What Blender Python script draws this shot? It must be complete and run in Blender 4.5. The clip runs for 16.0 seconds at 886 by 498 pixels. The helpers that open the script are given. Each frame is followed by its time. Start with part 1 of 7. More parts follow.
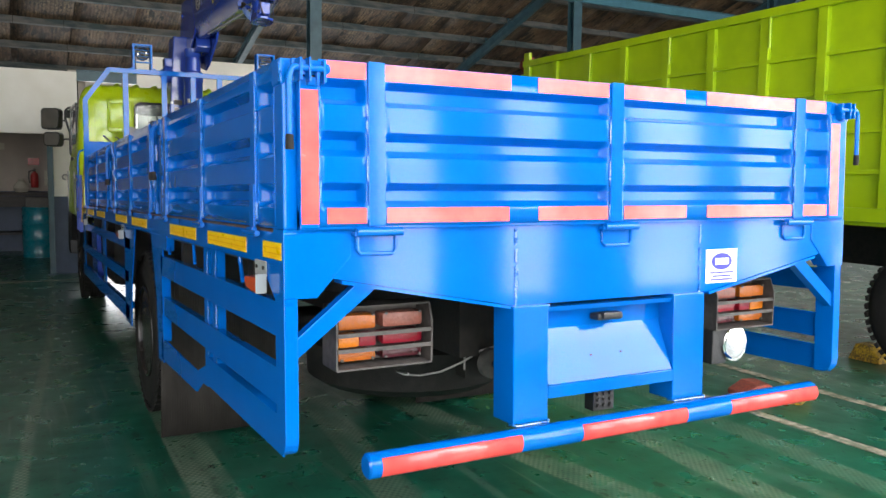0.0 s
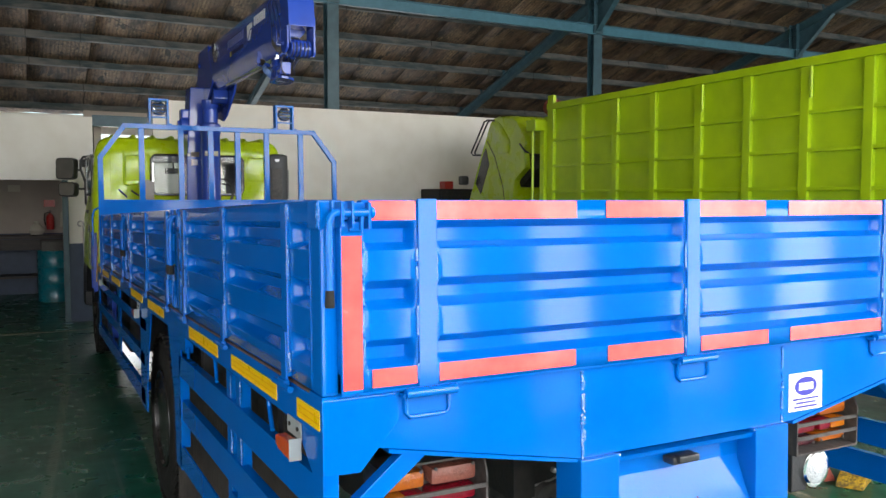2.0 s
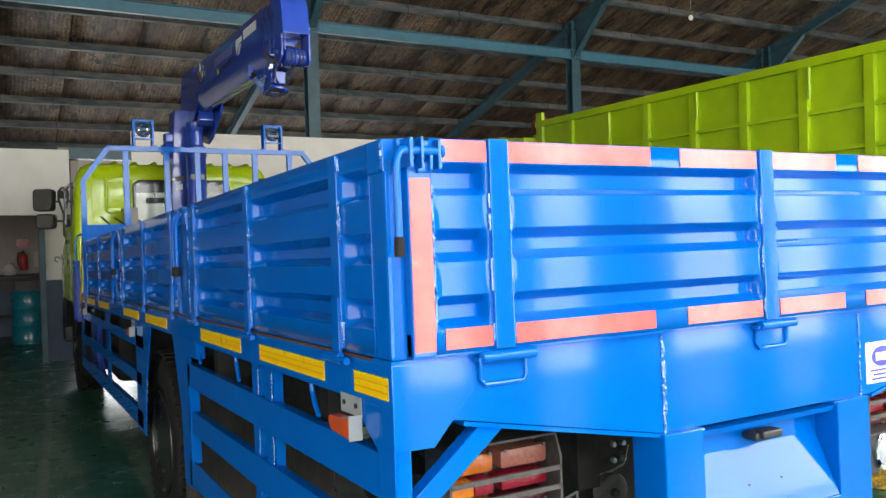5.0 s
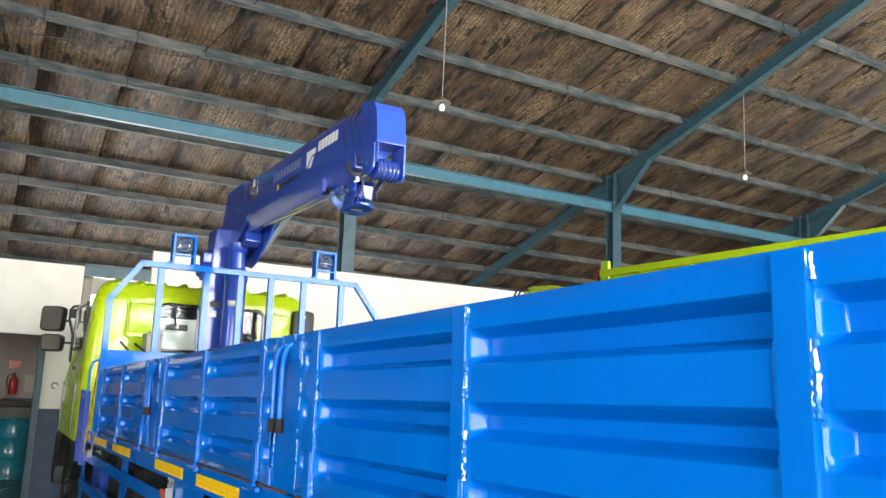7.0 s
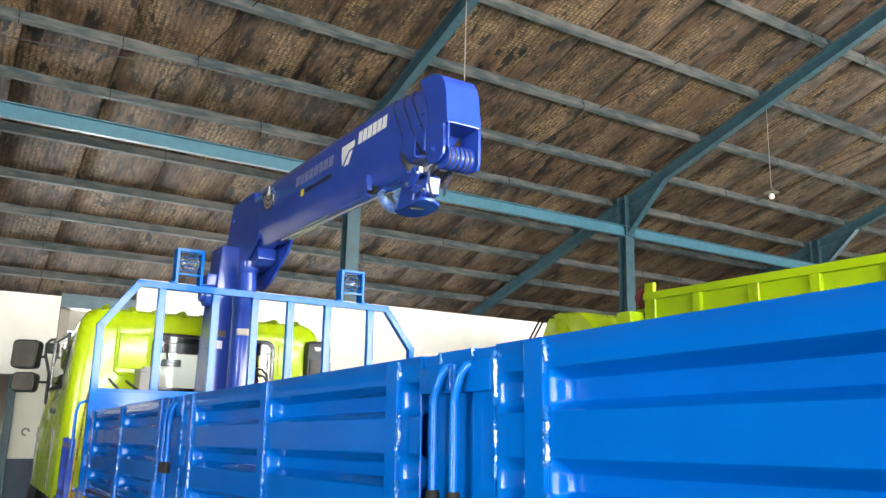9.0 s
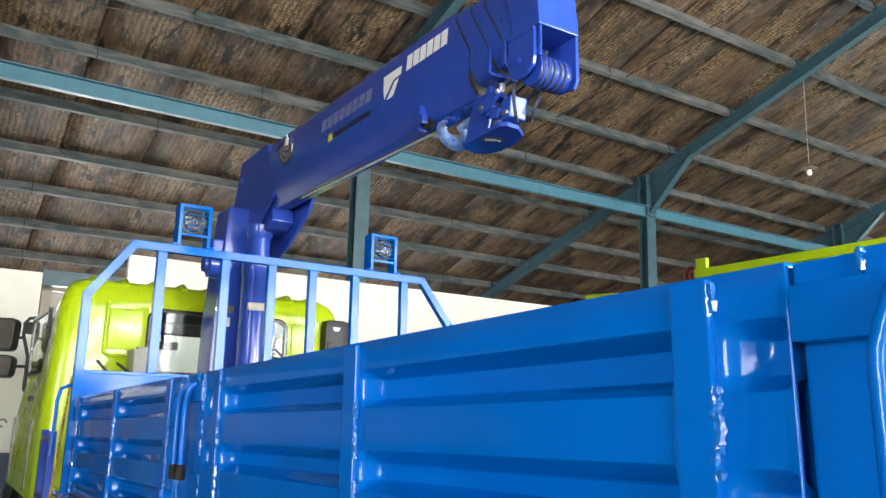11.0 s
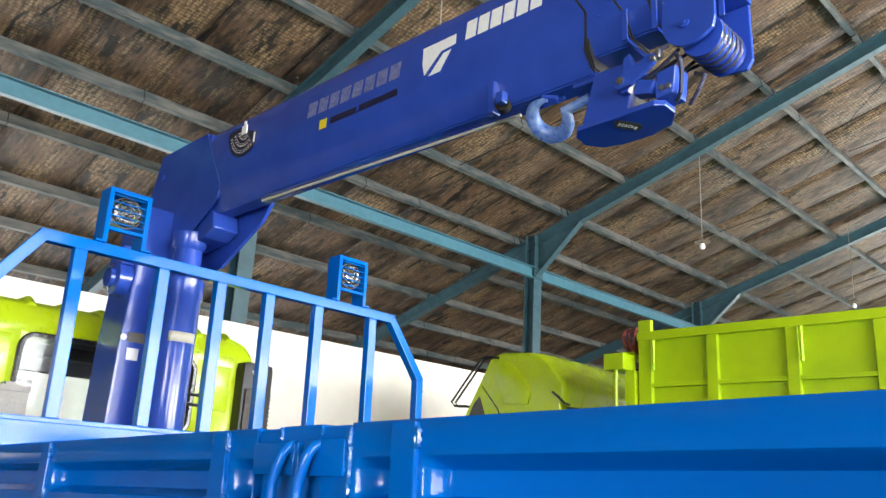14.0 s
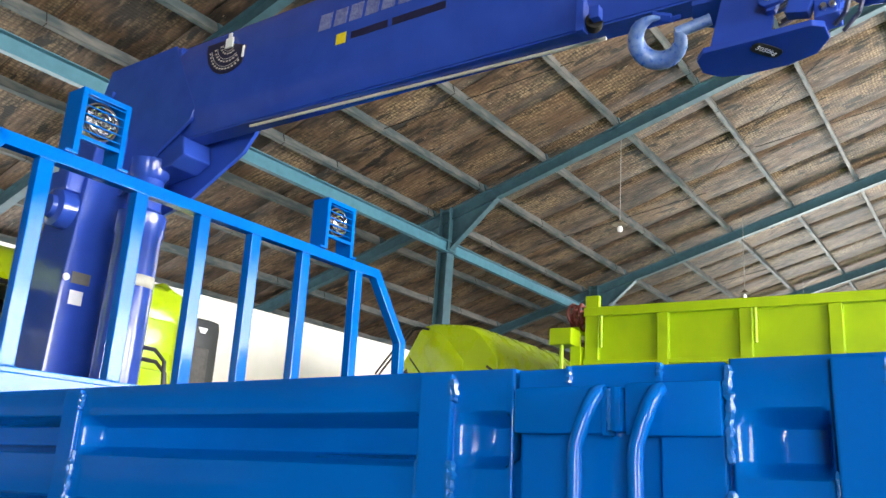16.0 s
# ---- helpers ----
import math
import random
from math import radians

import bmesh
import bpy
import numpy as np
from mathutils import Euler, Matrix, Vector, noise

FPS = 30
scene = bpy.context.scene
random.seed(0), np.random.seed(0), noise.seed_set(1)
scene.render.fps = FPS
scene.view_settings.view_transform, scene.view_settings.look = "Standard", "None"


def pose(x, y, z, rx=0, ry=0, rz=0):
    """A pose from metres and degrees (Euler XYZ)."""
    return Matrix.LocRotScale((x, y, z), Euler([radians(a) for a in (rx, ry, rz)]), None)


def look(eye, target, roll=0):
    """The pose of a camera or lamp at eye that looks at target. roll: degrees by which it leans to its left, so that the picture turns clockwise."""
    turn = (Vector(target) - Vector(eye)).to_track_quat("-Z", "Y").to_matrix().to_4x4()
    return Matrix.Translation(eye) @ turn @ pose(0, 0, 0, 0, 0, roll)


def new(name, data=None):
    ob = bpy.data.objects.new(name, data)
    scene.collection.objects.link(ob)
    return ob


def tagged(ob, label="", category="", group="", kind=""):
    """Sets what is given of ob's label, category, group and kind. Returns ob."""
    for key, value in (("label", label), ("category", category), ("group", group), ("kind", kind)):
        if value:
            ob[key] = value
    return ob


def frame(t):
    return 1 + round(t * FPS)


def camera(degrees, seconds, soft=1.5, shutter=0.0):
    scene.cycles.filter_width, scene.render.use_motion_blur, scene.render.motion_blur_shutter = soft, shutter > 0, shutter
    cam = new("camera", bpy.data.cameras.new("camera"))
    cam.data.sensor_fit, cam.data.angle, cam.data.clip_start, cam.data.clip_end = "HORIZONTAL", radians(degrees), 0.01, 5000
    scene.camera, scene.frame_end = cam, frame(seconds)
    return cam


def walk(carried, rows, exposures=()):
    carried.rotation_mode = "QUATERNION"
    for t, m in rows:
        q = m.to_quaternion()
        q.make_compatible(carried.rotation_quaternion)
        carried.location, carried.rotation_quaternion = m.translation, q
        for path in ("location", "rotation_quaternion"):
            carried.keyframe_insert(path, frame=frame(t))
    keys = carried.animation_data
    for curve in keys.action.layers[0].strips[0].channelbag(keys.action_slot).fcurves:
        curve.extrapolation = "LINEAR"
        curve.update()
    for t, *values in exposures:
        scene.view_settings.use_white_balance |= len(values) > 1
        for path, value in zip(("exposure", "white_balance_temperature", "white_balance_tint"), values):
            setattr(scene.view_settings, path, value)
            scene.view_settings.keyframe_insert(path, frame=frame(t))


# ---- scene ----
cam = camera(57.6, 16.0)
PATH = [
    (0, (0.002, 0.195, 1.475), (0.946, 1.949, 1.299), 0.7),
    (0.3, (0.065, 0.312, 1.503), (1.027, 2.056, 1.321), 0.4),
    (0.5, (0.102, 0.386, 1.517), (1.077, 2.124, 1.347), 0.3),
    (1, (0.096, 0.479, 1.64), (1.064, 2.221, 1.466), 0.3),
    (1.5, (0.062, 0.516, 1.767), (0.974, 2.287, 1.583), 0.5),
    (2, (0.051, 0.536, 1.795), (0.966, 2.31, 1.669), 0.1),
    (2.5, (0.053, 0.541, 1.789), (0.97, 2.318, 1.777), -0.7),
    (3, (0.075, 0.561, 1.765), (0.992, 2.338, 1.8), -0.7),
    (3.2, (0.087, 0.564, 1.758), (1.005, 2.34, 1.793), -0.8),
    (5.3, (-0.092, 0.959, 1.558), (0.891, 2.701, 1.525), -1.5),
    (5.5, (-0.108, 1.077, 1.549), (0.874, 2.819, 1.532), -1.1),
    (6, (-0.111, 1.371, 1.6), (0.866, 3.114, 1.693), 0.9),
    (6.5, (-0.167, 1.661, 1.61), (0.798, 3.394, 1.867), 1.7),
    (7, (-0.184, 1.976, 1.602), (0.791, 3.689, 1.938), 2.3),
    (7.5, (-0.131, 2.291, 1.588), (0.833, 3.993, 2.007), 3.1),
    (8, (-0.141, 2.595, 1.595), (0.823, 4.292, 2.03), 3.0),
    (8.5, (-0.175, 2.856, 1.609), (0.838, 4.524, 2.048), 1.7),
    (9, (-0.171, 3.098, 1.602), (0.852, 4.763, 2.029), 1.4),
    (11.3, (-0.013, 4.211, 1.577), (1.039, 5.863, 1.983), 1.5),
    (11.5, (-0.025, 4.318, 1.566), (1.012, 5.979, 1.974), 1.6),
    (12, (-0.056, 4.565, 1.581), (0.977, 6.228, 1.992), 1.6),
    (12.5, (-0.035, 4.802, 1.585), (1.0, 6.463, 1.998), 1.6),
    (13, (-0.034, 4.994, 1.59), (1.024, 6.635, 2.022), 1.8),
    (13.5, (-0.099, 5.204, 1.598), (1.115, 6.715, 2.093), 2.3),
    (14, (-0.148, 5.338, 1.604), (1.204, 6.697, 2.172), 3.2),
    (14.5, (-0.128, 5.492, 1.593), (1.279, 6.757, 2.244), 4.7),
    (15, (-0.092, 5.652, 1.597), (1.345, 6.831, 2.334), 4.3),
    (15.5, (-0.128, 5.861, 1.575), (1.346, 6.988, 2.322), 4.8),
    (16, (-0.2, 6.074, 1.557), (1.361, 7.204, 2.093), 4.1),
]
walk(cam, [(t, look(eye, target, roll)) for t, eye, target, roll in PATH], exposures=[(0, 1.68), (1.0, 1.54), (2.0, 1.5), (2.8, 1.6), (5.5, 1.55), (6.5, 2.42), (7.2, 2.78), (8, 2.88), (9, 2.84), (12.5, 2.64), (14.4, 3.05), (15.1, 3.2), (16, 3.02)])

# ---- light ----
world = bpy.data.worlds.new("world")
scene.world = world
world.use_nodes = True
wn = world.node_tree
sky = wn.nodes.new("ShaderNodeTexSky")
sky.sky_type, sky.sun_disc, sky.sun_elevation, sky.sun_rotation = "NISHITA", False, radians(44), radians(107)
wn.links.new(sky.outputs[0], wn.nodes["Background"].inputs[0])
wn.nodes["Background"].inputs[1].default_value = 0.15

sun = new("sun", bpy.data.lights.new("sun", "SUN"))
sun.data.energy, sun.data.angle, sun.data.color = 4.5, radians(0.6), (1.0, 0.95, 0.88)
sun.matrix_world = look((20, -6, 20), (0, 0, 0))


def opening_light(name, eye, target, width, height, power, color=(1.0, 0.97, 0.93)):
    """Daylight from an area lamp in an opening; some openings are added for fill."""
    lamp = new(name, bpy.data.lights.new(name, "AREA"))
    lamp.data.shape, lamp.data.size, lamp.data.size_y = "RECTANGLE", width, height
    lamp.data.energy, lamp.data.color = power, color
    lamp.matrix_world = look(eye, target)
    return lamp


FRONT_Y, LEFT_X, RIGHT_X, BACK_Y, DOOR_Y = -1.8, -9.0, 27.0, 20.0, 17.4
TALL_BAY, HIGH_BAY = (-2.65, 1.1), (1.4, 12.4)
BAYS = ((2.7, 3.3), (4.0, 4.6), (5.55, 6.5), (7.0, 7.9), (8.75, 12.4), (13.1, 16.0))
for name, (x0, x1), z0, z1, power, dip in [("tall_bay_light", TALL_BAY, 0.3, 4.5, 7.1, 3.0), ("high_bay_light", HIGH_BAY, 2.7, 4.5, 11.0, 0)] + [("bay_light", b, 0.6, 2.6, 11.5, 0) for b in BAYS]:
    mid, up = (x0 + x1) / 2, (z0 + z1) / 2
    opening_light(name, (mid, FRONT_Y - 0.1, up), (mid, 5, up - dip), x1 - x0, z1 - z0, power * (x1 - x0) * (z1 - z0))
opening_light("upper_bay_light", (6.9, FRONT_Y - 0.7, 5.33), (6.9, FRONT_Y + 4.3, 0.9), 10.8, 1.35, 70)
# Added fill from an unseen left opening, to brighten the drop sides.
opening_light("side_fill_light", (LEFT_X - 0.1, 0.75, 2.1), (0, 0.75, -2.6), 3.6, 3.6, 128)
opening_light("right_bay_light", (RIGHT_X + 0.1, 6.0, 2.4), (12, 6.0, 3.2), 9.6, 3.8, 125)
opening_light("rear_bay_light", (6.05, DOOR_Y + 0.1, 1.5), (6.05, 10, 1.5), 7.2, 2.7, 17)
opening_light("rear_door_light", (1.72, DOOR_Y + 0.1, 2.2), (1.72, 10, 2.2), 1.3, 2.1, 18)
# Added fill aimed up at the rear roof, in place of bounced light.
opening_light("rear_roof_fill", (4.9, BACK_Y - 0.1, 1.5), (4.9, 14.5, 4.6), 9.2, 2.2, 20)


# ---- materials ----
def links(m):
    return m.node_tree.nodes, m.node_tree.links


def paint(name, base, second=None, rough=0.35, metal=0.0, grain=6.0, amount=0.5, bump=0.05, bump_scale=60.0, stretch=(1, 1, 1), coat=0.0, rough_var=0.1, fine=4.0, spec=0.5):
    """A surface with two scales of colour variation, a varying gloss and a fine relief."""
    m = bpy.data.materials.new(name)
    m.use_nodes = True
    nodes, link = links(m)
    b = nodes["Principled BSDF"]
    second = second or tuple(c * 0.8 for c in base)
    tc, mp = nodes.new("ShaderNodeTexCoord"), nodes.new("ShaderNodeMapping")
    mp.inputs["Scale"].default_value = stretch
    link.new(tc.outputs["Object"], mp.inputs[0])
    n1, n2, n3 = (nodes.new("ShaderNodeTexNoise") for _ in range(3))
    for n, s, d in ((n1, grain, 5), (n2, grain * fine, 3), (n3, bump_scale, 3)):
        n.inputs["Scale"].default_value, n.inputs["Detail"].default_value = s, d
        link.new(mp.outputs[0], n.inputs[0])
    mul = nodes.new("ShaderNodeMath")
    mul.operation = "MULTIPLY"
    link.new(n1.outputs[0], mul.inputs[0]), link.new(n2.outputs[0], mul.inputs[1])
    ramp = nodes.new("ShaderNodeMapRange")
    ramp.inputs[1].default_value, ramp.inputs[2].default_value, ramp.inputs[3].default_value, ramp.inputs[4].default_value = 0.12, 0.42, 0.0, amount * 2
    link.new(mul.outputs[0], ramp.inputs[0])
    mix = nodes.new("ShaderNodeMix")
    mix.data_type = "RGBA"
    mix.inputs[6].default_value, mix.inputs[7].default_value = (*base, 1), (*second, 1)
    link.new(ramp.outputs[0], mix.inputs[0])
    link.new(mix.outputs[2], b.inputs["Base Color"])
    rr = nodes.new("ShaderNodeMapRange")
    rr.inputs[3].default_value, rr.inputs[4].default_value = max(0.02, rough - rough_var), min(1, rough + rough_var)
    link.new(n2.outputs[0], rr.inputs[0])
    link.new(rr.outputs[0], b.inputs["Roughness"])
    b.inputs["Metallic"].default_value, b.inputs["Specular IOR Level"].default_value = metal, spec
    b.inputs["Coat Weight"].default_value, b.inputs["Coat Roughness"].default_value = coat, 0.06
    bp = nodes.new("ShaderNodeBump")
    bp.inputs["Strength"].default_value, bp.inputs["Distance"].default_value = bump, 0.01
    link.new(n3.outputs[0], bp.inputs["Height"])
    link.new(bp.outputs[0], b.inputs["Normal"])
    return m


def glass(name, tint=(0.9, 0.95, 0.95), rough=0.02):
    m = bpy.data.materials.new(name)
    m.use_nodes = True
    b = m.node_tree.nodes["Principled BSDF"]
    b.inputs["Base Color"].default_value, b.inputs["Roughness"].default_value = (*tint, 1), rough
    b.inputs["Transmission Weight"].default_value, b.inputs["IOR"].default_value = 1.0, 1.3
    return m


BLUE = paint("blue_gloss_paint", (0.0, 0.115, 0.48), (0.0, 0.098, 0.42), 0.085, grain=1.2, amount=0.5, bump=0.1, bump_scale=3, coat=0.0, rough_var=0.025, spec=0.25)
WELD = paint("painted_weld", (0.006, 0.14, 0.5), (0.0, 0.11, 0.42), 0.12, grain=30, amount=0.5, bump=0.35, bump_scale=150, coat=1.0, spec=1.0)
CRANE = paint("crane_blue_paint", (0.026, 0.07, 0.4), (0.021, 0.058, 0.34), 0.2, grain=2, amount=0.5, bump=0.04, bump_scale=14, coat=0.3, rough_var=0.06, spec=0.45)
# Dark copy of CRANE: shade inside the hook block put into the colour.
CRANE_DARK = paint("crane_paint_in_shade", (0.012, 0.02, 0.12), (0.01, 0.015, 0.08), 0.4, grain=4)
HOOK_PAINT = paint("worn_hook_paint", (0.07, 0.16, 0.5), (0.2, 0.3, 0.55), 0.3, grain=14, amount=0.6, bump=0.15, bump_scale=60, coat=0.2)
ROPE = paint("greased_wire_rope", (0.02, 0.028, 0.09), (0.03, 0.03, 0.05), 0.4, grain=40, amount=0.6, bump=0.5, bump_scale=300)
RED_TAPE = paint("red_reflective_tape", (0.8, 0.06, 0.06), (0.82, 0.11, 0.09), 0.25, grain=5, amount=0.35, bump=0.02, bump_scale=260, coat=0.3, rough_var=0.05)
YELLOW_TAPE = paint("yellow_reflective_tape", (0.94, 0.6, 0.002), (0.9, 0.52, 0.002), 0.3, grain=8, amount=0.5, bump=0.06, bump_scale=300, coat=0.2)
YELLOW_LINE = paint("tape_print_line", (0.75, 0.3, 0.003), None, 0.35, grain=20)
LIME = paint("lime_green_paint", (0.48, 0.64, 0.005), (0.44, 0.59, 0.005), 0.28, grain=1.5, amount=0.5, bump=0.02, bump_scale=12, coat=0.4, rough_var=0.06)
DUMP = paint("lime_body_paint", (0.4, 0.56, 0.003), (0.33, 0.48, 0.003), 0.38, grain=1.3, amount=0.6, bump=0.04, bump_scale=10, coat=0.15)
RUBBER = paint("tyre_rubber", (0.011, 0.0105, 0.01), (0.022, 0.0205, 0.0185), 0.7, grain=7, amount=0.5, bump=0.2, bump_scale=90, spec=0.2)
FLAP = paint("dusty_rubber_sheet", (0.022, 0.019, 0.017), (0.04, 0.035, 0.031), 0.7, grain=4, amount=0.6, bump=0.15, bump_scale=70, stretch=(1, 1, 0.3), spec=0.2)
BLACK = paint("black_plastic", (0.014, 0.014, 0.015), (0.024, 0.024, 0.025), 0.45, grain=10, amount=0.5, bump=0.1, bump_scale=120)
CHASSIS = paint("chassis_black_steel", (0.008, 0.0075, 0.0075), (0.02, 0.017, 0.015), 0.55, grain=5, amount=0.6, bump=0.15, bump_scale=50, spec=0.25)
GREY_STEEL = paint("grey_painted_guard", (0.085, 0.075, 0.068), (0.05, 0.045, 0.042), 0.5, grain=10, amount=0.6, spec=0.3)
ALU = paint("bare_aluminium", (0.75, 0.74, 0.72), (0.6, 0.6, 0.58), 0.3, metal=1.0, grain=20, amount=0.5, bump=0.1)
CHROME = paint("chrome", (0.85, 0.85, 0.85), None, 0.08, metal=1.0, grain=10, amount=0.2, rough_var=0.03)
RIM = paint("wheel_rim_paint", (0.012, 0.011, 0.011), (0.03, 0.027, 0.025), 0.24, grain=9, amount=0.5)
AMBER = paint("amber_lens", (0.4, 0.1, 0.008), (0.33, 0.08, 0.006), 0.14, grain=30, amount=0.5, bump=0.3, bump_scale=220, coat=0.15)
MARKER = paint("marker_lens", (0.6, 0.085, 0.018), (0.5, 0.065, 0.012), 0.14, grain=30, amount=0.5, bump=0.3, bump_scale=220, coat=0.4)
AMBER_HI = paint("orange_lens", (0.55, 0.16, 0.01), (0.46, 0.13, 0.008), 0.14, grain=30, amount=0.5, bump=0.3, bump_scale=220, coat=0.15)
RED_DEEP = paint("deep_red_lens", (0.06, 0.006, 0.012), (0.045, 0.005, 0.009), 0.14, grain=30, amount=0.5, bump=0.3, bump_scale=220, coat=0.15)
RED_LENS = paint("red_lens", (0.22, 0.006, 0.018), (0.17, 0.005, 0.012), 0.14, grain=30, amount=0.5, bump=0.3, bump_scale=220, coat=0.15)
PALE_LENS = paint("reverse_lens", (0.26, 0.085, 0.06), (0.2, 0.065, 0.045), 0.14, grain=30, amount=0.5, bump=0.3, bump_scale=220, coat=0.15)
WHITE_LENS = paint("clear_lamp_lens", (0.5, 0.52, 0.52), (0.4, 0.42, 0.42), 0.08, grain=24, amount=0.7, bump=0.5, bump_scale=90, coat=0.8)
LAMP_LENS = paint("faceted_reflector", (0.22, 0.23, 0.25), (0.02, 0.02, 0.022), 0.2, metal=1.0, grain=30, amount=0.9, bump=1.0, bump_scale=55, rough_var=0.06)
WHITE = paint("white_vinyl", (0.82, 0.82, 0.82), (0.74, 0.74, 0.75), 0.4, grain=14, amount=0.5, bump=0.02)
STICKER_BLUE = paint("sticker_navy", (0.02, 0.02, 0.3), None, 0.4, grain=14)
STICKER_GREY = paint("faded_decal", (0.07, 0.085, 0.28), (0.2, 0.22, 0.4), 0.45, grain=40, amount=0.6)
STICKER_DARK = paint("dark_decal", (0.012, 0.012, 0.05), None, 0.45, grain=14)
STICKER_YELLOW = paint("yellow_decal", (0.75, 0.6, 0.02), None, 0.45, grain=14)
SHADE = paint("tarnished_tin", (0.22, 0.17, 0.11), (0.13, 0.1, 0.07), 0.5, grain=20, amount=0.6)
SEAM = paint("rusty_seam", (0.12, 0.055, 0.03), (0.05, 0.025, 0.015), 0.7, grain=20, amount=0.6)
COPPER = paint("badge_print", (0.55, 0.45, 0.36), (0.7, 0.66, 0.6), 0.4, grain=60, amount=0.8)
BLACK_GLOSS = paint("black_seal", (0.012, 0.012, 0.013), None, 0.25, grain=10, coat=0.3)
FABRIC = paint("grey_seat_fabric", (0.16, 0.16, 0.17), (0.1, 0.1, 0.11), 0.8, grain=30, amount=0.6, bump=0.2, bump_scale=200)
WALL = paint("cream_wall_paint", (0.86, 0.82, 0.76), (0.78, 0.73, 0.66), 0.7, grain=0.7, amount=0.5, bump=0.08, bump_scale=25)
# Darker copy of WALL: shade behind the bay put into the colour.
WALL_SHADE = paint("shade_toned_wall", (0.42, 0.36, 0.31), (0.35, 0.3, 0.26), 0.75, grain=0.8, amount=0.5, bump=0.1, bump_scale=25)
# Dark tone chosen to cut bounce off the unseen walls and deepen shade.
WALL_DARK = paint("dark_low_bounce_wall", (0.16, 0.14, 0.12), (0.11, 0.1, 0.085), 0.8, grain=0.9, amount=0.6, bump=0.15, bump_scale=20)
DADO = paint("blue_grey_dado", (0.03, 0.055, 0.11), (0.022, 0.04, 0.08), 0.5, grain=2, amount=0.5, bump=0.06, bump_scale=30)
STEEL = paint("teal_steel_paint", (0.04, 0.1, 0.128), (0.028, 0.072, 0.095), 0.45, grain=2.5, amount=0.6, bump=0.05, bump_scale=30)
TIE = paint("light_teal_beam_paint", (0.06, 0.175, 0.235), (0.045, 0.14, 0.19), 0.4, grain=2.5, amount=0.5, bump=0.05, bump_scale=30)
PURLIN = paint("dusty_teal_purlin", (0.15, 0.145, 0.135), (0.045, 0.065, 0.07), 0.55, grain=3, amount=0.7, bump=0.06, bump_scale=40, stretch=(0.3, 1, 1))
BRACKET = paint("pale_cleat", (0.3, 0.33, 0.33), None, 0.5, grain=6)
DRUM = paint("turquoise_drum_paint", (0.012, 0.2, 0.26), (0.01, 0.16, 0.21), 0.28, grain=3, amount=0.6, bump=0.05, bump_scale=30, coat=0.3)
WOOD = paint("dark_bench_board", (0.035, 0.03, 0.03), (0.06, 0.05, 0.045), 0.6, grain=6, amount=0.6, stretch=(0.3, 2, 2))
CARD = paint("grey_carton", (0.14, 0.13, 0.12), (0.1, 0.095, 0.09), 0.8, grain=8)
PAPER = paint("notice_paper", (0.55, 0.53, 0.45), (0.48, 0.46, 0.38), 0.8, grain=20)
RED = paint("red_enamel", (0.45, 0.02, 0.02), (0.36, 0.02, 0.02), 0.3, grain=10)
CHOCK = paint("worn_yellow_chock", (0.6, 0.36, 0.015), (0.12, 0.075, 0.02), 0.6, grain=16, amount=0.7, bump=0.4, bump_scale=50)
BRICK = paint("red_brick_chock", (0.35, 0.07, 0.04), (0.2, 0.05, 0.035), 0.85, grain=16, amount=0.7, bump=0.5, bump_scale=60)
LINE = paint("worn_floor_line_paint", (0.5, 0.42, 0.32), (0.16, 0.17, 0.12), 0.6, grain=5, amount=0.85, bump=0.1, bump_scale=40)
HOSE = paint("red_hose", (0.22, 0.04, 0.035), (0.16, 0.03, 0.028), 0.5, grain=20)
CABLE = paint("grey_cable", (0.3, 0.28, 0.26), None, 0.5, grain=20)
CONCRETE = paint("outdoor_concrete", (0.4, 0.39, 0.37), (0.32, 0.31, 0.29), 0.85, grain=0.8, amount=0.6, bump=0.2, bump_scale=20)
GLASS = glass("cab_glass")
MIRROR = paint("mirror_glass", (0.7, 0.72, 0.74), None, 0.03, metal=1.0, grain=2, amount=0.1, rough_var=0.01, bump=0.0)


def wire(nodes, link, kind, *sources, **values):
    """A node with its first inputs linked or set, in order."""
    n = nodes.new("ShaderNode" + kind)
    for key, v in values.items():
        if key == "op":
            n.operation = v
        elif key == "clamp":
            n.use_clamp = v
    for k, src in enumerate(sources):
        if src is None:
            continue
        if isinstance(src, (int, float)):
            n.inputs[k].default_value = src
        else:
            link.new(src, n.inputs[k])
    return n.outputs[0]


def noise_mask(nodes, link, coord, stretch, scale, low, high, strength=1.0, detail=5, turn=0.0):
    mp, n, r = nodes.new("ShaderNodeMapping"), nodes.new("ShaderNodeTexNoise"), nodes.new("ShaderNodeMapRange")
    mp.inputs["Scale"].default_value, mp.inputs["Rotation"].default_value = stretch, (0, 0, radians(turn))
    n.inputs["Scale"].default_value, n.inputs["Detail"].default_value = scale, detail
    r.inputs[1].default_value, r.inputs[2].default_value, r.inputs[4].default_value = low, high, strength
    link.new(coord, mp.inputs[0]), link.new(mp.outputs[0], n.inputs[0]), link.new(n.outputs[0], r.inputs[0])
    return r.outputs[0]


def blend(nodes, link, tone, col, mask):
    mx = nodes.new("ShaderNodeMix")
    mx.data_type = "RGBA"
    mx.inputs[7].default_value = (*col, 1)
    link.new(mask, mx.inputs[0]), link.new(tone, mx.inputs[6])
    return mx.outputs[2]


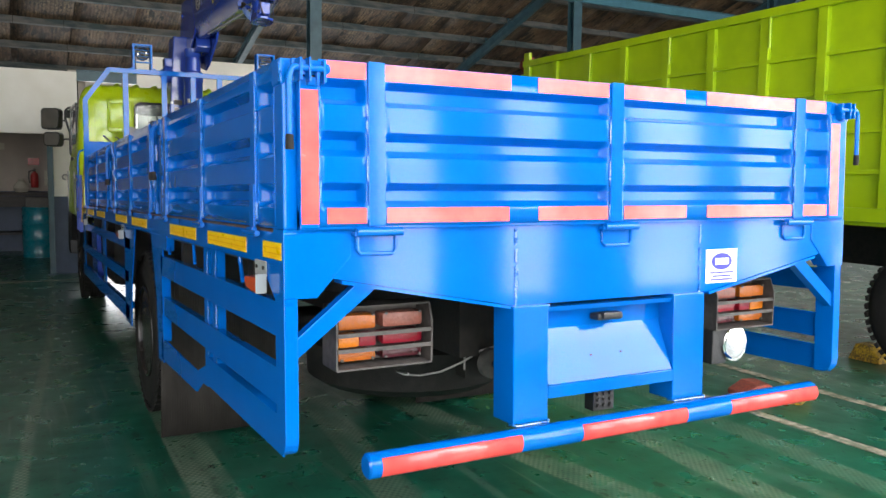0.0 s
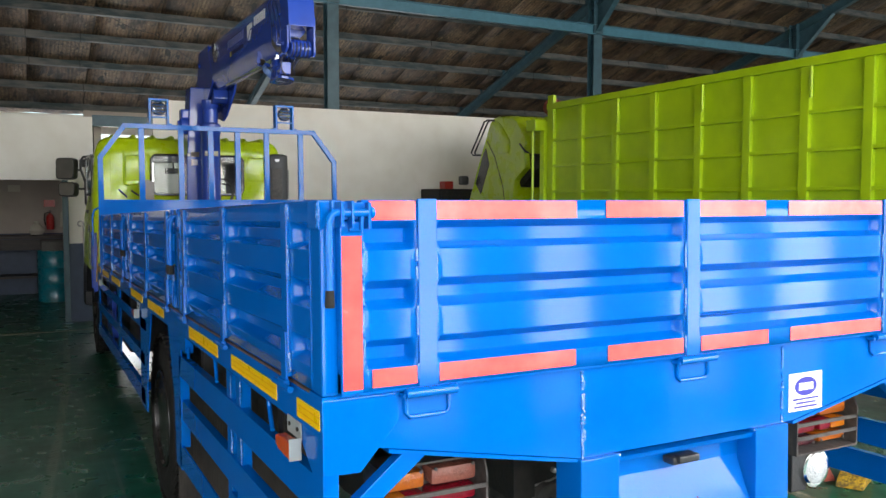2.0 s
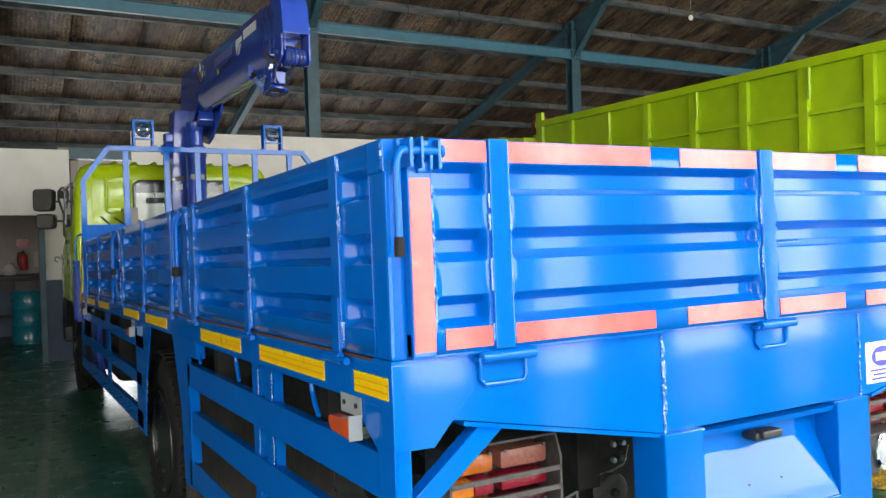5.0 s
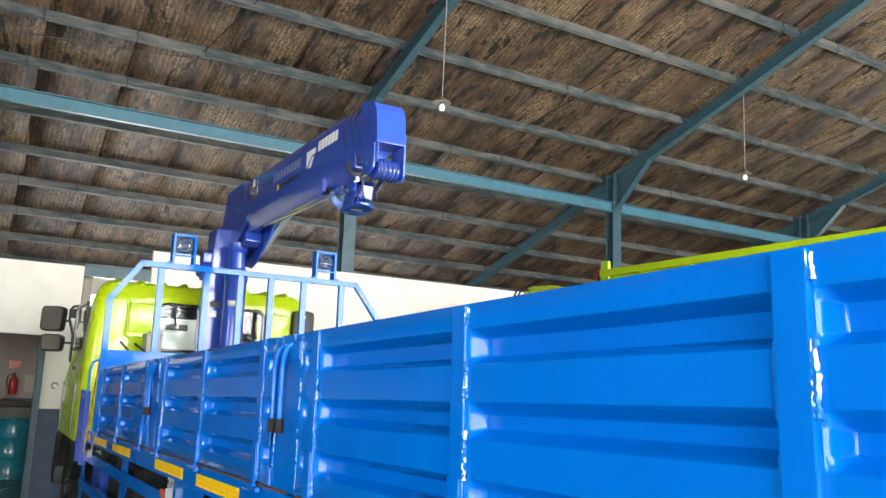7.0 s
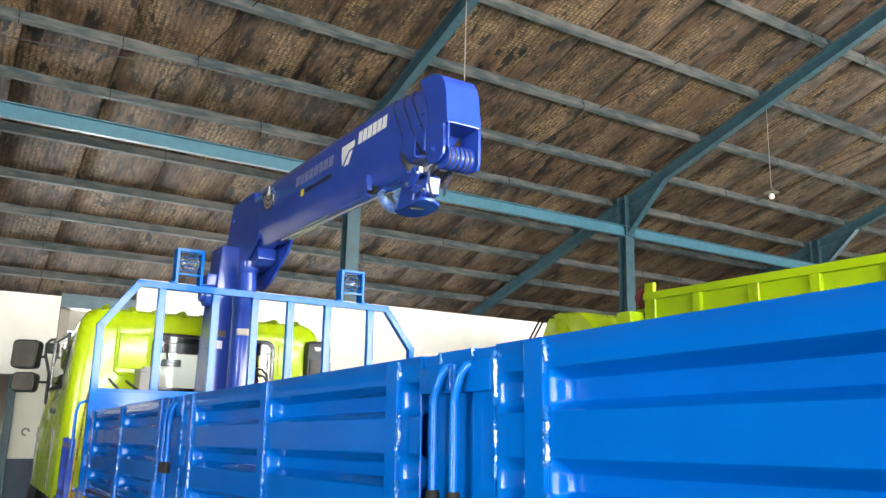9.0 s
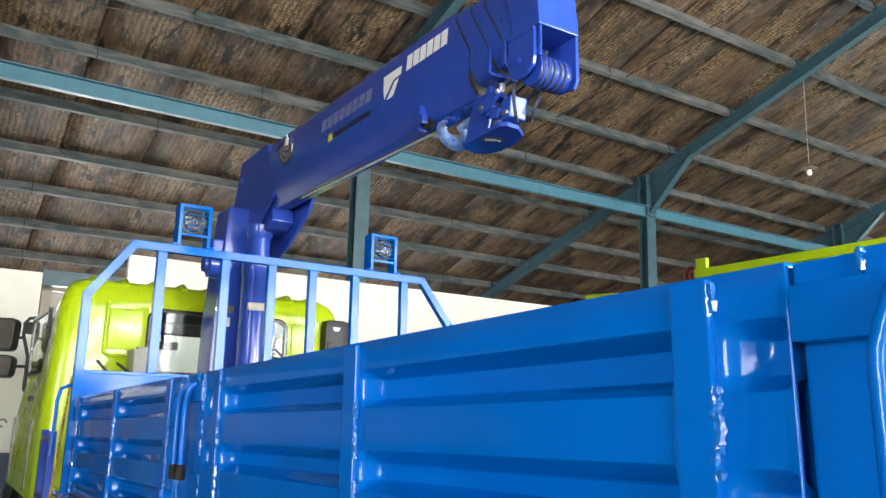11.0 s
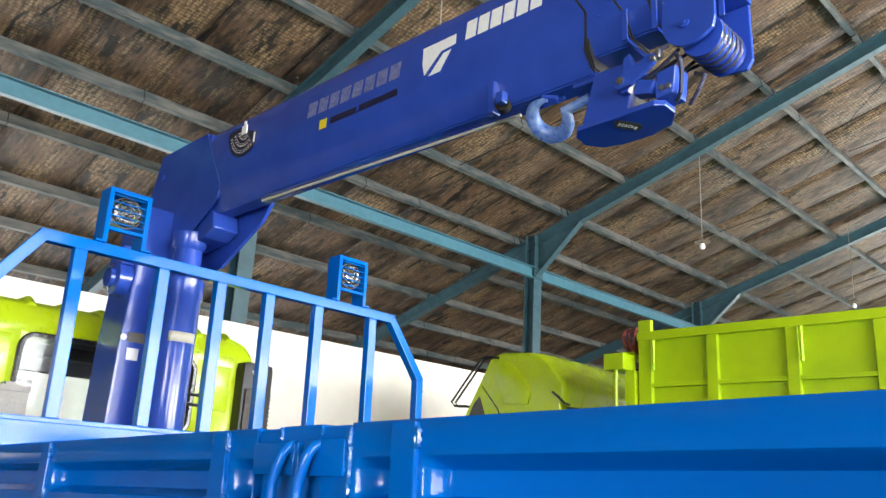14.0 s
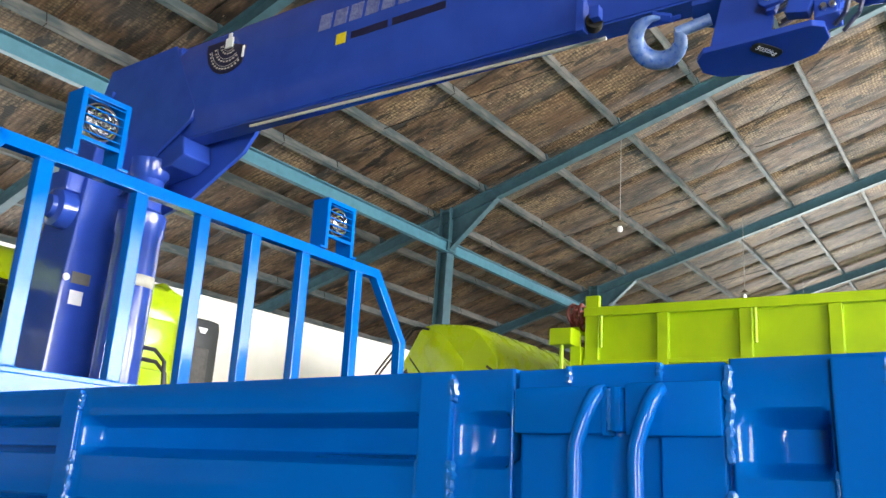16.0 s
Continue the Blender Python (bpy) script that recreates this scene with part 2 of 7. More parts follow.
def floor_material():
    """Green floor coating, scuffed, with dusty tyre tracks along the bays, dark spots and pale scratches."""
    m = paint("green_floor_coating", (0.011, 0.142, 0.085), (0.006, 0.072, 0.044), 0.3, grain=0.7, amount=0.75, bump=0.06, bump_scale=14, rough_var=0.14, fine=7)
    nodes, link = links(m)
    b = nodes["Principled BSDF"]
    tone = b.inputs["Base Color"].links[0].from_socket
    co = nodes.new("ShaderNodeTexCoord").outputs["Object"]
    for stretch, scale, low, high, col, strength, turn in (
            ((1, 0.06, 1), 9.0, 0.54, 0.68, (0.07, 0.14, 0.1), 0.6, 4), ((1, 0.1, 1), 3.0, 0.55, 0.72, (0.006, 0.03, 0.02), 0.6, 7),
            ((1, 0.03, 1), 24.0, 0.6, 0.68, (0.11, 0.17, 0.13), 0.55, 10), ((0.12, 1, 1), 6.0, 0.62, 0.7, (0.04, 0.14, 0.1), 0.35, 7),
            ((1, 1, 1), 2.2, 0.55, 0.72, (0.03, 0.17, 0.1), 0.5, 0)):
        tone = blend(nodes, link, tone, col, noise_mask(nodes, link, co, stretch, scale, low, high, strength, 6, turn))
    sep = nodes.new("ShaderNodeSeparateXYZ")
    link.new(co, sep.inputs[0])
    x, y = sep.outputs[0], sep.outputs[1]
    # tread of the tyre tracks
    bars = wire(nodes, link, "Math", wire(nodes, link, "Math", wire(nodes, link, "Math", y, 150.0, op="MULTIPLY"), op="SINE"), wire(nodes, link, "Math", wire(nodes, link, "Math", x, 190.0, op="MULTIPLY"), op="SINE"), op="MULTIPLY")
    tread = wire(nodes, link, "Math", wire(nodes, link, "Math", bars, 0.6, op="MULTIPLY"), 0.5, op="ADD", clamp=True)
    worn = noise_mask(nodes, link, co, (1.5, 0.35, 1), 5.0, 0.32, 0.52, 1.0, 5)
    dusty = wire(nodes, link, "Math", tread, worn, op="MULTIPLY")
    sway = wire(nodes, link, "Math", wire(nodes, link, "Math", wire(nodes, link, "Math", y, 0.5, op="MULTIPLY"), op="SINE"), 0.06, op="MULTIPLY")
    for centre, half, lean, strength in ((0.86, 0.1, 0.0, 0.75), (0.03, 0.025, 0.05, 0.7), (1.66, 0.09, 0.09, 0.5), (2.42, 0.1, -0.16, 0.65), (3.3, 0.1, 0.1, 0.55), (3.9, 0.08, 0.1, 0.4), (-1.2, 0.11, 0.05, 0.4), (5.4, 0.1, 0.0, 0.4)):
        off = wire(nodes, link, "Math", wire(nodes, link, "Math", y, -4.0, op="ADD"), -lean, op="MULTIPLY")
        d = wire(nodes, link, "Math", wire(nodes, link, "Math", wire(nodes, link, "Math", x, off, op="ADD"), sway, op="ADD"), -centre, op="ADD")
        r = nodes.new("ShaderNodeMapRange")
        r.inputs[1].default_value, r.inputs[2].default_value, r.inputs[3].default_value, r.inputs[4].default_value = half, half + 0.018, strength, 0.0
        link.new(wire(nodes, link, "Math", d, op="ABSOLUTE"), r.inputs[0])
        tone = blend(nodes, link, tone, (0.26, 0.29, 0.21), wire(nodes, link, "Math", r.outputs[0], dusty, op="MULTIPLY"))
    for scale, low, high, col, strength in ((22.0, 0.62, 0.67, (0.004, 0.014, 0.01), 0.8), (7.0, 0.66, 0.69, (0.003, 0.01, 0.008), 0.85), (11.0, 0.64, 0.7, (0.06, 0.12, 0.08), 0.5), (60.0, 0.69, 0.73, (0.2, 0.25, 0.2), 0.6), (120.0, 0.66, 0.72, (0.08, 0.13, 0.1), 0.5)):
        tone = blend(nodes, link, tone, col, noise_mask(nodes, link, co, (1, 0.7, 1), scale, low, high, strength, 4, 15))
    link.new(tone, b.inputs["Base Color"])
    return m


def roof_material():
    """Aged brown insulation under the sheets: quilted rows down the slope, torn pale flecks, stains, side laps."""
    m = paint("aged_roof_insulation", (0.1, 0.054, 0.028), (0.014, 0.0075, 0.004), 0.6, grain=2.2, amount=0.6, bump=0.3, bump_scale=26, stretch=(1.0, 0.25, 1), rough_var=0.15, fine=6)
    nodes, link = links(m)
    b = nodes["Principled BSDF"]
    tone = b.inputs["Base Color"].links[0].from_socket
    co = nodes.new("ShaderNodeTexCoord").outputs["Object"]
    sep = nodes.new("ShaderNodeSeparateXYZ")
    link.new(co, sep.inputs[0])
    x, y = sep.outputs[0], sep.outputs[1]
    # each sheet has its own tone
    across = wire(nodes, link, "Math", wire(nodes, link, "Math", x, 9.6, op="ADD"), 1.08, op="DIVIDE")
    along = wire(nodes, link, "Math", y, 3.54, op="DIVIDE")
    cell = nodes.new("ShaderNodeCombineXYZ")
    link.new(wire(nodes, link, "Math", across, op="FLOOR"), cell.inputs[0]), link.new(wire(nodes, link, "Math", along, op="FLOOR"), cell.inputs[1])
    wn_ = nodes.new("ShaderNodeTexWhiteNoise")
    link.new(cell.outputs[0], wn_.inputs[0])
    sheet = wn_.outputs["Value"]
    tone = blend(nodes, link, tone, (0.165, 0.095, 0.055), wire(nodes, link, "Math", sheet, 0.5, op="MULTIPLY"))
    tone = blend(nodes, link, tone, (0.008, 0.005, 0.003), noise_mask(nodes, link, co, (1, 0.1, 1), 5.0, 0.48, 0.62, 0.9, 6))
    tone = blend(nodes, link, tone, (0.006, 0.004, 0.003), noise_mask(nodes, link, co, (1, 0.035, 1), 11.0, 0.56, 0.63, 0.85, 5))
    tone = blend(nodes, link, tone, (0.2, 0.14, 0.09), noise_mask(nodes, link, co, (1, 0.05, 1), 16.0, 0.55, 0.68, 0.5, 4))
    # quilted rows: small puffs in rows down the slope, rubbed pale in patches
    wob = nodes.new("ShaderNodeTexNoise")
    wob.inputs["Scale"].default_value = 3.5
    link.new(co, wob.inputs[0])
    wave = wire(nodes, link, "Math", wob.outputs[0], 0.05, op="MULTIPLY")
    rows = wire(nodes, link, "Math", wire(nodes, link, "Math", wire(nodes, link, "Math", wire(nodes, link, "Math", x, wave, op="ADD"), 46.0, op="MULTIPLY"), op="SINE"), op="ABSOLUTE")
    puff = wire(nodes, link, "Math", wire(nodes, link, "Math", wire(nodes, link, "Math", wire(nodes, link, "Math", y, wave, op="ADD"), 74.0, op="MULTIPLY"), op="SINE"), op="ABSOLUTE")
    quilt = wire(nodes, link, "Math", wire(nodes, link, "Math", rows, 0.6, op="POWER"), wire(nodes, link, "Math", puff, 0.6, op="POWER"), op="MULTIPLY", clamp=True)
    # Troughs between the rows are darkened: crease shade put into the colour.
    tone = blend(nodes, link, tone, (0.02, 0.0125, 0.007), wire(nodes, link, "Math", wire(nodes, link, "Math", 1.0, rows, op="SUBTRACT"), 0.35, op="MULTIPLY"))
    torn = noise_mask(nodes, link, co, (1, 0.3, 1), 2.0, 0.42, 0.68, 1.0, 6)
    grit = noise_mask(nodes, link, co, (1, 0.5, 1), 30.0, 0.36, 0.62, 1.0, 4)
    worn = wire(nodes, link, "Math", wire(nodes, link, "Math", quilt, torn, op="MULTIPLY"), grit, op="MULTIPLY", clamp=True)
    tone = blend(nodes, link, tone, (0.47, 0.33, 0.18), wire(nodes, link, "Math", worn, 0.8, op="MULTIPLY"))
    # torn pale lips and black cracks along the sheets
    tone = blend(nodes, link, tone, (0.5, 0.41, 0.29), noise_mask(nodes, link, co, (3, 0.4, 1), 12.0, 0.69, 0.73, 0.6, 5))
    tone = blend(nodes, link, tone, (0.004, 0.003, 0.002), noise_mask(nodes, link, co, (1, 0.05, 1), 7.0, 0.605, 0.63, 0.95, 6, 2))
    # dark side laps
    frac = wire(nodes, link, "Math", across, op="FRACT")
    lap = wire(nodes, link, "Math", wire(nodes, link, "Math", frac, 0.014, op="LESS_THAN"), 0.75, op="MULTIPLY")
    tone = blend(nodes, link, tone, (0.02, 0.015, 0.012), lap)
    link.new(tone, b.inputs["Base Color"])
    bp = nodes.new("ShaderNodeBump")
    bp.inputs["Strength"].default_value, bp.inputs["Distance"].default_value = 0.28, 0.012
    link.new(quilt, bp.inputs["Height"])
    link.new(b.inputs["Normal"].links[0].from_socket, bp.inputs["Normal"])
    link.new(bp.outputs[0], b.inputs["Normal"])
    return m


def ribbed(m, scale):
    """Adds fine moulded ribs across x to a material's relief."""
    nodes, link = links(m)
    b = nodes["Principled BSDF"]
    tc, wave, bp = nodes.new("ShaderNodeTexCoord"), nodes.new("ShaderNodeTexWave"), nodes.new("ShaderNodeBump")
    wave.bands_direction = "X"
    wave.inputs["Scale"].default_value, wave.inputs["Distortion"].default_value = scale, 0.4
    bp.inputs["Strength"].default_value, bp.inputs["Distance"].default_value = 0.3, 0.005
    link.new(tc.outputs["Object"], wave.inputs[0]), link.new(wave.outputs["Fac"], bp.inputs["Height"])
    link.new(b.inputs["Normal"].links[0].from_socket, bp.inputs["Normal"])
    link.new(bp.outputs[0], b.inputs["Normal"])


ribbed(FLAP, 24.0)
FLOOR, ROOF = floor_material(), roof_material()


# ---- mesh helpers ----
JOINED = ("weld_bead", "tread", "flap_stitch", "vent_slot", "lens_screw", "tape_stripe", "cleat", "lens_bar", "wheel_nut", "frame_bolt", "print_bar", "roof_clip", "mark_block", "badge_mark", "rope_hook")


def box(bm, x0, x1, y0, y1, z0, z1, bevel=0.0):
    vs = [bm.verts.new(p) for p in ((x0, y0, z0), (x1, y0, z0), (x1, y1, z0), (x0, y1, z0), (x0, y0, z1), (x1, y0, z1), (x1, y1, z1), (x0, y1, z1))]
    fs = [bm.faces.new([vs[i] for i in f]) for f in ((3, 2, 1, 0), (4, 5, 6, 7), (0, 1, 5, 4), (1, 2, 6, 5), (2, 3, 7, 6), (3, 0, 4, 7))]
    if bevel:
        bmesh.ops.bevel(bm, geom=list({e for f in fs for e in f.edges}), offset=bevel, segments=2, affect="EDGES", profile=0.6)
    return vs


def prism(bm, pts, axis, a0, a1, bevel=0.0):
    """A polygon of (u, v) points drawn out along an axis: x: (y, z), y: (x, z), z: (x, y)."""
    def place(u, v, a):
        return {"x": (a, u, v), "y": (u, a, v), "z": (u, v, a)}[axis]
    lo, hi = [bm.verts.new(place(u, v, a0)) for u, v in pts], [bm.verts.new(place(u, v, a1)) for u, v in pts]
    n = len(pts)
    fs = [bm.faces.new(lo), bm.faces.new(hi[::-1])] + [bm.faces.new((lo[i], hi[i], hi[(i + 1) % n], lo[(i + 1) % n])) for i in range(n)]
    bmesh.ops.recalc_face_normals(bm, faces=fs)
    if bevel:
        bmesh.ops.bevel(bm, geom=list({e for f in fs for e in f.edges}), offset=bevel, segments=2, affect="EDGES", profile=0.6)


def frame_axes(d):
    d = Vector(d).normalized()
    side = d.cross(Vector((0, 0, 1)) if abs(d.z) < 0.9 else Vector((1, 0, 0))).normalized()
    return side, d.cross(side).normalized()


def sweep(bm, pts, radius, seg=10, closed=False, radii=None):
    """A round tube along points."""
    pts = [Vector(p) for p in pts]
    rings, n = [], len(pts)
    for i, p in enumerate(pts):
        d = pts[(i + 1) % n] - pts[i - 1] if closed or 0 < i < n - 1 else (pts[1] - pts[0] if i == 0 else pts[-1] - pts[-2])
        a, b = frame_axes(d)
        if rings:
            a = (last - d.normalized() * last.dot(d.normalized())).normalized()
            b = d.normalized().cross(a)
        last = a
        r = radii[i] if radii else radius
        rings.append([bm.verts.new(p + (a * math.cos(2 * math.pi * k / seg) + b * math.sin(2 * math.pi * k / seg)) * r) for k in range(seg)])
    for i in range(n if closed else n - 1):
        r0, r1 = rings[i], rings[(i + 1) % n]
        for k in range(seg):
            bm.faces.new((r0[k], r0[(k + 1) % seg], r1[(k + 1) % seg], r1[k]))
    if not closed:
        bm.faces.new(rings[0][::-1]), bm.faces.new(rings[-1])


def cyl(bm, p0, p1, r, seg=20, r2=None):
    sweep(bm, (p0, p1), r, seg, radii=(r, r if r2 is None else r2))


def lathe(bm, profile, centre, axis="x", seg=36):
    """(radius, along) points turned round an axis through centre."""
    c = Vector(centre)
    rings = []
    for r, h in profile:
        ring = []
        for k in range(seg):
            u, v = r * math.cos(2 * math.pi * k / seg), r * math.sin(2 * math.pi * k / seg)
            ring.append(bm.verts.new(c + Vector({"x": (h, u, v), "y": (u, h, v), "z": (u, v, h)}[axis])))
        rings.append(ring)
    for r0, r1 in zip(rings, rings[1:]):
        for k in range(seg):
            bm.faces.new((r0[k], r0[(k + 1) % seg], r1[(k + 1) % seg], r1[k]))
    for ring in (rings[0], rings[-1]):
        try:
            bm.faces.new(ring)
        except ValueError:
            pass
    bmesh.ops.recalc_face_normals(bm, faces=bm.faces[:])


def finish(name, bm, material, smooth=False):
    bm.normal_update()
    me = bpy.data.meshes.new(name)
    bm.to_mesh(me)
    bm.free()
    for m in material if isinstance(material, (list, tuple)) else (material,):
        me.materials.append(m)
    if smooth:
        me.polygons.foreach_set("use_smooth", [True] * len(me.polygons))
        me.set_sharp_from_angle(angle=radians(38))
    return me


def thing(name, base, label, category, group="", kind=""):
    """An empty at the base of a thing, which carries its parts."""
    e = new(name)
    e.location = base
    e.empty_display_size = 0.2
    return tagged(e, label, category, group, kind)


def part(name, bm, material, parent, label="", smooth=False, turn=None):
    """One mesh, drawn in world places, as a part of a thing or of a part. turn: a pose by which it is moved first."""
    if turn is not None:
        bm.transform(turn)
    ob = new(name, finish(name, bm, material, smooth))
    ob.parent = parent
    if parent.type == "EMPTY":
        ob.matrix_parent_inverse = Matrix.Translation(parent.location).inverted()
    return tagged(ob, label, kind="stuff" if name in JOINED else "")


def solo(name, bm, material, label="", category="", group="", kind="", smooth=False, turn=None):
    """A thing or a piece of the setting that is one mesh."""
    if turn is not None:
        bm.transform(turn)
    return tagged(new(name, finish(name, bm, material, smooth)), label, category, group, kind)


def made(fn, *args, **kw):
    bm = bmesh.new()
    fn(bm, *args, **kw)
    return bm


def boxes(*rows, bevel=0.0):
    bm = bmesh.new()
    for r in rows:
        box(bm, *r, bevel=bevel)
    return bm


def text_mesh(body, size, turn, name, material, parent, label="", depth=0.001, shear=0.0):
    cu = bpy.data.curves.new(name, "FONT")
    cu.body, cu.size, cu.extrude, cu.align_x, cu.align_y, cu.shear = body, size, depth, "CENTER", "CENTER", shear
    tmp = bpy.data.objects.new(name, cu)
    scene.collection.objects.link(tmp)
    me = bpy.data.meshes.new_from_object(tmp.evaluated_get(bpy.context.evaluated_depsgraph_get()))
    bpy.data.objects.remove(tmp)
    me.transform(turn)
    me.materials.clear()
    me.materials.append(material)
    ob = new(name, me)
    ob.parent = parent
    return tagged(ob, label)


# ---- the hall ----
def rafter_z(y):
    """Height of the rafters' middle: ridge at y = 1."""
    return 5.654 + 0.313 * (13.4 - y) if y >= 1.0 else 9.535 - 0.313 * (1.0 - y)


COLUMN_X = [-11.6, -6.2, -0.84, 4.61, 10.05, 15.75, 21.3, 26.8]
PURLIN_Y = [19.9, 18.9, 17.87, 16.83, 15.87, 14.8, 13.7, 12.72] + [11.63 - 1.175 * k for k in range(14)]
SLOPE = math.atan(0.313)

solo("ground", boxes((-400, 400, -400, 400, -0.3, -0.06)), CONCRETE, "pale concrete yard outside the hall", "ground", kind="structure")
solo("floor", boxes((LEFT_X - 0.3, RIGHT_X + 0.3, FRONT_Y - 0.3, BACK_Y + 0.3, -0.055, 0.0)), FLOOR, "scuffed dark green coated workshop floor", "floor", kind="structure")
for x, y0, y1, w in ((4.97, 2.0, 12.4, 0.085), (4.13, 1.0, 4.2, 0.085)):
    solo("floor_line", boxes((x, x + w, y0, y1, 0.001, 0.004)), LINE, "worn cream bay line painted on the floor", "floor line", "bay lines", "structure")
solo("floor_line", boxes((-9, 0.9, 12.4, 12.46, 0.001, 0.004)), LINE, "worn cream bay line painted on the floor", "floor line", "bay lines", "structure")


def hall_walls():
    y0, y1 = 13.25, 13.33
    w = boxes((1.75, RIGHT_X, y0, y1, 0, 3.25))
    box(w, 1.75, RIGHT_X, y0 - 0.012, y0, 3.2, 3.25)
    solo("wall_partition", w, WALL, "cream painted partition wall below the roof", "wall", kind="structure")
    solo("wall_bay_header", boxes((-0.85, 0.92, y0, y1 + 0.1, 2.04, 2.95)), WALL, "cream painted wall over an open bay", "wall", kind="structure")
    solo("wall_bay_header_2", boxes((LEFT_X, -0.85, y0 + 0.02, y1 + 0.1, 2.04, 3.4)), WALL_DARK, "dark wall beside the cream header", "wall", kind="structure")
    solo("pillar", boxes((0.58, 0.92, y0, y1 + 0.1, 1.135, 2.04)), WALL, "cream pillar beside the open bay", "pillar", kind="structure")
    solo("pillar_base", boxes((0.577, 0.923, y0 - 0.003, y1 + 0.103, 0, 1.135)), DADO, "dark blue painted foot of the pillar", "pillar", kind="structure")
    solo("trim", boxes((1.75, RIGHT_X, y0 - 0.004, y0 - 0.001, 0, 1.13)), DADO, "dark blue painted dado along the wall", "dado", kind="structure")
    solo("lintel", boxes((0.92, 1.75, y0 + 0.01, y1, 2.84, 2.98), (0.92, 1.75, y0 - 0.03, y1, 2.822, 2.838), (0.92, 1.75, y0 - 0.01, y0 + 0.01, 2.965, 2.985)), STEEL, "dark steel lintel over the rear doorway", "lintel", kind="structure")
    post = boxes((0.497, 0.504, 13.13, 13.23, 0, 2.04), (0.566, 0.573, 13.13, 13.23, 0, 2.04), (0.504, 0.566, 13.176, 13.184, 0, 2.04), (0.47, 0.6, 13.1, 13.245, 0, 0.012))
    solo("steel_post", post, STEEL, "grey steel post at the edge of the bay", "post", kind="structure")
    # room behind the bay; its shade is put into the wall colour
    ry = 17.35
    solo("wall_bay_back", boxes((LEFT_X, 0.95, ry, ry + 0.15, 1.13, 2.9)), WALL_SHADE, "beige wall behind the bay, toned down for shade", "wall", kind="structure")
    solo("wall_bay_back_base", boxes((LEFT_X, 0.953, ry - 0.003, ry + 0.15, 0, 1.13)), DADO, "dark painted foot of the bay's rear wall", "wall", kind="structure")
    solo("wall_bay_side", boxes((0.95, 1.05, 13.45, ry + 0.15, 0, 2.9)), WALL_SHADE, "beige side wall of the bay, toned down for shade", "wall", kind="structure")
    # outer walls; front and sides are dark to hold back bounced light
    solo("wall_back", boxes((LEFT_X, 0.1, BACK_Y, BACK_Y + 0.2, 0, 3.6), (9.7, RIGHT_X, BACK_Y, BACK_Y + 0.2, 0, 3.6), (0.1, 9.7, BACK_Y, BACK_Y + 0.2, 3.2, 3.6)), WALL, "plain rear wall with a wide doorway added for fill light", "wall", kind="structure")
    # The low sill is added to block doorway light beneath the truck.
    solo("wall_door", boxes((9.7, RIGHT_X, DOOR_Y, DOOR_Y + 0.2, 0, 3.7), (1.06, 2.4, DOOR_Y, DOOR_Y + 0.2, 3.3, 3.45), (2.4, 9.7, DOOR_Y, DOOR_Y + 0.2, 2.9, 3.1), (1.06, 2.4, DOOR_Y, DOOR_Y + 0.2, 0, 1.12)), WALL_SHADE, "plain shade-toned wall with a wide daylit doorway", "wall", kind="structure")
    solo("wall_left", boxes((LEFT_X - 0.2, LEFT_X, FRONT_Y, -1.1, 0, 4.0), (LEFT_X - 0.2, LEFT_X, 2.6, 6.0, 0, 4.0), (LEFT_X - 0.2, LEFT_X, FRONT_Y, 6.0, 4.0, 5.6)), WALL_DARK, "plain unseen side wall with an opening added for fill light", "wall", kind="structure")
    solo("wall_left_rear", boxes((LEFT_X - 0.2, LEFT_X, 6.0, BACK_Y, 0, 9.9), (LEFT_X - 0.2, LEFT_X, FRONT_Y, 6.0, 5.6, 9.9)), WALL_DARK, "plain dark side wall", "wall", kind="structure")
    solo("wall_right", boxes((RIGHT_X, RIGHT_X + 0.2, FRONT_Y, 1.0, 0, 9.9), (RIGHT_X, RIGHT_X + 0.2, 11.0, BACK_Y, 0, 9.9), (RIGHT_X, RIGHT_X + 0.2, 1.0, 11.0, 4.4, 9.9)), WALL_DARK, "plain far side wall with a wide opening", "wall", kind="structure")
    ya, yb = FRONT_Y - 0.2, FRONT_Y
    w = boxes((LEFT_X, HIGH_BAY[0], ya, yb, 4.6, 9.9), (HIGH_BAY[1], RIGHT_X, ya, yb, 4.6, 9.9), (HIGH_BAY[0], HIGH_BAY[1], ya, yb, 6.1, 9.9), (LEFT_X, TALL_BAY[0], ya, yb, 0, 4.6), (TALL_BAY[1], HIGH_BAY[0], ya, yb, 0, 4.6), (HIGH_BAY[1], RIGHT_X, ya, yb, 2.65, 4.6))
    edge = HIGH_BAY[0]
    for x0, x1 in BAYS:
        box(w, edge, x0, ya, yb, 0, 2.65)
        edge = x1
    box(w, edge, RIGHT_X, ya, yb, 0, 2.65)
    solo("wall_yard", boxes((-40, 50, -17.2, -17, 0, 3.2)), CONCRETE, "plain grey wall across the yard", "wall", kind="structure")
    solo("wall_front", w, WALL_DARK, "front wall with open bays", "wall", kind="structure")


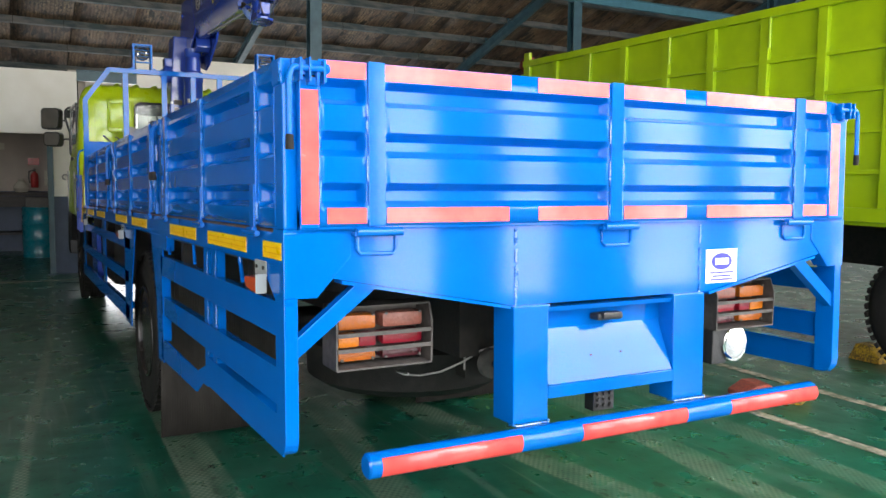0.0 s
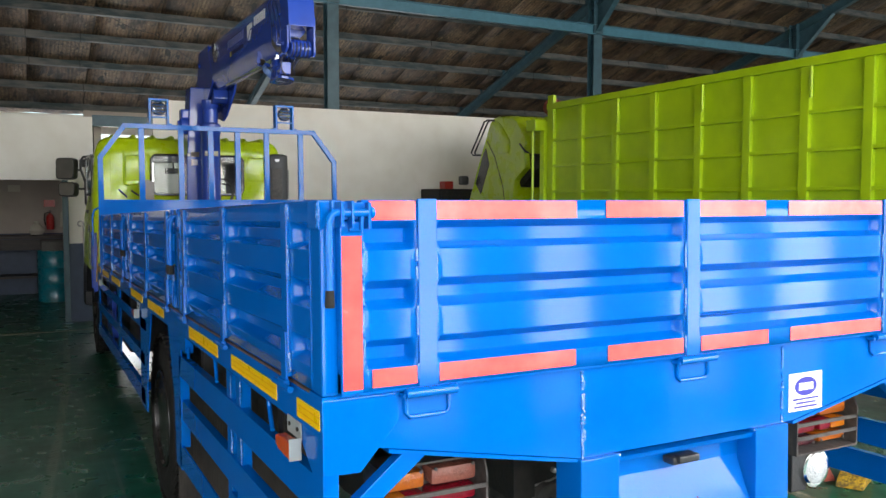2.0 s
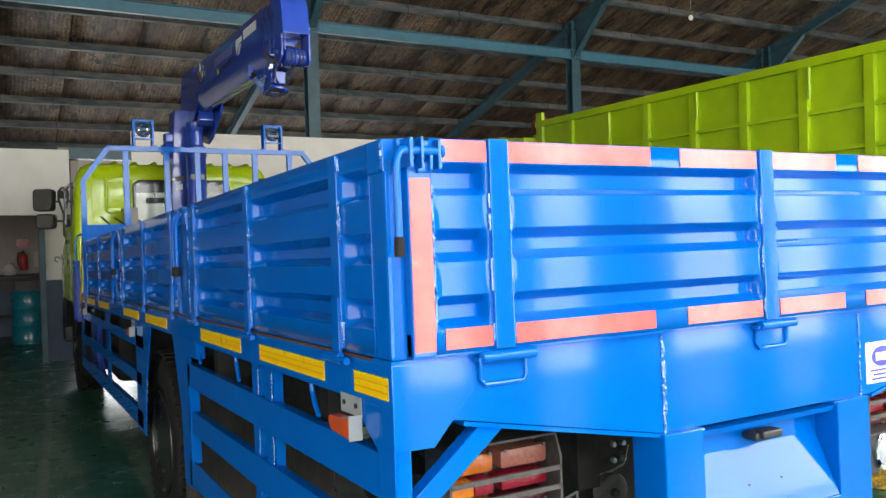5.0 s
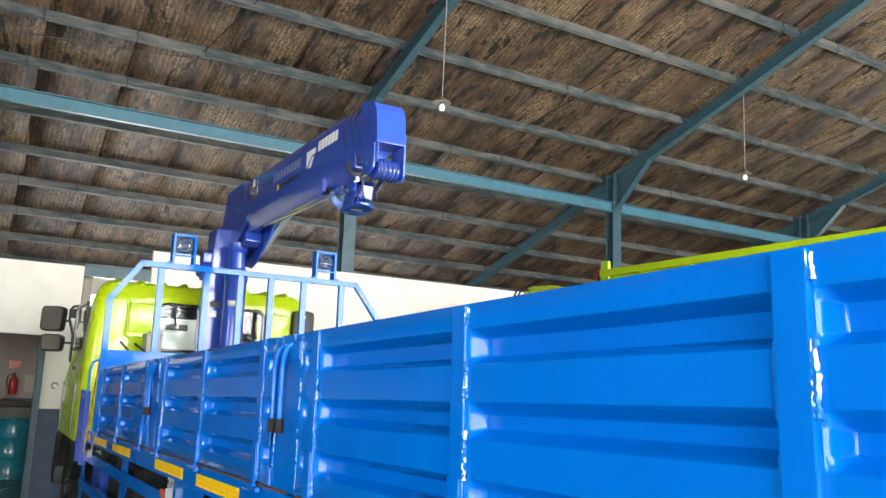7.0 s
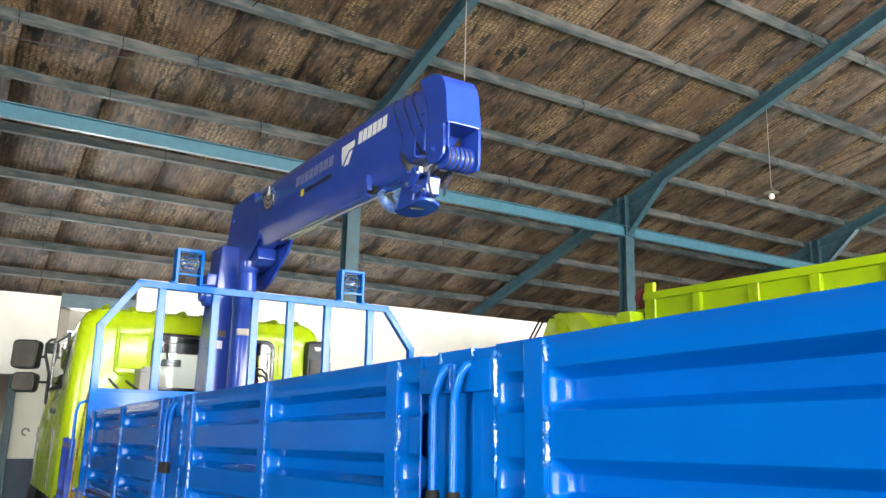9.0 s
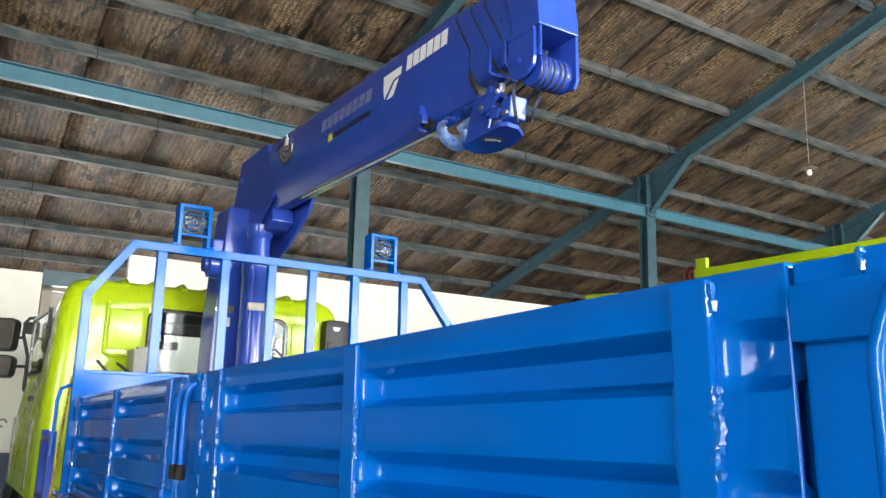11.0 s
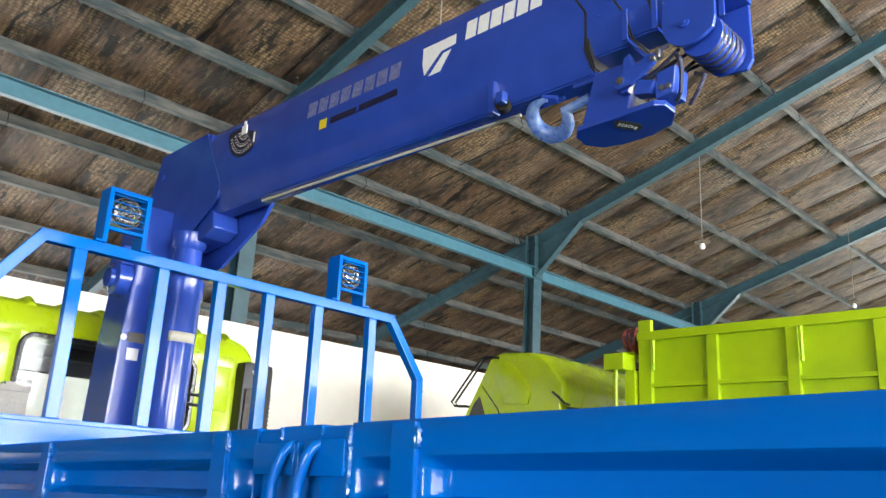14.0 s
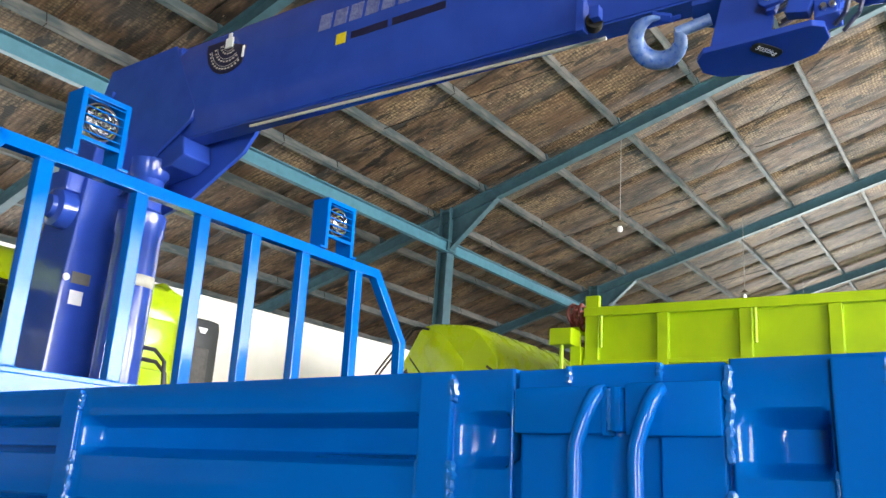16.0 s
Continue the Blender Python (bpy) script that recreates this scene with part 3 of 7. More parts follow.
def hall_roof():
    bm = bmesh.new()
    x = LEFT_X - 0.6
    while x < RIGHT_X + 0.6:
        for ya, yb in ((BACK_Y + 0.5, 1.0), (1.0, FRONT_Y - 0.5)):
            lift = random.uniform(0, 0.008)
            za, zb = rafter_z(ya) + 0.225 + lift, rafter_z(yb) + 0.225 + lift
            n = 14
            cols = []
            for k in range(n + 1):
                f = k / n
                cols.append([bm.verts.new((x + dx, ya + (yb - ya) * f, za + (zb - za) * f + dz + 0.012 * math.sin(k * 2.1 + x))) for dx, dz in ((0.006, 0), (0.3, -0.012), (0.55, -0.02), (0.8, -0.012), (1.12, 0.004))])
            for a, b in zip(cols, cols[1:]):
                for i in range(4):
                    bm.faces.new((a[i], a[i + 1], b[i + 1], b[i]))
        x += 1.08
    bmesh.ops.recalc_face_normals(bm, faces=bm.faces[:])
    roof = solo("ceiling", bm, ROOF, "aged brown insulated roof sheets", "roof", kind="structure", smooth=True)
    so = roof.modifiers.new("thick", "SOLIDIFY")
    so.thickness, so.offset = 0.03, 1
    outer = bmesh.new()
    for ya, yb in ((BACK_Y + 0.6, 1.0), (1.0, FRONT_Y - 0.6)):
        prism(outer, ((ya, rafter_z(ya) + 0.31), (yb, rafter_z(yb) + 0.31), (yb, rafter_z(yb) + 0.36), (ya, rafter_z(ya) + 0.36)), "x", LEFT_X - 0.7, RIGHT_X + 0.7)
    solo("roof_cover", outer, CHASSIS, "outer roof sheeting", "roof", kind="structure")

    for run in (((1.15, 15.77, 5.05), (1.31, 15.92, 5.0), (1.83, 16.32, 4.86), (2.25, 16.48, 4.82), (2.89, 17.18, 4.6), (3.22, 17.47, 4.5)), ((10.9, 7.8, 7.5), (11.22, 8.18, 7.4), (11.63, 8.75, 7.2), (12.21, 9.3, 7.02), (12.91, 10.02, 6.82), (13.6, 10.8, 6.6)), ((-2.0, 12.9, 5.75), (-0.5, 12.7, 5.66), (1.2, 12.55, 5.72), (2.6, 12.5, 5.86))):
        solo("roof_wire", made(sweep, run, 0.006, 6), BLACK, "thin dark wire slung under the roof", "wire", "roof wires", smooth=True)

    frame = thing("roof_frame", (10, 13.42, 0), "teal painted steel portal frame of the hall", "roof frame", kind="structure")
    for cx in COLUMN_X:
        bm = boxes((cx - 0.1, cx + 0.1, 13.335, 13.347, 0, 5.75), (cx - 0.1, cx + 0.1, 13.523, 13.535, 0, 5.75), (cx - 0.006, cx + 0.006, 13.347, 13.523, 0, 5.75))
        part("column", bm, STEEL, frame)
        for ya, yb in ((BACK_Y, 1.0), (1.0, FRONT_Y)):
            bm = bmesh.new()
            for lo, hi, hw in ((-0.13, -0.118, 0.06), (-0.118, 0.058, 0.005), (0.058, 0.07, 0.06)):
                prism(bm, ((ya, rafter_z(ya) + lo), (yb, rafter_z(yb) + lo), (yb, rafter_z(yb) + hi), (ya, rafter_z(ya) + hi)), "x", cx - hw, cx + hw)
            part("rafter", bm, STEEL, frame)
        bm = bmesh.new()
        for s in (1, -1):
            pts = [(13.43, 5.05), (13.43, rafter_z(13.43) - 0.12), (13.43 - s * 0.95, rafter_z(13.43 - s * 0.95) - 0.125)]
            pts = pts if s > 0 else [(13.43, 5.2), (13.43, rafter_z(13.43) - 0.12), (13.43 + 0.55, rafter_z(13.98) - 0.125)]
            prism(bm, pts, "x", cx - 0.009, cx + 0.009)
        prism(bm, ((13.34, 5.03), (13.34, 5.05), (12.48, rafter_z(12.48) - 0.125), (12.48, rafter_z(12.48) - 0.145)), "x", cx - 0.06, cx + 0.06)
        part("haunch", bm, STEEL, frame)
        bm = boxes((cx - 0.09, cx + 0.09, 13.3, 13.56, 5.0, 5.03), (cx - 0.11, cx + 0.11, 13.32, 13.334, 5.0, 5.6))
        part("cap_plate", bm, STEEL, frame)
    bm = boxes((LEFT_X, RIGHT_X, 13.37, 13.38, 4.98, 5.17), (LEFT_X, RIGHT_X, 13.30, 13.37, 5.16, 5.17), (LEFT_X, RIGHT_X, 13.30, 13.37, 4.98, 4.99))
    part("tie_beam", bm, TIE, frame, "light teal tie beam")
    for k, y in enumerate(PURLIN_Y):
        z, s = rafter_z(y) + 0.075, (1 if y > 1 else -1)
        bm = boxes((LEFT_X, RIGHT_X, -0.004, 0.004, 0, 0.14), (LEFT_X, RIGHT_X, -0.004, 0.055, 0, 0.006), (LEFT_X, RIGHT_X, -0.004, 0.055, 0.134, 0.14), (LEFT_X, RIGHT_X, 0.05, 0.056, 0.0, 0.022))
        part("purlin", bm, PURLIN, frame, turn=Matrix.Translation((0, y, z)) @ Matrix.Rotation(-SLOPE * s, 4, "X"))
        bm = bmesh.new()
        for cx in COLUMN_X:
            box(bm, cx - 0.03, cx + 0.03, -0.02, 0.0, -0.01, 0.13)
        clips = bmesh.new()
        n = 0
        while LEFT_X + 0.4 + 1.08 * n < RIGHT_X:
            cx = LEFT_X + 0.4 + 1.08 * n + 0.12 * math.sin(n * 2.3 + k)
            if random.random() < 0.4:
                box(clips, cx - 0.005, cx + 0.005, -0.01, -0.004, 0.02, 0.145)
                box(clips, cx - 0.005, cx + 0.005, -0.01, 0.06, -0.007, -0.001)
            n += 1
        part("roof_clip", clips, CHASSIS, frame, turn=Matrix.Translation((0, y, z)) @ Matrix.Rotation(-SLOPE * s, 4, "X"))
        part("cleat", bm, STEEL, frame, turn=Matrix.Translation((0, y, z)) @ Matrix.Rotation(-SLOPE * s, 4, "X"))
    # thin tie rods across the purlins
    for cx in (1.9, 7.3, 12.7, 18.1):
        for ya, yb in ((13.2, 10.3), (9.2, 6.2)):
            bm = made(cyl, (cx, ya, rafter_z(ya) + 0.13), (cx + 0.9, yb, rafter_z(yb) + 0.13), 0.007, 6)
            part("tie_rod", bm, CHASSIS, frame)


def pendant_lamp(x, y, z):
    e = thing("pendant_lamp", (x, y, z), "bare bulb under a small tin shade on a long cord", "lamp", "pendant lamps")
    top = rafter_z(y) + 0.07
    part("cord", made(cyl, (x, y, z + 0.09), (x + 0.01, y, top), 0.006, 6), CABLE, e)
    bm = bmesh.new()
    lathe(bm, ((0.11, 0.035), (0.112, 0.04), (0.05, 0.07), (0.022, 0.1), (0.0205, 0.1), (0.045, 0.066), (0.1, 0.036)), (x, y, z), "z", 20)
    part("shade", bm, SHADE, e, "dull brown tin shade", smooth=True)
    part("socket", made(cyl, (x, y, z + 0.02), (x, y, z + 0.06), 0.02, 12), CHASSIS, e)
    bm = bmesh.new()
    lathe(bm, ((0.004, -0.07), (0.028, -0.06), (0.04, -0.03), (0.034, 0.0), (0.016, 0.025), (0.014, 0.03)), (x, y, z), "z", 14)
    part("bulb", bm, WHITE, e, "frosted white bulb", smooth=True)


hall_walls()
hall_roof()
for p in ((10.2, 10.5, 5.13), (15.2, 10.1, 5.2), (4.29, 10.0, 4.9), (20.5, 10.1, 5.2)):
    pendant_lamp(*p)


# ---- the blue truck ----
MID = 1.825
TRK = Matrix.Translation((0, 2.32, 1.324)) @ Matrix.Rotation(-math.atan(0.0245), 4, "X")
MIRROR_X = Matrix.Translation((2 * MID, 0, 0)) @ Matrix.Diagonal((-1, 1, 1, 1))
truck = thing("cargo_truck", (MID, 5.5, 0), "blue drop-side cargo truck with a lime green cab", "truck")


def flip(bm):
    bm.transform(MIRROR_X)
    bmesh.ops.reverse_faces(bm, faces=bm.faces[:])
    return bm


def tp(name, bm, material, label="", parent=None, smooth=False, mirror=False):
    """A part of the truck, drawn in the frame of its deck: x across, y from the rear, z from the deck."""
    if mirror:
        flip(bm)
    return part(name, bm, material, parent or truck, label, smooth, TRK)


PRESS = ((0.466, 0), (0.416, 0), (0.397, 1), (0.364, 1), (0.346, 0), (0.276, 0), (0.251, 1), (0.226, 1), (0.204, 0), (0.134, 0), (0.111, 1), (0.083, 1), (0.063, 0), (0.012, 0))


def pressed(bm, cells, place, depth=0.038, near=0.032, far=0.032):
    """Pressed steel sheet: grooves of the PRESS section whose ends are closed at every strap."""
    def softened(run, steps=((0.2, 0.104), (0.4, 0.352), (0.6, 0.648), (0.8, 0.896))):
        """Rounds the two bends of every slope."""
        out = [run[0]]
        for (a, ka), (b, kb) in zip(run, run[1:]):
            if abs(kb - ka) > 0.5:
                out += [(a + (b - a) * f, ka + (kb - ka) * g) for f, g in steps]
            out.append((b, kb))
        return out
    cols = []
    for u0, u1 in cells:
        e1 = 0.003
        last = max(far, 0.045) if u1 - u0 < 0.12 else far
        cols += softened([(u0, 0), (u0 + e1, 0), (u0 + near, 1), ((u0 + near + u1 - last) / 2, 1.0 + 0.06 * min(1, (u1 - u0) / 0.7)), (u1 - last, 1), (u1 - e1, 0), (u1, 0)])
    rows = softened(PRESS, ((0.1, 0.06), (0.2, 0.17), (0.8, 0.83), (0.9, 0.94)))
    grid = [[bm.verts.new(place(u, depth * k * e, z)) for z, k in rows] for u, e in cols]
    for a, b in zip(grid, grid[1:]):
        for i in range(len(rows) - 1):
            bm.faces.new((a[i], b[i], b[i + 1], a[i + 1]))


def bead(bm, p0, p1, r=0.005, gaps=0.0):
    """An uneven weld bead."""
    p0, p1 = Vector(p0), Vector(p1)
    n = max(5, int((p1 - p0).length / 0.006))
    run = []
    for i in range(n + 1):
        p = p0.lerp(p1, i / n) + Vector((random.uniform(-1, 1), random.uniform(-1, 1), random.uniform(-1, 1))) * r * 0.22
        if gaps and random.random() < gaps * 0.55 and len(run) > 3:
            sweep(bm, run, r, 6, radii=[r * (random.uniform(0.8, 1.2) if k % 2 else random.uniform(0.5, 0.75)) for k in range(len(run))])
            run = []
            continue
        run.append(p)
    if len(run) > 2:
        sweep(bm, run, r, 6, radii=[r * (random.uniform(0.8, 1.2) if k % 2 else random.uniform(0.5, 0.75)) for k in range(len(run))])


def tailgate():
    y = -0.03
    xl, xr = 0.692, 2.955
    straps = [(0.889, 0.94), (1.755, 1.806), (2.652, 2.706)]
    bm = bmesh.new()
    cells = [(0.746, 0.889), (0.94, 1.755), (1.806, 2.652), (2.706, xr - 0.09)]
    pressed(bm, cells, lambda u, d, z: (u, y + d, z), near=0.02, far=0.02)
    bmesh.ops.reverse_faces(bm, faces=bm.faces[:])
    gate = tp("tailgate", bm, BLUE, "ribbed blue steel tailgate, closed", smooth=True)
    so = gate.modifiers.new("thick", "SOLIDIFY")
    so.thickness, so.offset = 0.004, -1
    for x0, x1 in ((xl, 0.746), (xr - 0.09, xr)):
        tp("end_post", boxes((x0, x1, y - 0.001, y + 0.045, 0.008, 0.416), bevel=0.004), BLUE, parent=gate)
    tp("top_rail", boxes((xl + 0.06, xr - 0.06, y + 0.002, y + 0.05, 0.418, 0.466), bevel=0.005), BLUE, parent=gate)
    tp("bottom_rail", boxes((xl, xr, y + 0.005, y + 0.045, 0.004, 0.06), bevel=0.003), BLUE, parent=gate)
    for x0, x1 in straps:
        bm = boxes((x0, x1, y - 0.009, y + 0.002, 0.012, 0.469), bevel=0.003)
        box(bm, x0 - 0.001, x1 + 0.001, y - 0.012, y - 0.004, 0.252, 0.258)
        tp("strap", bm, BLUE, parent=gate)
        bm = bmesh.new()
        for x in (x0 - 0.001, x1 + 0.001):
            for za, zb in ((0.35, 0.27), (0.21, 0.128), (0.07, 0.03)):
                bead(bm, (x, y - 0.004, za), (x, y - 0.004, zb), 0.0042, 0.05)
        tp("weld_bead", bm, WELD, parent=gate, smooth=True)
    bm = bmesh.new()
    bead(bm, (0.748, y - 0.002, 0.37), (0.748, y - 0.002, 0.06), 0.0045, 0.06)
    bead(bm, (xr - 0.092, y - 0.002, 0.37), (xr - 0.092, y - 0.002, 0.06), 0.0045, 0.06)
    tp("weld_bead", bm, WELD, parent=gate, smooth=True)
    t = y - 0.0035

    def tape(x0, x1, z0, z1, yy=t):
        tp("reflective_tape", boxes((x0, x1, yy, yy + 0.002, z0, z1)), RED_TAPE, "red reflective tape", gate)
    for x0, x1 in ((0.764, 0.885), (0.942, 1.364), (1.464, 1.746), (1.806, 2.084), (2.188, 2.647), (2.71, 2.828)):
        tape(x0, x1, 0.418, 0.464)
    for x0, x1 in ((0.768, 0.885), (0.947, 1.36), (1.47, 1.747), (1.818, 2.1), (2.2, 2.647), (2.71, 2.85)):
        tape(x0, x1, 0.02, 0.064)
    tape(0.695, 0.744, 0.02, 0.382)
    tape(2.868, 2.917, 0.02, 0.382)
    # corner latches
    for mirror in (False, True):
        bm = boxes((0.684, 0.692, y - 0.034, y + 0.034, 0.402, 0.462), (0.71, 0.716, y - 0.034, y + 0.02, 0.4, 0.464), (0.7, 0.762, y - 0.006, y + 0.03, 0.42, 0.46), (0.752, 0.76, y - 0.03, y + 0.006, 0.398, 0.46), bevel=0.002)
        box(bm, 0.712, 0.745, y - 0.012, y + 0.02, 0.392, 0.415, bevel=0.004)
        box(bm, 0.735, 0.742, y - 0.024, y - 0.004, 0.396, 0.43, bevel=0.002)
        cyl(bm, (0.664, y - 0.02, 0.436), (0.77, y - 0.02, 0.436), 0.0095, 14)
        cyl(bm, (0.76, y - 0.02, 0.436), (0.767, y - 0.02, 0.436), 0.0135, 14)
        latch = tp("latch", bm, BLUE, parent=gate, mirror=mirror)
        bm = bmesh.new()
        sweep(bm, ((0.69, y - 0.02, 0.436), (0.676, y - 0.022, 0.438), (0.665, y - 0.024, 0.432), (0.658, y - 0.024, 0.418), (0.657, y - 0.024, 0.4), (0.657, y - 0.024, 0.23)), 0.0085, 12)
        tp("handle", bm, BLUE, parent=gate, smooth=True, mirror=mirror)
        bm = bmesh.new()
        sweep(bm, ((0.657, y - 0.024, 0.26), (0.657, y - 0.024, 0.257), (0.657, y - 0.024, 0.224), (0.657, y - 0.024, 0.22)), 0.0125, 14, radii=(0.0095, 0.0105, 0.0115, 0.0105))
        tp("rubber_grip", bm, RUBBER, "dark rubber grip", gate, True, mirror)


def rear_frame():
    """The deep cranked beam under the tailgate, with its gussets, hinges and columns."""
    pts = [(0.70, 0.0), (0.70, -0.12), (0.82, -0.139), (1.40, -0.25), (2.25, -0.25), (2.83, -0.139), (2.95, -0.12), (2.95, 0.0)]
    bm = bmesh.new()
    prism(bm, pts, "y", 0.0, 0.012)
    prism(bm, [(0.71, -0.02), (0.71, -0.115), (0.82, -0.135), (1.40, -0.245), (2.25, -0.245), (2.83, -0.135), (2.94, -0.115), (2.94, -0.02)], "y", 0.012, 0.07)
    box(bm, 0.652, 2 * MID - 0.652, -0.004, 0.09, -0.006, 0.004)
    beam = tp("rear_beam", bm, BLUE, "deep cranked blue rear beam with hand-welded seams")
    for mirror in (False, True):
        bm = made(prism, [(0.82, -0.141), (1.40, -0.252), (1.40, -0.262), (0.82, -0.151)], "y", -0.004, 0.06)
        tp("lower_flange", bm, BLUE, parent=beam, mirror=mirror)
    for mirror in (False, True):
        bm = bmesh.new()
        prism(bm, [(0.6512, -0.004), (0.6512, -0.185), (0.746, -0.187), (0.847, -0.075), (0.847, -0.012), (0.84, -0.004)], "y", -0.005, 0.06, bevel=0.003)
        tp("corner_gusset", bm, BLUE, parent=beam, mirror=mirror)
    bm = bmesh.new()
    bead(bm, (1.405, -0.002, -0.004), (1.405, -0.002, -0.25), 0.006, 0.12)
    bead(bm, (1.41, -0.002, -0.03), (1.412, -0.002, -0.2), 0.005, 0.3)
    bead(bm, (2.2, -0.002, -0.004), (2.2, -0.002, -0.25), 0.005, 0.2)
    bead(bm, (1.386, -0.012, -0.256), (1.525, -0.012, -0.256), 0.006)
    bead(bm, (2.06, -0.012, -0.256), (2.21, -0.012, -0.256), 0.006)
    tp("weld_bead", bm, WELD, parent=beam, smooth=True)
    for xc in (0.926, 1.81, 2.696):
        bm = boxes((xc - 0.077, xc + 0.077, -0.03, 0.0, -0.016, -0.004), bevel=0.003)
        cyl(bm, (xc - 0.07, -0.028, -0.004), (xc + 0.07, -0.028, -0.004), 0.0125, 14)
        hinge = tp("hinge", bm, BLUE, parent=beam)
        bm = bmesh.new()
        path = [(xc - 0.06, -0.006, -0.016), (xc - 0.06, -0.006, -0.056), (xc - 0.05, -0.006, -0.068), (xc + 0.05, -0.006, -0.068), (xc + 0.06, -0.006, -0.056), (xc + 0.06, -0.006, -0.016)]
        sweep(bm, path, 0.006, 8)
        box(bm, xc - 0.056, xc + 0.056, -0.003, 0.001, -0.064, -0.02)
        tp("hinge_loop", bm, BLUE, parent=beam, smooth=True)
    # sticker with an oval mark; its small print is bars
    st = tp("maker_sticker", boxes((2.232, 2.39, -0.0025, -0.0005, -0.222, -0.098)), WHITE, "white maker's sticker with a navy oval mark", beam)
    bm = bmesh.new()
    c = [(2.311 + 0.052 * math.cos(a * math.pi / 14), -0.143 + 0.031 * math.sin(a * math.pi / 14)) for a in range(28)]
    prism(bm, c, "y", -0.0042, -0.0026)
    tp("oval_mark", bm, STICKER_BLUE, "navy oval", beam)
    bm = boxes((2.277, 2.298, -0.0055, -0.0043, -0.155, -0.131), (2.301, 2.321, -0.0055, -0.0043, -0.155, -0.131), (2.324, 2.344, -0.0055, -0.0043, -0.155, -0.131))
    tp("mark_block", bm, WHITE, "white blocks in the oval", beam)
    bm = boxes(*[(2.25 + i, 2.372 - i, -0.0042, -0.0026, -0.187 - 0.013 * k, -0.181 - 0.013 * k) for k, i in ((0, 0.0), (1, 0.014), (2, 0.006))])
    tp("print_bar", bm, STICKER_BLUE, "small print as bars", beam)
    # columns and bumper
    for x0, x1 in ((1.386, 1.521), (2.062, 2.21)):
        tp("bumper_column", boxes((x0, x1, -0.02, 0.1, -0.63, -0.25), bevel=0.005), BLUE)
    box_top = bmesh.new()
    prism(box_top, [(-0.012, -0.262), (0.06, -0.262), (0.06, -0.275), (-0.004, -0.278)], "x", 1.521, 2.062)
    box(box_top, 1.521, 2.062, 0.055, 0.065, -0.36, -0.262)
    hood = tp("plate_hood", box_top, BLUE)
    bm = bmesh.new()
    prism(bm, [(0.055, -0.345), (-0.02, -0.515), (-0.014, -0.518), (0.062, -0.345)], "x", 1.523, 2.05)
    slope = tp("number_plate_panel", bm, BLUE, "sloping blue panel for the number plate", hood)
    bm = bmesh.new()
    prism(bm, [(0.055, -0.345), (-0.018, -0.515), (0.055, -0.515)], "x", 2.05, 2.058)
    tp("end_plate", bm, BLUE, parent=hood)
    for x in (1.72, 1.85):
        tp("bolt_hole", made(cyl, (x, 0.012, -0.44), (x, 0.03, -0.44), 0.004, 8), CHASSIS, parent=hood)
    tp("lower_bar", boxes((1.521, 2.062, -0.022, 0.06, -0.56, -0.517), bevel=0.004), BLUE, parent=hood)
    bm = boxes((1.74, 1.85, 0.0, 0.05, -0.325, -0.3), bevel=0.01)
    box(bm, 1.755, 1.835, -0.012, 0.02, -0.318, -0.296, bevel=0.006)
    tp("plate_lamp", bm, BLACK, "black number plate lamp", hood)
    bm = boxes((1.74, 1.83, 0.02, 0.07, -0.64, -0.56), bevel=0.004)
    for i in range(3):
        for j in range(3):
            cyl(bm, (1.758 + 0.026 * i, 0.01, -0.62 + 0.02 * j), (1.758 + 0.026 * i, 0.022, -0.62 + 0.02 * j), 0.007, 8)
    tp("socket_box", bm, BLACK, "black trailer socket box", hood)
    r, yb, zb = 0.0375, -0.065, -0.664
    bm = bmesh.new()
    lathe(bm, ((0.001, 0.862), (0.03, 0.862), (r, 0.868), (r, 2.74), (0.03, 2.746), (0.001, 2.746)), (0, yb, zb), "x", 32)
    bar = tp("bumper_bar", bm, BLUE, "round blue bumper bar with red tape", smooth=True)
    for x0, x1 in ((0.9, 1.372), (1.605, 2.06), (2.275, 2.742)):
        bm = bmesh.new()
        a0, a1, n = -0.9, 0.75, 10
        rows = [[bm.verts.new((x, yb - (r + 0.0012) * math.cos(a0 + (a1 - a0) * k / n), zb + (r + 0.0012) * math.sin(a0 + (a1 - a0) * k / n))) for k in range(n + 1)] for x in (x0, x1)]
        for k in range(n):
            bm.faces.new((rows[0][k], rows[1][k], rows[1][k + 1], rows[0][k + 1]))
        tape = tp("reflective_tape", bm, RED_TAPE, "red reflective tape", bar, True)
        so = tape.modifiers.new("thick", "SOLIDIFY")
        so.thickness = 0.001
    bm = bmesh.new()
    for x in (1.386, 1.521, 2.062, 2.21):
        bead(bm, (x, -0.026, -0.628), (x, 0.0, -0.632), 0.005)
    bead(bm, (1.39, -0.028, -0.632), (1.518, -0.028, -0.632), 0.005)
    bead(bm, (2.066, -0.028, -0.632), (2.206, -0.028, -0.632), 0.005)
    tp("weld_bead", bm, WELD, parent=bar, smooth=True)
    # corner legs and struts
    for mirror in (False, True):
        pts = [(0.0, -0.16), (0.0, -0.575)] + [(0.045 - 0.045 * math.cos(a), -0.575 - 0.055 * math.sin(a)) for a in (0.4, 0.8, 1.2, 1.57)] + [(0.085, -0.63), (0.085, -0.16)]
        bm = bmesh.new()
        prism(bm, pts, "x", 0.6525, 0.692, bevel=0.003)
        tp("corner_leg", bm, BLUE, mirror=mirror)
        bm = bmesh.new()
        prism(bm, [(0.69, -0.30), (0.69, -0.358), (0.935, -0.166), (0.87, -0.155)], "y", 0.01, 0.05, bevel=0.002)
        tp("corner_strut", bm, BLUE, mirror=mirror)


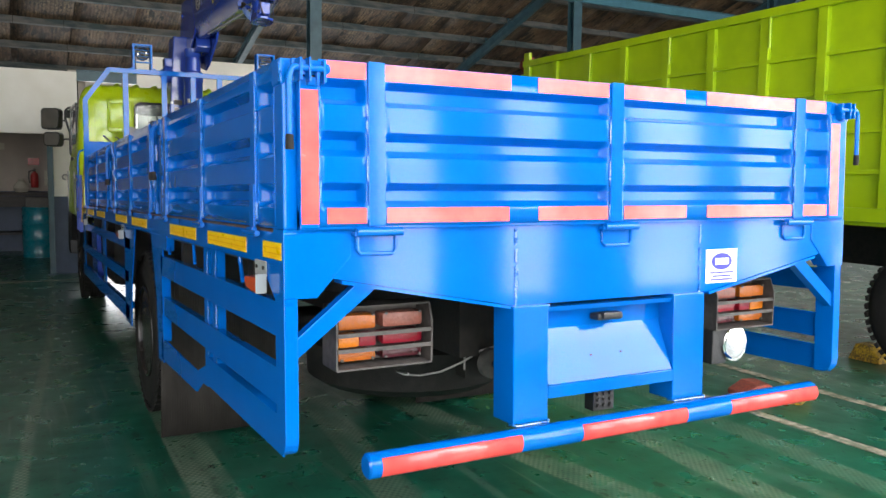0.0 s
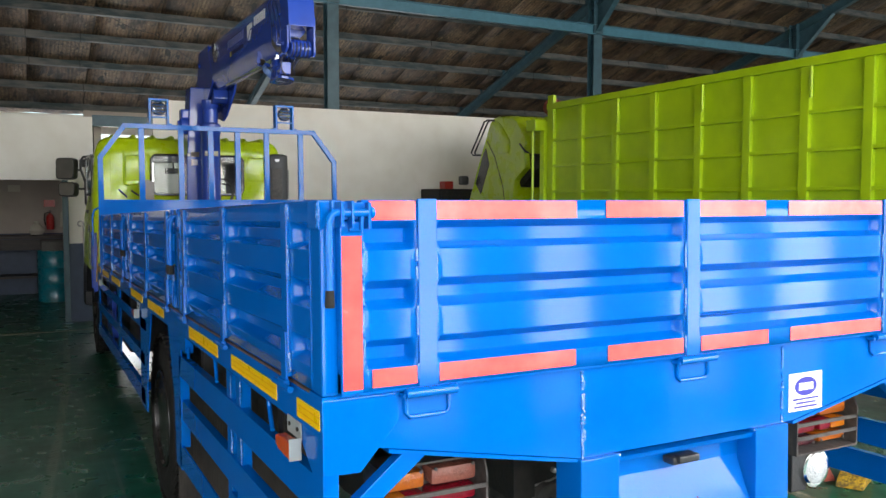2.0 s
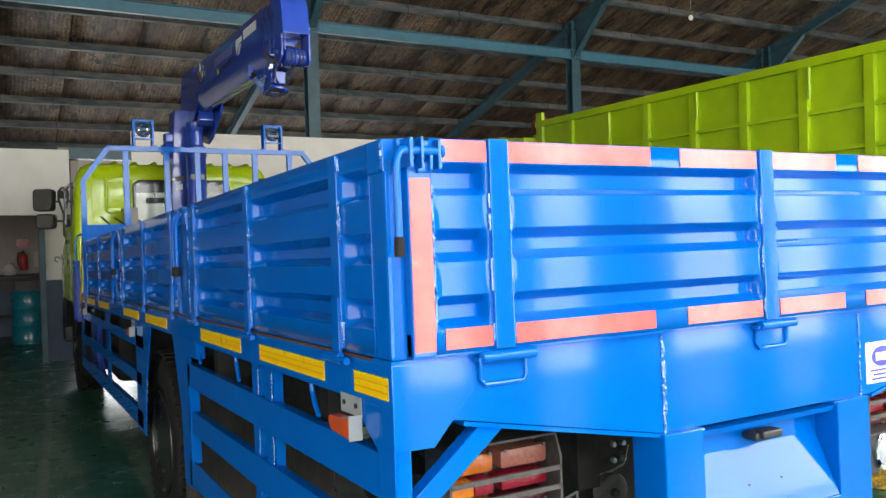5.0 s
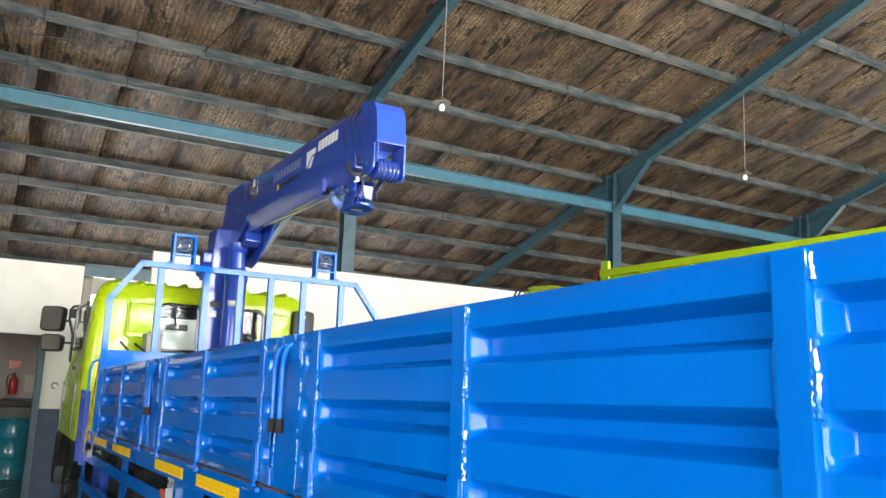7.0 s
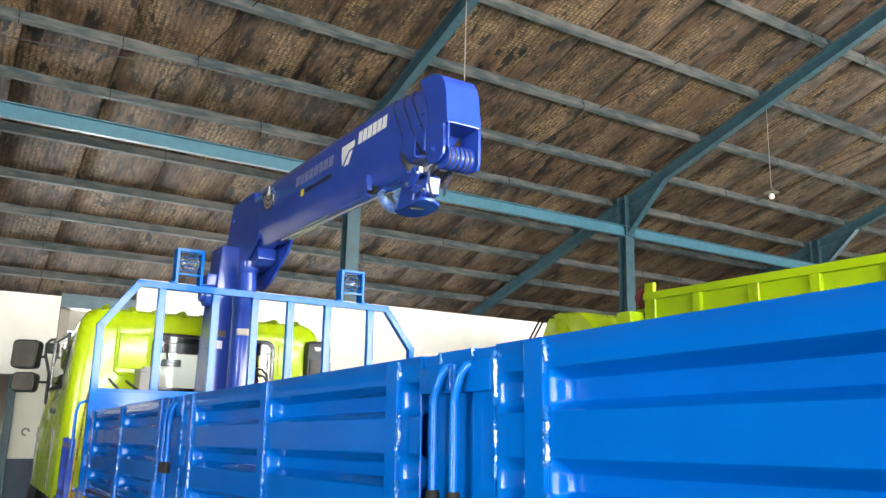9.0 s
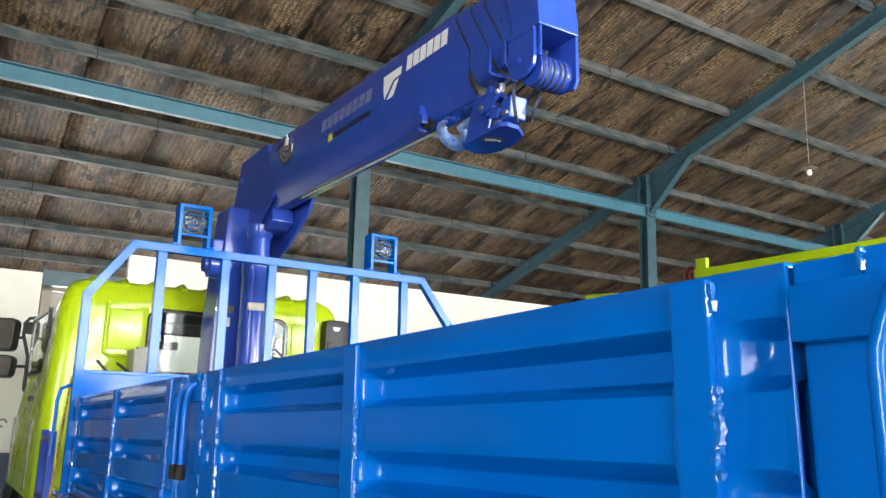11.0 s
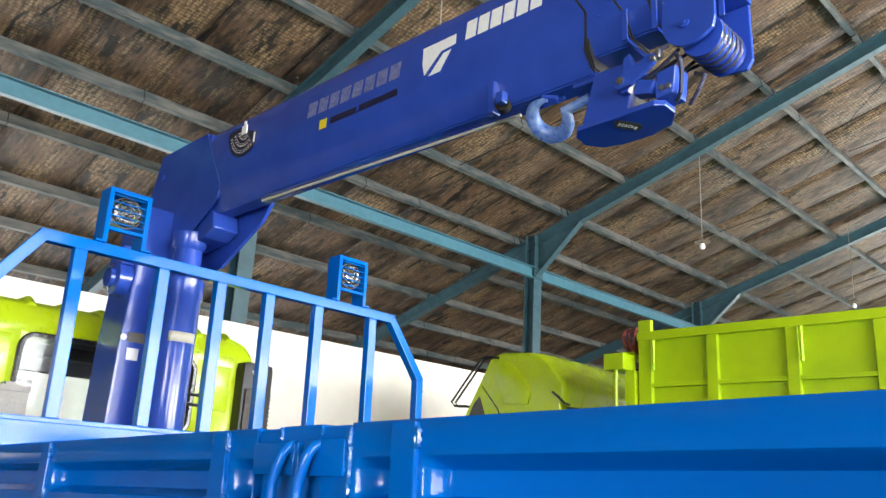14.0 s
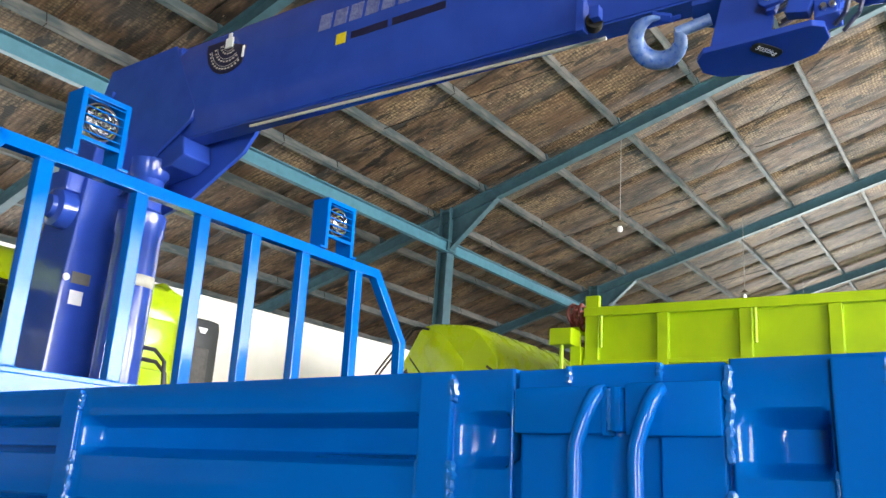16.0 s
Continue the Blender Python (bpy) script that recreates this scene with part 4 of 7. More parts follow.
GATES = ((0.072, 1.922, (0.242, 1.0, 1.783)), (2.178, 3.985, (2.263, 3.052, 3.838)), (4.241, 6.17, (4.326, 5.15, 6.01)))
PILLARS = ((1.925, 2.175), (3.988, 4.238))


def side_gates(mirror):
    x = 0.652
    for y0, y1, posts in GATES:
        bm = bmesh.new()
        ends = [y0] + [e for p in posts for e in (p, p + 0.05)] + [y1]
        pressed(bm, list(zip(ends[::2], ends[1::2])), lambda u, d, z: (x + d, u, z), near=0.014, far=0.02 if y0 < 1 else 0.034)
        gate = tp("side_gate", bm, BLUE, "ribbed blue steel drop side, closed", smooth=True, mirror=mirror)
        so = gate.modifiers.new("thick", "SOLIDIFY")
        so.thickness, so.offset = 0.004, -1 if not mirror else 1
        bm = boxes((x + 0.002, x + 0.045, y0, y1, 0.42, 0.467), bevel=0.004)
        tp("top_rail", bm, BLUE, parent=gate, mirror=mirror)
        tp("bottom_rail", boxes((x + 0.006, x + 0.045, y0, y1, 0.004, 0.06), bevel=0.003), BLUE, parent=gate, mirror=mirror)
        for i, p in enumerate(posts):
            bm = boxes((x - 0.009, x + 0.002, p, p + 0.05, 0.012, 0.462), bevel=0.003)
            post = tp("strap", bm, BLUE, parent=gate, mirror=mirror)
            bm = bmesh.new()
            for za, zb in ((0.456, 0.425), (0.355, 0.262), (0.222, 0.128), (0.075, 0.02)):
                if random.random() < 0.9:
                    bead(bm, (x - 0.004, p - 0.002, za), (x - 0.004, p - 0.002, zb), 0.0066, 0.06)
                    bead(bm, (x - 0.006, p + 0.002, za), (x - 0.006, p + 0.003, zb), 0.0045, 0.35)
                if random.random() < 0.4:
                    bead(bm, (x - 0.004, p + 0.052, za), (x - 0.004, p + 0.052, zb), 0.0034, 0.14)
            if len(bm.verts):
                tp("weld_bead", bm, WELD, parent=gate, smooth=True, mirror=mirror)
            bm = bmesh.new()
            lo = p + 0.026
            prism(bm, [(p + 0.004, 0.13), (p + 0.046, 0.13), (lo + 0.022, 0.0), (lo - 0.022, 0.0)], "x", x - 0.014, x - 0.008, bevel=0.001)
            cyl(bm, (x - 0.018, lo - 0.075, -0.012), (x - 0.018, lo + 0.075, -0.012), 0.0085, 12)
            box(bm, x - 0.022, x - 0.006, lo - 0.03, lo + 0.03, -0.024, 0.004, bevel=0.002)
            tp("hinge", bm, BLUE, parent=gate, mirror=mirror)
    for p0, p1 in PILLARS:
        mid = (p0 + p1) / 2
        bm = boxes((x + 0.014, x + 0.07, p0, p1, -0.1, 0.455), (x + 0.05, x + 0.068, p0 - 0.06, p1 + 0.14, -0.09, 0.45), bevel=0.004)
        pil = tp("side_pillar", bm, BLUE, mirror=mirror)
        tp("pillar_face", boxes((x + 0.002, x + 0.016, p0 + 0.004, mid - 0.052, -0.1, 0.44), bevel=0.003), BLUE, parent=pil, mirror=mirror)
        tp("pillar_cap", boxes((x + 0.001, x + 0.06, mid - 0.052, mid + 0.054, 0.425, 0.467), bevel=0.003), BLUE, parent=pil, mirror=mirror)
        for q0, q1 in ((p0 + 0.002, mid - 0.054), (mid + 0.056, p1 - 0.002)):
            tp("cap_end", boxes((x + 0.003, x + 0.058, q0, q1, 0.436, 0.464), bevel=0.003), BLUE, parent=pil, mirror=mirror)
        # rounded cover plates of the two latches, with the lugs between them
        for q0, q1, z0, z1, px in ((p0 + 0.004, mid - 0.016, 0.386, 0.444, 0.009), (mid + 0.01, p1 - 0.002, 0.388, 0.442, 0.009), (mid - 0.014, mid - 0.002, 0.39, 0.44, 0.016), (mid + 0.002, mid + 0.01, 0.386, 0.44, 0.014)):
            tp("latch_plate", boxes((x - px, x + 0.016, q0, q1, z0, z1), bevel=0.0055), BLUE, parent=pil, smooth=True, mirror=mirror)
        for s in (-1, 1):
            yy = mid + s * 0.0345
            bm = bmesh.new()
            sweep(bm, ((x - 0.002, yy - 0.022, 0.436), (x - 0.014, yy - 0.02, 0.432), (x - 0.022, yy - 0.016, 0.42), (x - 0.026, yy - 0.008, 0.396), (x - 0.027, yy - 0.001, 0.374), (x - 0.027, yy, 0.36), (x - 0.027, yy, 0.185)), 0.0088, 12)
            tp("handle", bm, BLUE, parent=pil, smooth=True, mirror=mirror)
            bm = made(sweep, ((x - 0.027, yy, 0.213), (x - 0.027, yy, 0.21), (x - 0.027, yy, 0.175), (x - 0.027, yy, 0.171)), 0.012, 12, radii=(0.0105, 0.0125, 0.014, 0.012))
            tp("rubber_grip", bm, RUBBER, "dark rubber grip", pil, True, mirror)
        bm = bmesh.new()
        bead(bm, (x - 0.001, p0 - 0.001, 0.458), (x - 0.001, p0 - 0.001, 0.36), 0.0065, 0.05)
        bead(bm, (x - 0.001, p0 - 0.001, 0.335), (x - 0.001, p0 - 0.001, 0.24), 0.0055, 0.1)
        bead(bm, (x - 0.001, p0 - 0.001, 0.19), (x - 0.001, p0 - 0.001, 0.0), 0.004, 0.25)
        bead(bm, (x, mid - 0.053, 0.466), (x, mid - 0.053, 0.446), 0.005)
        bead(bm, (x, mid + 0.055, 0.466), (x, mid + 0.055, 0.446), 0.005)
        bead(bm, (x - 0.012, mid, 0.437), (x - 0.012, mid, 0.392), 0.0045, 0.1)
        bead(bm, (x + 0.003, mid + 0.09, 0.2), (x + 0.003, mid + 0.09, 0.06), 0.004, 0.1)
        tp("weld_bead", bm, WELD, parent=pil, smooth=True, mirror=mirror)
    # rear corner post
    bm = boxes((x, x + 0.041, -0.006, 0.071, 0.004, 0.42), bevel=0.009)
    post = tp("corner_post", bm, BLUE, mirror=mirror)
    tp("post_backing", boxes((x + 0.006, x + 0.044, 0.01, 0.09, 0.01, 0.45), bevel=0.002), BLUE, parent=post, mirror=mirror)
    bm = boxes((x - 0.005, x + 0.03, -0.006, 0.073, 0.396, 0.466), (x + 0.024, x + 0.05, -0.02, 0.06, 0.4, 0.466), bevel=0.005)
    tp("corner_bracket", bm, BLUE, parent=post, mirror=mirror)
    bm = made(bead, (x - 0.003, 0.0, 0.46), (x - 0.003, 0.0, 0.402), 0.006, 0.08)
    tp("weld_bead", bm, WELD, parent=post, smooth=True, mirror=mirror)


def side_frame(mirror):
    """The deck's edge rail with its tape, and the guards under it."""
    x = 0.652
    tp("seam", boxes((x + 0.002, x + 0.02, 0.02, 6.2, -0.004, 0.002)), SEAM, "thin brown gap under the drop sides", mirror=mirror)
    rail = tp("deck_edge_rail", boxes((x, x + 0.05, 0.0, 6.86, -0.1, -0.004), bevel=0.003), BLUE, mirror=mirror)
    for y0, y1 in ((0.013, 0.193), (0.384, 0.939), (1.16, 1.745), (2.465, 3.065), (3.312, 3.913), (4.653, 5.30), (5.581, 6.178), (6.45, 6.8)):
        tape = tp("reflective_tape", boxes((x - 0.0022, x - 0.0004, y0, y1, -0.08, -0.032)), YELLOW_TAPE, "yellow reflective tape", rail, mirror=mirror)
        tp("tape_stripe", boxes(*[(x - 0.003, x - 0.0024, y0, y1, z - 0.0012, z + 0.0012) for z in (-0.064, -0.048)]), YELLOW_LINE, parent=rail, mirror=mirror)
    bm = bmesh.new()
    prism(bm, [(0.0, -0.09), (0.24, -0.09), (0.075, -0.20), (0.0, -0.20)], "x", x + 0.001, x + 0.007)
    tp("corner_plate", bm, BLUE, parent=rail, mirror=mirror)
    # rear guard
    g = x + 0.002
    bm = boxes((g, g + 0.006, 0.0, 2.05, -0.298, -0.2), bevel=0.001)
    box(bm, g + 0.006, g + 0.03, 0.0, 2.05, -0.206, -0.2)
    guard = tp("rear_side_guard", bm, BLUE, "blue steel side guard behind the rear wheel", mirror=mirror)
    rows = ([(0.05, -0.495), (0.05, -0.388), (2.05, -0.4), (2.05, -0.49)], [(0.03, -0.632), (0.05, -0.522), (1.0, -0.522), (1.0, -0.632)], [(1.0, -0.638), (1.0, -0.55), (1.2, -0.615), (2.06, -0.612), (2.06, -0.722), (1.22, -0.705), (1.1, -0.642)])
    for pts in rows:
        tp("guard_rail", made(prism, pts, "x", g, g + 0.006), BLUE, parent=guard, mirror=mirror)
        tp("guard_flange", made(prism, [(p[0], p[1]) for p in ((pts[1][0], pts[1][1]), (pts[1][0], pts[1][1] - 0.005), (pts[2][0], pts[2][1] - 0.005), (pts[2][0], pts[2][1]))], "x", g + 0.006, g + 0.03), BLUE, parent=guard, mirror=mirror)
    for y0 in (0.855, 0.995):
        bm = boxes((g + 0.007, g + 0.012, y0, y0 + 0.075, -0.63, -0.08), (g + 0.007, g + 0.04, y0, y0 + 0.005, -0.63, -0.08))
        tp("guard_upright", bm, BLUE, parent=guard, mirror=mirror)
        bm = bmesh.new()
        for za, zb in ((-0.115, -0.195), (-0.305, -0.385), (-0.5, -0.518)):
            bead(bm, (g + 0.006, y0 + 0.002, za), (g + 0.006, y0 + 0.002, zb), 0.0045, 0.03)
        tp("weld_bead", bm, WELD, parent=guard, smooth=True, mirror=mirror)
    bm = bmesh.new()
    prism(bm, [(1.98, -0.09), (2.36, -0.09), (2.2, -0.42), (2.17, -0.735), (2.03, -0.735), (2.03, -0.3), (1.99, -0.2)], "x", g, g + 0.006)
    box(bm, g - 0.004, g + 0.035, 1.99, 1.996, -0.62, -0.3)
    tp("front_upright", bm, BLUE, parent=guard, mirror=mirror)
    bm = bmesh.new()
    for y in (0.52, 1.28, 1.86):
        sweep(bm, ((g + 0.01, y, -0.095), (g + 0.012, y, -0.12), (g + 0.01, y - 0.02, -0.15), (g + 0.0, y - 0.075, -0.175)), 0.007, 8)
    box(bm, g - 0.004, g + 0.03, 1.84, 1.99, -0.165, -0.095)
    tp("rope_hook", bm, BLUE, parent=guard, smooth=True, mirror=mirror)
    # side marker lamps
    for y in (0.2, 3.5, 6.25):
        mk = tp("marker_lamp_plate", boxes((x - 0.004, x - 0.001, y - 0.045, y + 0.075, -0.136, -0.092), bevel=0.001), BRACKET, "pale steel bracket of a side marker lamp", mirror=mirror)
        tp("end_plate", boxes((x - 0.036, x - 0.004, y - 0.049, y - 0.045, -0.184, -0.128), bevel=0.001), BRACKET, "pale end plate", mk, mirror=mirror)
        lamp = bmesh.new()
        prism(lamp, [(y - 0.044, -0.182), (y + 0.062, -0.176), (y + 0.08, -0.16), (y + 0.078, -0.142), (y - 0.044, -0.137)], "x", x - 0.036, x - 0.005, bevel=0.005)
        tp("marker_lamp", lamp, MARKER, "orange-red side marker lamp", mk, mirror=mirror)
        for yb in (y - 0.02, y + 0.05):
            tp("bracket_bolt", made(cyl, (x - 0.008, yb, -0.112), (x - 0.003, yb, -0.112), 0.006, 8), CHASSIS, parent=mk, mirror=mirror)
    # front guard
    bm = boxes((g, g + 0.006, 3.2, 6.86, -0.238, -0.172))
    guard = tp("front_side_guard", bm, BLUE, "blue steel side guard between the wheels", mirror=mirror)
    for z0, z1 in ((-0.455, -0.384), (-0.70, -0.602)):
        tp("guard_rail", boxes((g, g + 0.006, 3.3, 6.86, z0, z1), (g + 0.006, g + 0.03, 3.3, 6.86, z1 - 0.005, z1)), BLUE, parent=guard, mirror=mirror)
    bm = bmesh.new()
    prism(bm, [(2.95, -0.09), (3.46, -0.09), (3.5, -0.72), (3.22, -0.72), (3.17, -0.45)], "x", g, g + 0.006)
    tp("rear_upright", bm, BLUE, parent=guard, mirror=mirror)
    for y0, y1 in ((4.75, 4.95), (6.7, 6.86)):
        tp("guard_upright", boxes((g + 0.007, g + 0.013, y0, y1, -0.7, -0.08)), BLUE, parent=guard, mirror=mirror)
    tp("guard_stay", boxes((g + 0.01, g + 0.5, 3.6, 3.65, -0.66, -0.62), bevel=0.003), BLUE, parent=guard, mirror=mirror)


def headboard():
    y0, y1 = 6.182, 6.227
    bm = boxes((0.66, 2.93, y0 + 0.01, y0 + 0.03, 0.0, 0.6))
    hb = tp("headboard", bm, BLUE, "blue headboard rack of square tube")
    a = [(0.634, 0.0), (0.634, 1.0), (0.856, 1.31), (2.69, 1.31), (2.925, 1.0), (2.925, 0.0)]
    t = 0.046
    for s, e in zip(a, a[1:]):
        d = Vector((e[0] - s[0], e[1] - s[1])).normalized()
        n = Vector((d.y, -d.x))
        q = [(s[0] - d.x * 0.003, s[1] - d.y * 0.003), (e[0] + d.x * 0.003, e[1] + d.y * 0.003)]
        bm = bmesh.new()
        prism(bm, [q[0], q[1], (q[1][0] + n.x * t, q[1][1] + n.y * t), (q[0][0] + n.x * t, q[0][1] + n.y * t)], "y", y0, y1, bevel=0.003)
        tp("rack_tube", bm, BLUE, parent=hb)
    for xb in (0.99, 1.345, 1.623, 1.883, 2.17, 2.52):
        tp("rack_bar", boxes((xb, xb + 0.05, y0 + 0.002, y1 - 0.002, 0.6, 1.266), bevel=0.003), BLUE, parent=hb)
        bm = bmesh.new()
        bead(bm, (xb - 0.002, y0, 1.263), (xb + 0.052, y0, 1.263), 0.004)
        bead(bm, (xb - 0.002, y0, 0.604), (xb + 0.052, y0, 0.604), 0.004)
        tp("weld_bead", bm, WELD, parent=hb, smooth=True)
    tp("sheet_cap", boxes((0.66, 2.93, y0 + 0.004, y0 + 0.036, 0.585, 0.604), bevel=0.003), BLUE, parent=hb)
    # work lamps in square frames
    for x0, x1 in ((1.082, 1.265), (2.285, 2.475)):
        bm = bmesh.new()
        f, ya, yb, z0, z1 = 0.02, 6.17, 6.265, 1.312, 1.55
        for b in ((x0, x0 + f, ya, yb, z0, z1), (x1 - f, x1, ya, yb, z0, z1), (x0 + f, x1 - f, ya, yb, z1 - f, z1), (x0 + f, x1 - f, ya, ya + 0.02, z0 + 0.055, z0 + 0.07), (x0 - 0.025, x0 + f, ya, yb, z0 - 0.002, z0 + 0.008), (x1 - f, x1 + 0.025, ya, yb, z0 - 0.002, z0 + 0.008)):
            box(bm, *b, bevel=0.002)
        lamp = tp("work_lamp", bm, BLUE, "square blue frame with a round work lamp")
        for k in range(5):
            tp("guard_wire", made(cyl, (x0 + 0.01, ya + 0.006, z0 + 0.09 + 0.03 * k), (x1 - 0.01, ya + 0.006, z0 + 0.09 + 0.03 * k), 0.0025, 6), BLUE, parent=lamp)
        cx, cz = (x0 + x1) / 2, z0 + 0.148
        bm = bmesh.new()
        lathe(bm, ((0.001, 0.09), (0.03, 0.085), (0.06, 0.05), (0.066, 0.02), (0.068, 0.012), (0.062, 0.012)), (cx, ya + 0.012, cz), "y", 24)
        tp("lamp_housing", bm, BLACK, parent=lamp, smooth=True)
        bm = bmesh.new()
        lathe(bm, ((0.064, 0.012), (0.058, 0.004), (0.04, 0.0), (0.002, -0.002)), (cx, ya + 0.014, cz), "y", 24)
        tp("lens", bm, LAMP_LENS, "faceted clear lamp lens", lamp, True)
        bm = bmesh.new()
        for r, a0, a1 in ((0.05, 25, 155), (0.05, 205, 335), (0.03, 30, 150), (0.03, 200, 340), (0.038, -25, 25), (0.038, 155, 205), (0.014, 0, 180)):
            n = max(4, int((a1 - a0) / 14))
            sweep(bm, [(cx + r * math.cos(radians(a0 + (a1 - a0) * k / n)), ya + 0.011, cz + r * math.sin(radians(a0 + (a1 - a0) * k / n))) for k in range(n + 1)], 0.0042, 6)
        tp("lens_bar", bm, CHROME, parent=lamp)


def wheel(name, x_out, y, dual, label):
    """A truck wheel with tread blocks; x_out is the outer sidewall."""
    R, W = 0.5, 0.26
    xs = [x_out, x_out + W + 0.05] if dual else [x_out]
    bm = bmesh.new()
    for k, x in enumerate(xs):
        c = x + W / 2
        lathe(bm, ((0.27, -W / 2 + 0.024), (0.295, -W / 2 + 0.016), (0.31, -W / 2 + 0.004), (0.325, -W / 2 + 0.003), (0.335, -W / 2 - 0.001), (0.36, -W / 2 - 0.004), (0.42, -W / 2), (0.435, -W / 2 + 0.004), (0.44, -W / 2 + 0.001), (0.455, -W / 2 + 0.01), (0.475, -W / 2 + 0.022), (0.492, -W / 2 + 0.045), (0.494, -0.04), (0.485, -0.036), (0.485, -0.028), (0.495, -0.024), (0.495, 0.024), (0.485, 0.028), (0.485, 0.036), (0.494, 0.04), (0.492, W / 2 - 0.045), (0.475, W / 2 - 0.022), (0.43, W / 2 - 0.004), (0.36, W / 2), (0.27, W / 2 - 0.02)), (c, y, R), "x", 56)
    tyre = part(name, bm, RUBBER, truck, label, True)
    bm = bmesh.new()
    for k, x in enumerate(xs):
        c = x + W / 2
        for i in range(52):
            a = 2 * math.pi * i / 52
            for s in (-1, 1):
                m = Matrix.Translation((c + s * 0.088, y, R)) @ Matrix.Rotation(a, 4, "X") @ Matrix.Translation((0, 0, 0.494)) @ Matrix.Rotation(0.25 * s, 4, "Z")
                vs = box(bm, -0.034, 0.034, -0.019, 0.019, -0.012, 0.006)
                for v in vs:
                    v.co = m @ v.co
    part("tread", bm, RUBBER, tyre)
    bm = bmesh.new()
    c = xs[0] + W / 2
    deep = 0.09 if dual else -0.06
    lathe(bm, ((0.285, -W / 2 + 0.012), (0.282, -W / 2 + 0.002), (0.27, -W / 2 - 0.002), (0.262, -W / 2 + 0.006), (0.258, -W / 2 + 0.03), (0.25, -W / 2 + 0.05), (0.245, deep - 0.02), (0.22, deep), (0.13, deep - 0.02), (0.12, deep - 0.05), (0.1, deep - 0.06), (0.085, deep - 0.09), (0.002, deep - 0.095)), (c, y, R), "x", 40)
    rim = part("rim", bm, RIM, tyre, smooth=True)
    bm = bmesh.new()
    for i in range(10):
        a = 2 * math.pi * i / 10
        p = Vector((c + deep - 0.01, y + 0.165 * math.cos(a), R + 0.165 * math.sin(a)))
        cyl(bm, p, p + Vector((-0.035, 0, 0)), 0.014, 6)
    part("wheel_nut", bm, ALU if not dual else RIM, tyre)


def chassis():
    for x in (1.4, 2.25 - 0.08):
        tp("chassis_rail", boxes((x, x + 0.08, 0.35, 9.2, -0.48, -0.24)), CHASSIS)
    for y in (0.5, 1.1, 1.7, 2.5, 3.4, 4.4, 5.4, 6.1):
        tp("cross_bearer", boxes((0.702, 2.948, y, y + 0.06, -0.235, -0.12)), CHASSIS)
    tp("deck_floor", boxes((0.702, 2.948, 0.07, 6.2, -0.12, -0.012)), CHASSIS)
    part("rear_axle", made(cyl, (0.95, 5.45, 0.5), (2.7, 5.45, 0.5), 0.09, 16), CHASSIS, truck, smooth=True)
    part("front_axle", boxes((0.95, 2.7, 10.55, 10.67, 0.44, 0.54), bevel=0.01), CHASSIS, truck)
    wheel("rear_wheel", 0.72, 5.45, True, "dusty black dual truck tyres")
    wheel("rear_wheel", 2 * MID - 0.72 - 0.57, 5.45, True, "dusty black dual truck tyres")
    wheel("front_wheel", 0.72, 10.62, False, "dusty black truck tyre")
    wheel("front_wheel", 2 * MID - 0.72 - 0.26, 10.62, False, "dusty black truck tyre")
    for x0, x1 in ((0.69, 1.42), (2.23, 2.96)):
        bm = bmesh.new()
        n = 16
        cols = [[bm.verts.new((x0 + (x1 - x0) * i / n, 4.62 + 0.004 * math.sin(i * 1.7) * (1.05 - z) + 0.06 * (1.05 - z), z)) for z in (1.05, 0.8, 0.55, 0.3, 0.05)] for i in range(n + 1)]
        for a, b in zip(cols, cols[1:]):
            for i in range(4):
                bm.faces.new((a[i], b[i], b[i + 1], a[i + 1]))
        bm.normal_update()
        fl = part("mud_flap", bm, FLAP, truck, "dusty grey-black rubber mud flap", True)
        so = fl.modifiers.new("thick", "SOLIDIFY")
        so.thickness = 0.008
        bm = bmesh.new()
        for i in range(40):
            xx = x0 + 0.01 + (x1 - x0 - 0.02) * i / 39
            box(bm, xx, xx + 0.009, 4.683, 4.69, 0.078, 0.083)
        part("flap_stitch", bm, CABLE, fl)
    # spare wheel slung flat, its winch and cable
    bm = bmesh.new()
    lathe(bm, ((0.27, -0.1), (0.31, -0.12), (0.43, -0.12), (0.49, -0.08), (0.495, 0.08), (0.43, 0.12), (0.31, 0.12), (0.27, 0.1)), (1.72, 3.75, 0.62), "z", 40)
    part("spare_wheel", bm, RUBBER, truck, "spare wheel slung flat under the frame", True)
    part("spare_hub", made(cyl, (1.72, 3.75, 0.56), (1.72, 3.75, 0.68), 0.26, 24), CHASSIS, truck)
    bm = bmesh.new()
    lathe(bm, ((0.03, -0.018), (0.046, -0.02), (0.056, -0.016), (0.058, -0.012), (0.048, 0.0), (0.058, 0.012), (0.056, 0.016), (0.046, 0.02), (0.03, 0.018)), (1.588, 2.74, 0.782), "y", 32)
    pulley = part("winch_pulley", bm, GREY_STEEL, truck, "small grey winch pulley", True)
    bm = made(cyl, (1.588, 2.71, 0.782), (1.588, 2.79, 0.782), 0.014, 12)
    for k in range(3):
        a = radians(20 + 120 * k)
        cyl(bm, (1.588, 2.738, 0.782), (1.588 + 0.036 * math.cos(a), 2.738, 0.782 + 0.036 * math.sin(a)), 0.006, 6)
    part("pulley_hub", bm, CHASSIS, pulley, smooth=True)
    bm = bmesh.new()
    sweep(bm, ((1.17, 2.6, 0.815), (1.184, 2.72, 0.796), (1.23, 2.76, 0.77), (1.3, 2.77, 0.757), (1.386, 2.77, 0.762), (1.478, 2.77, 0.79), (1.549, 2.76, 0.828), (1.6, 2.75, 0.84), (1.66, 2.76, 0.85), (1.7, 2.78, 0.9)), 0.0038, 8)
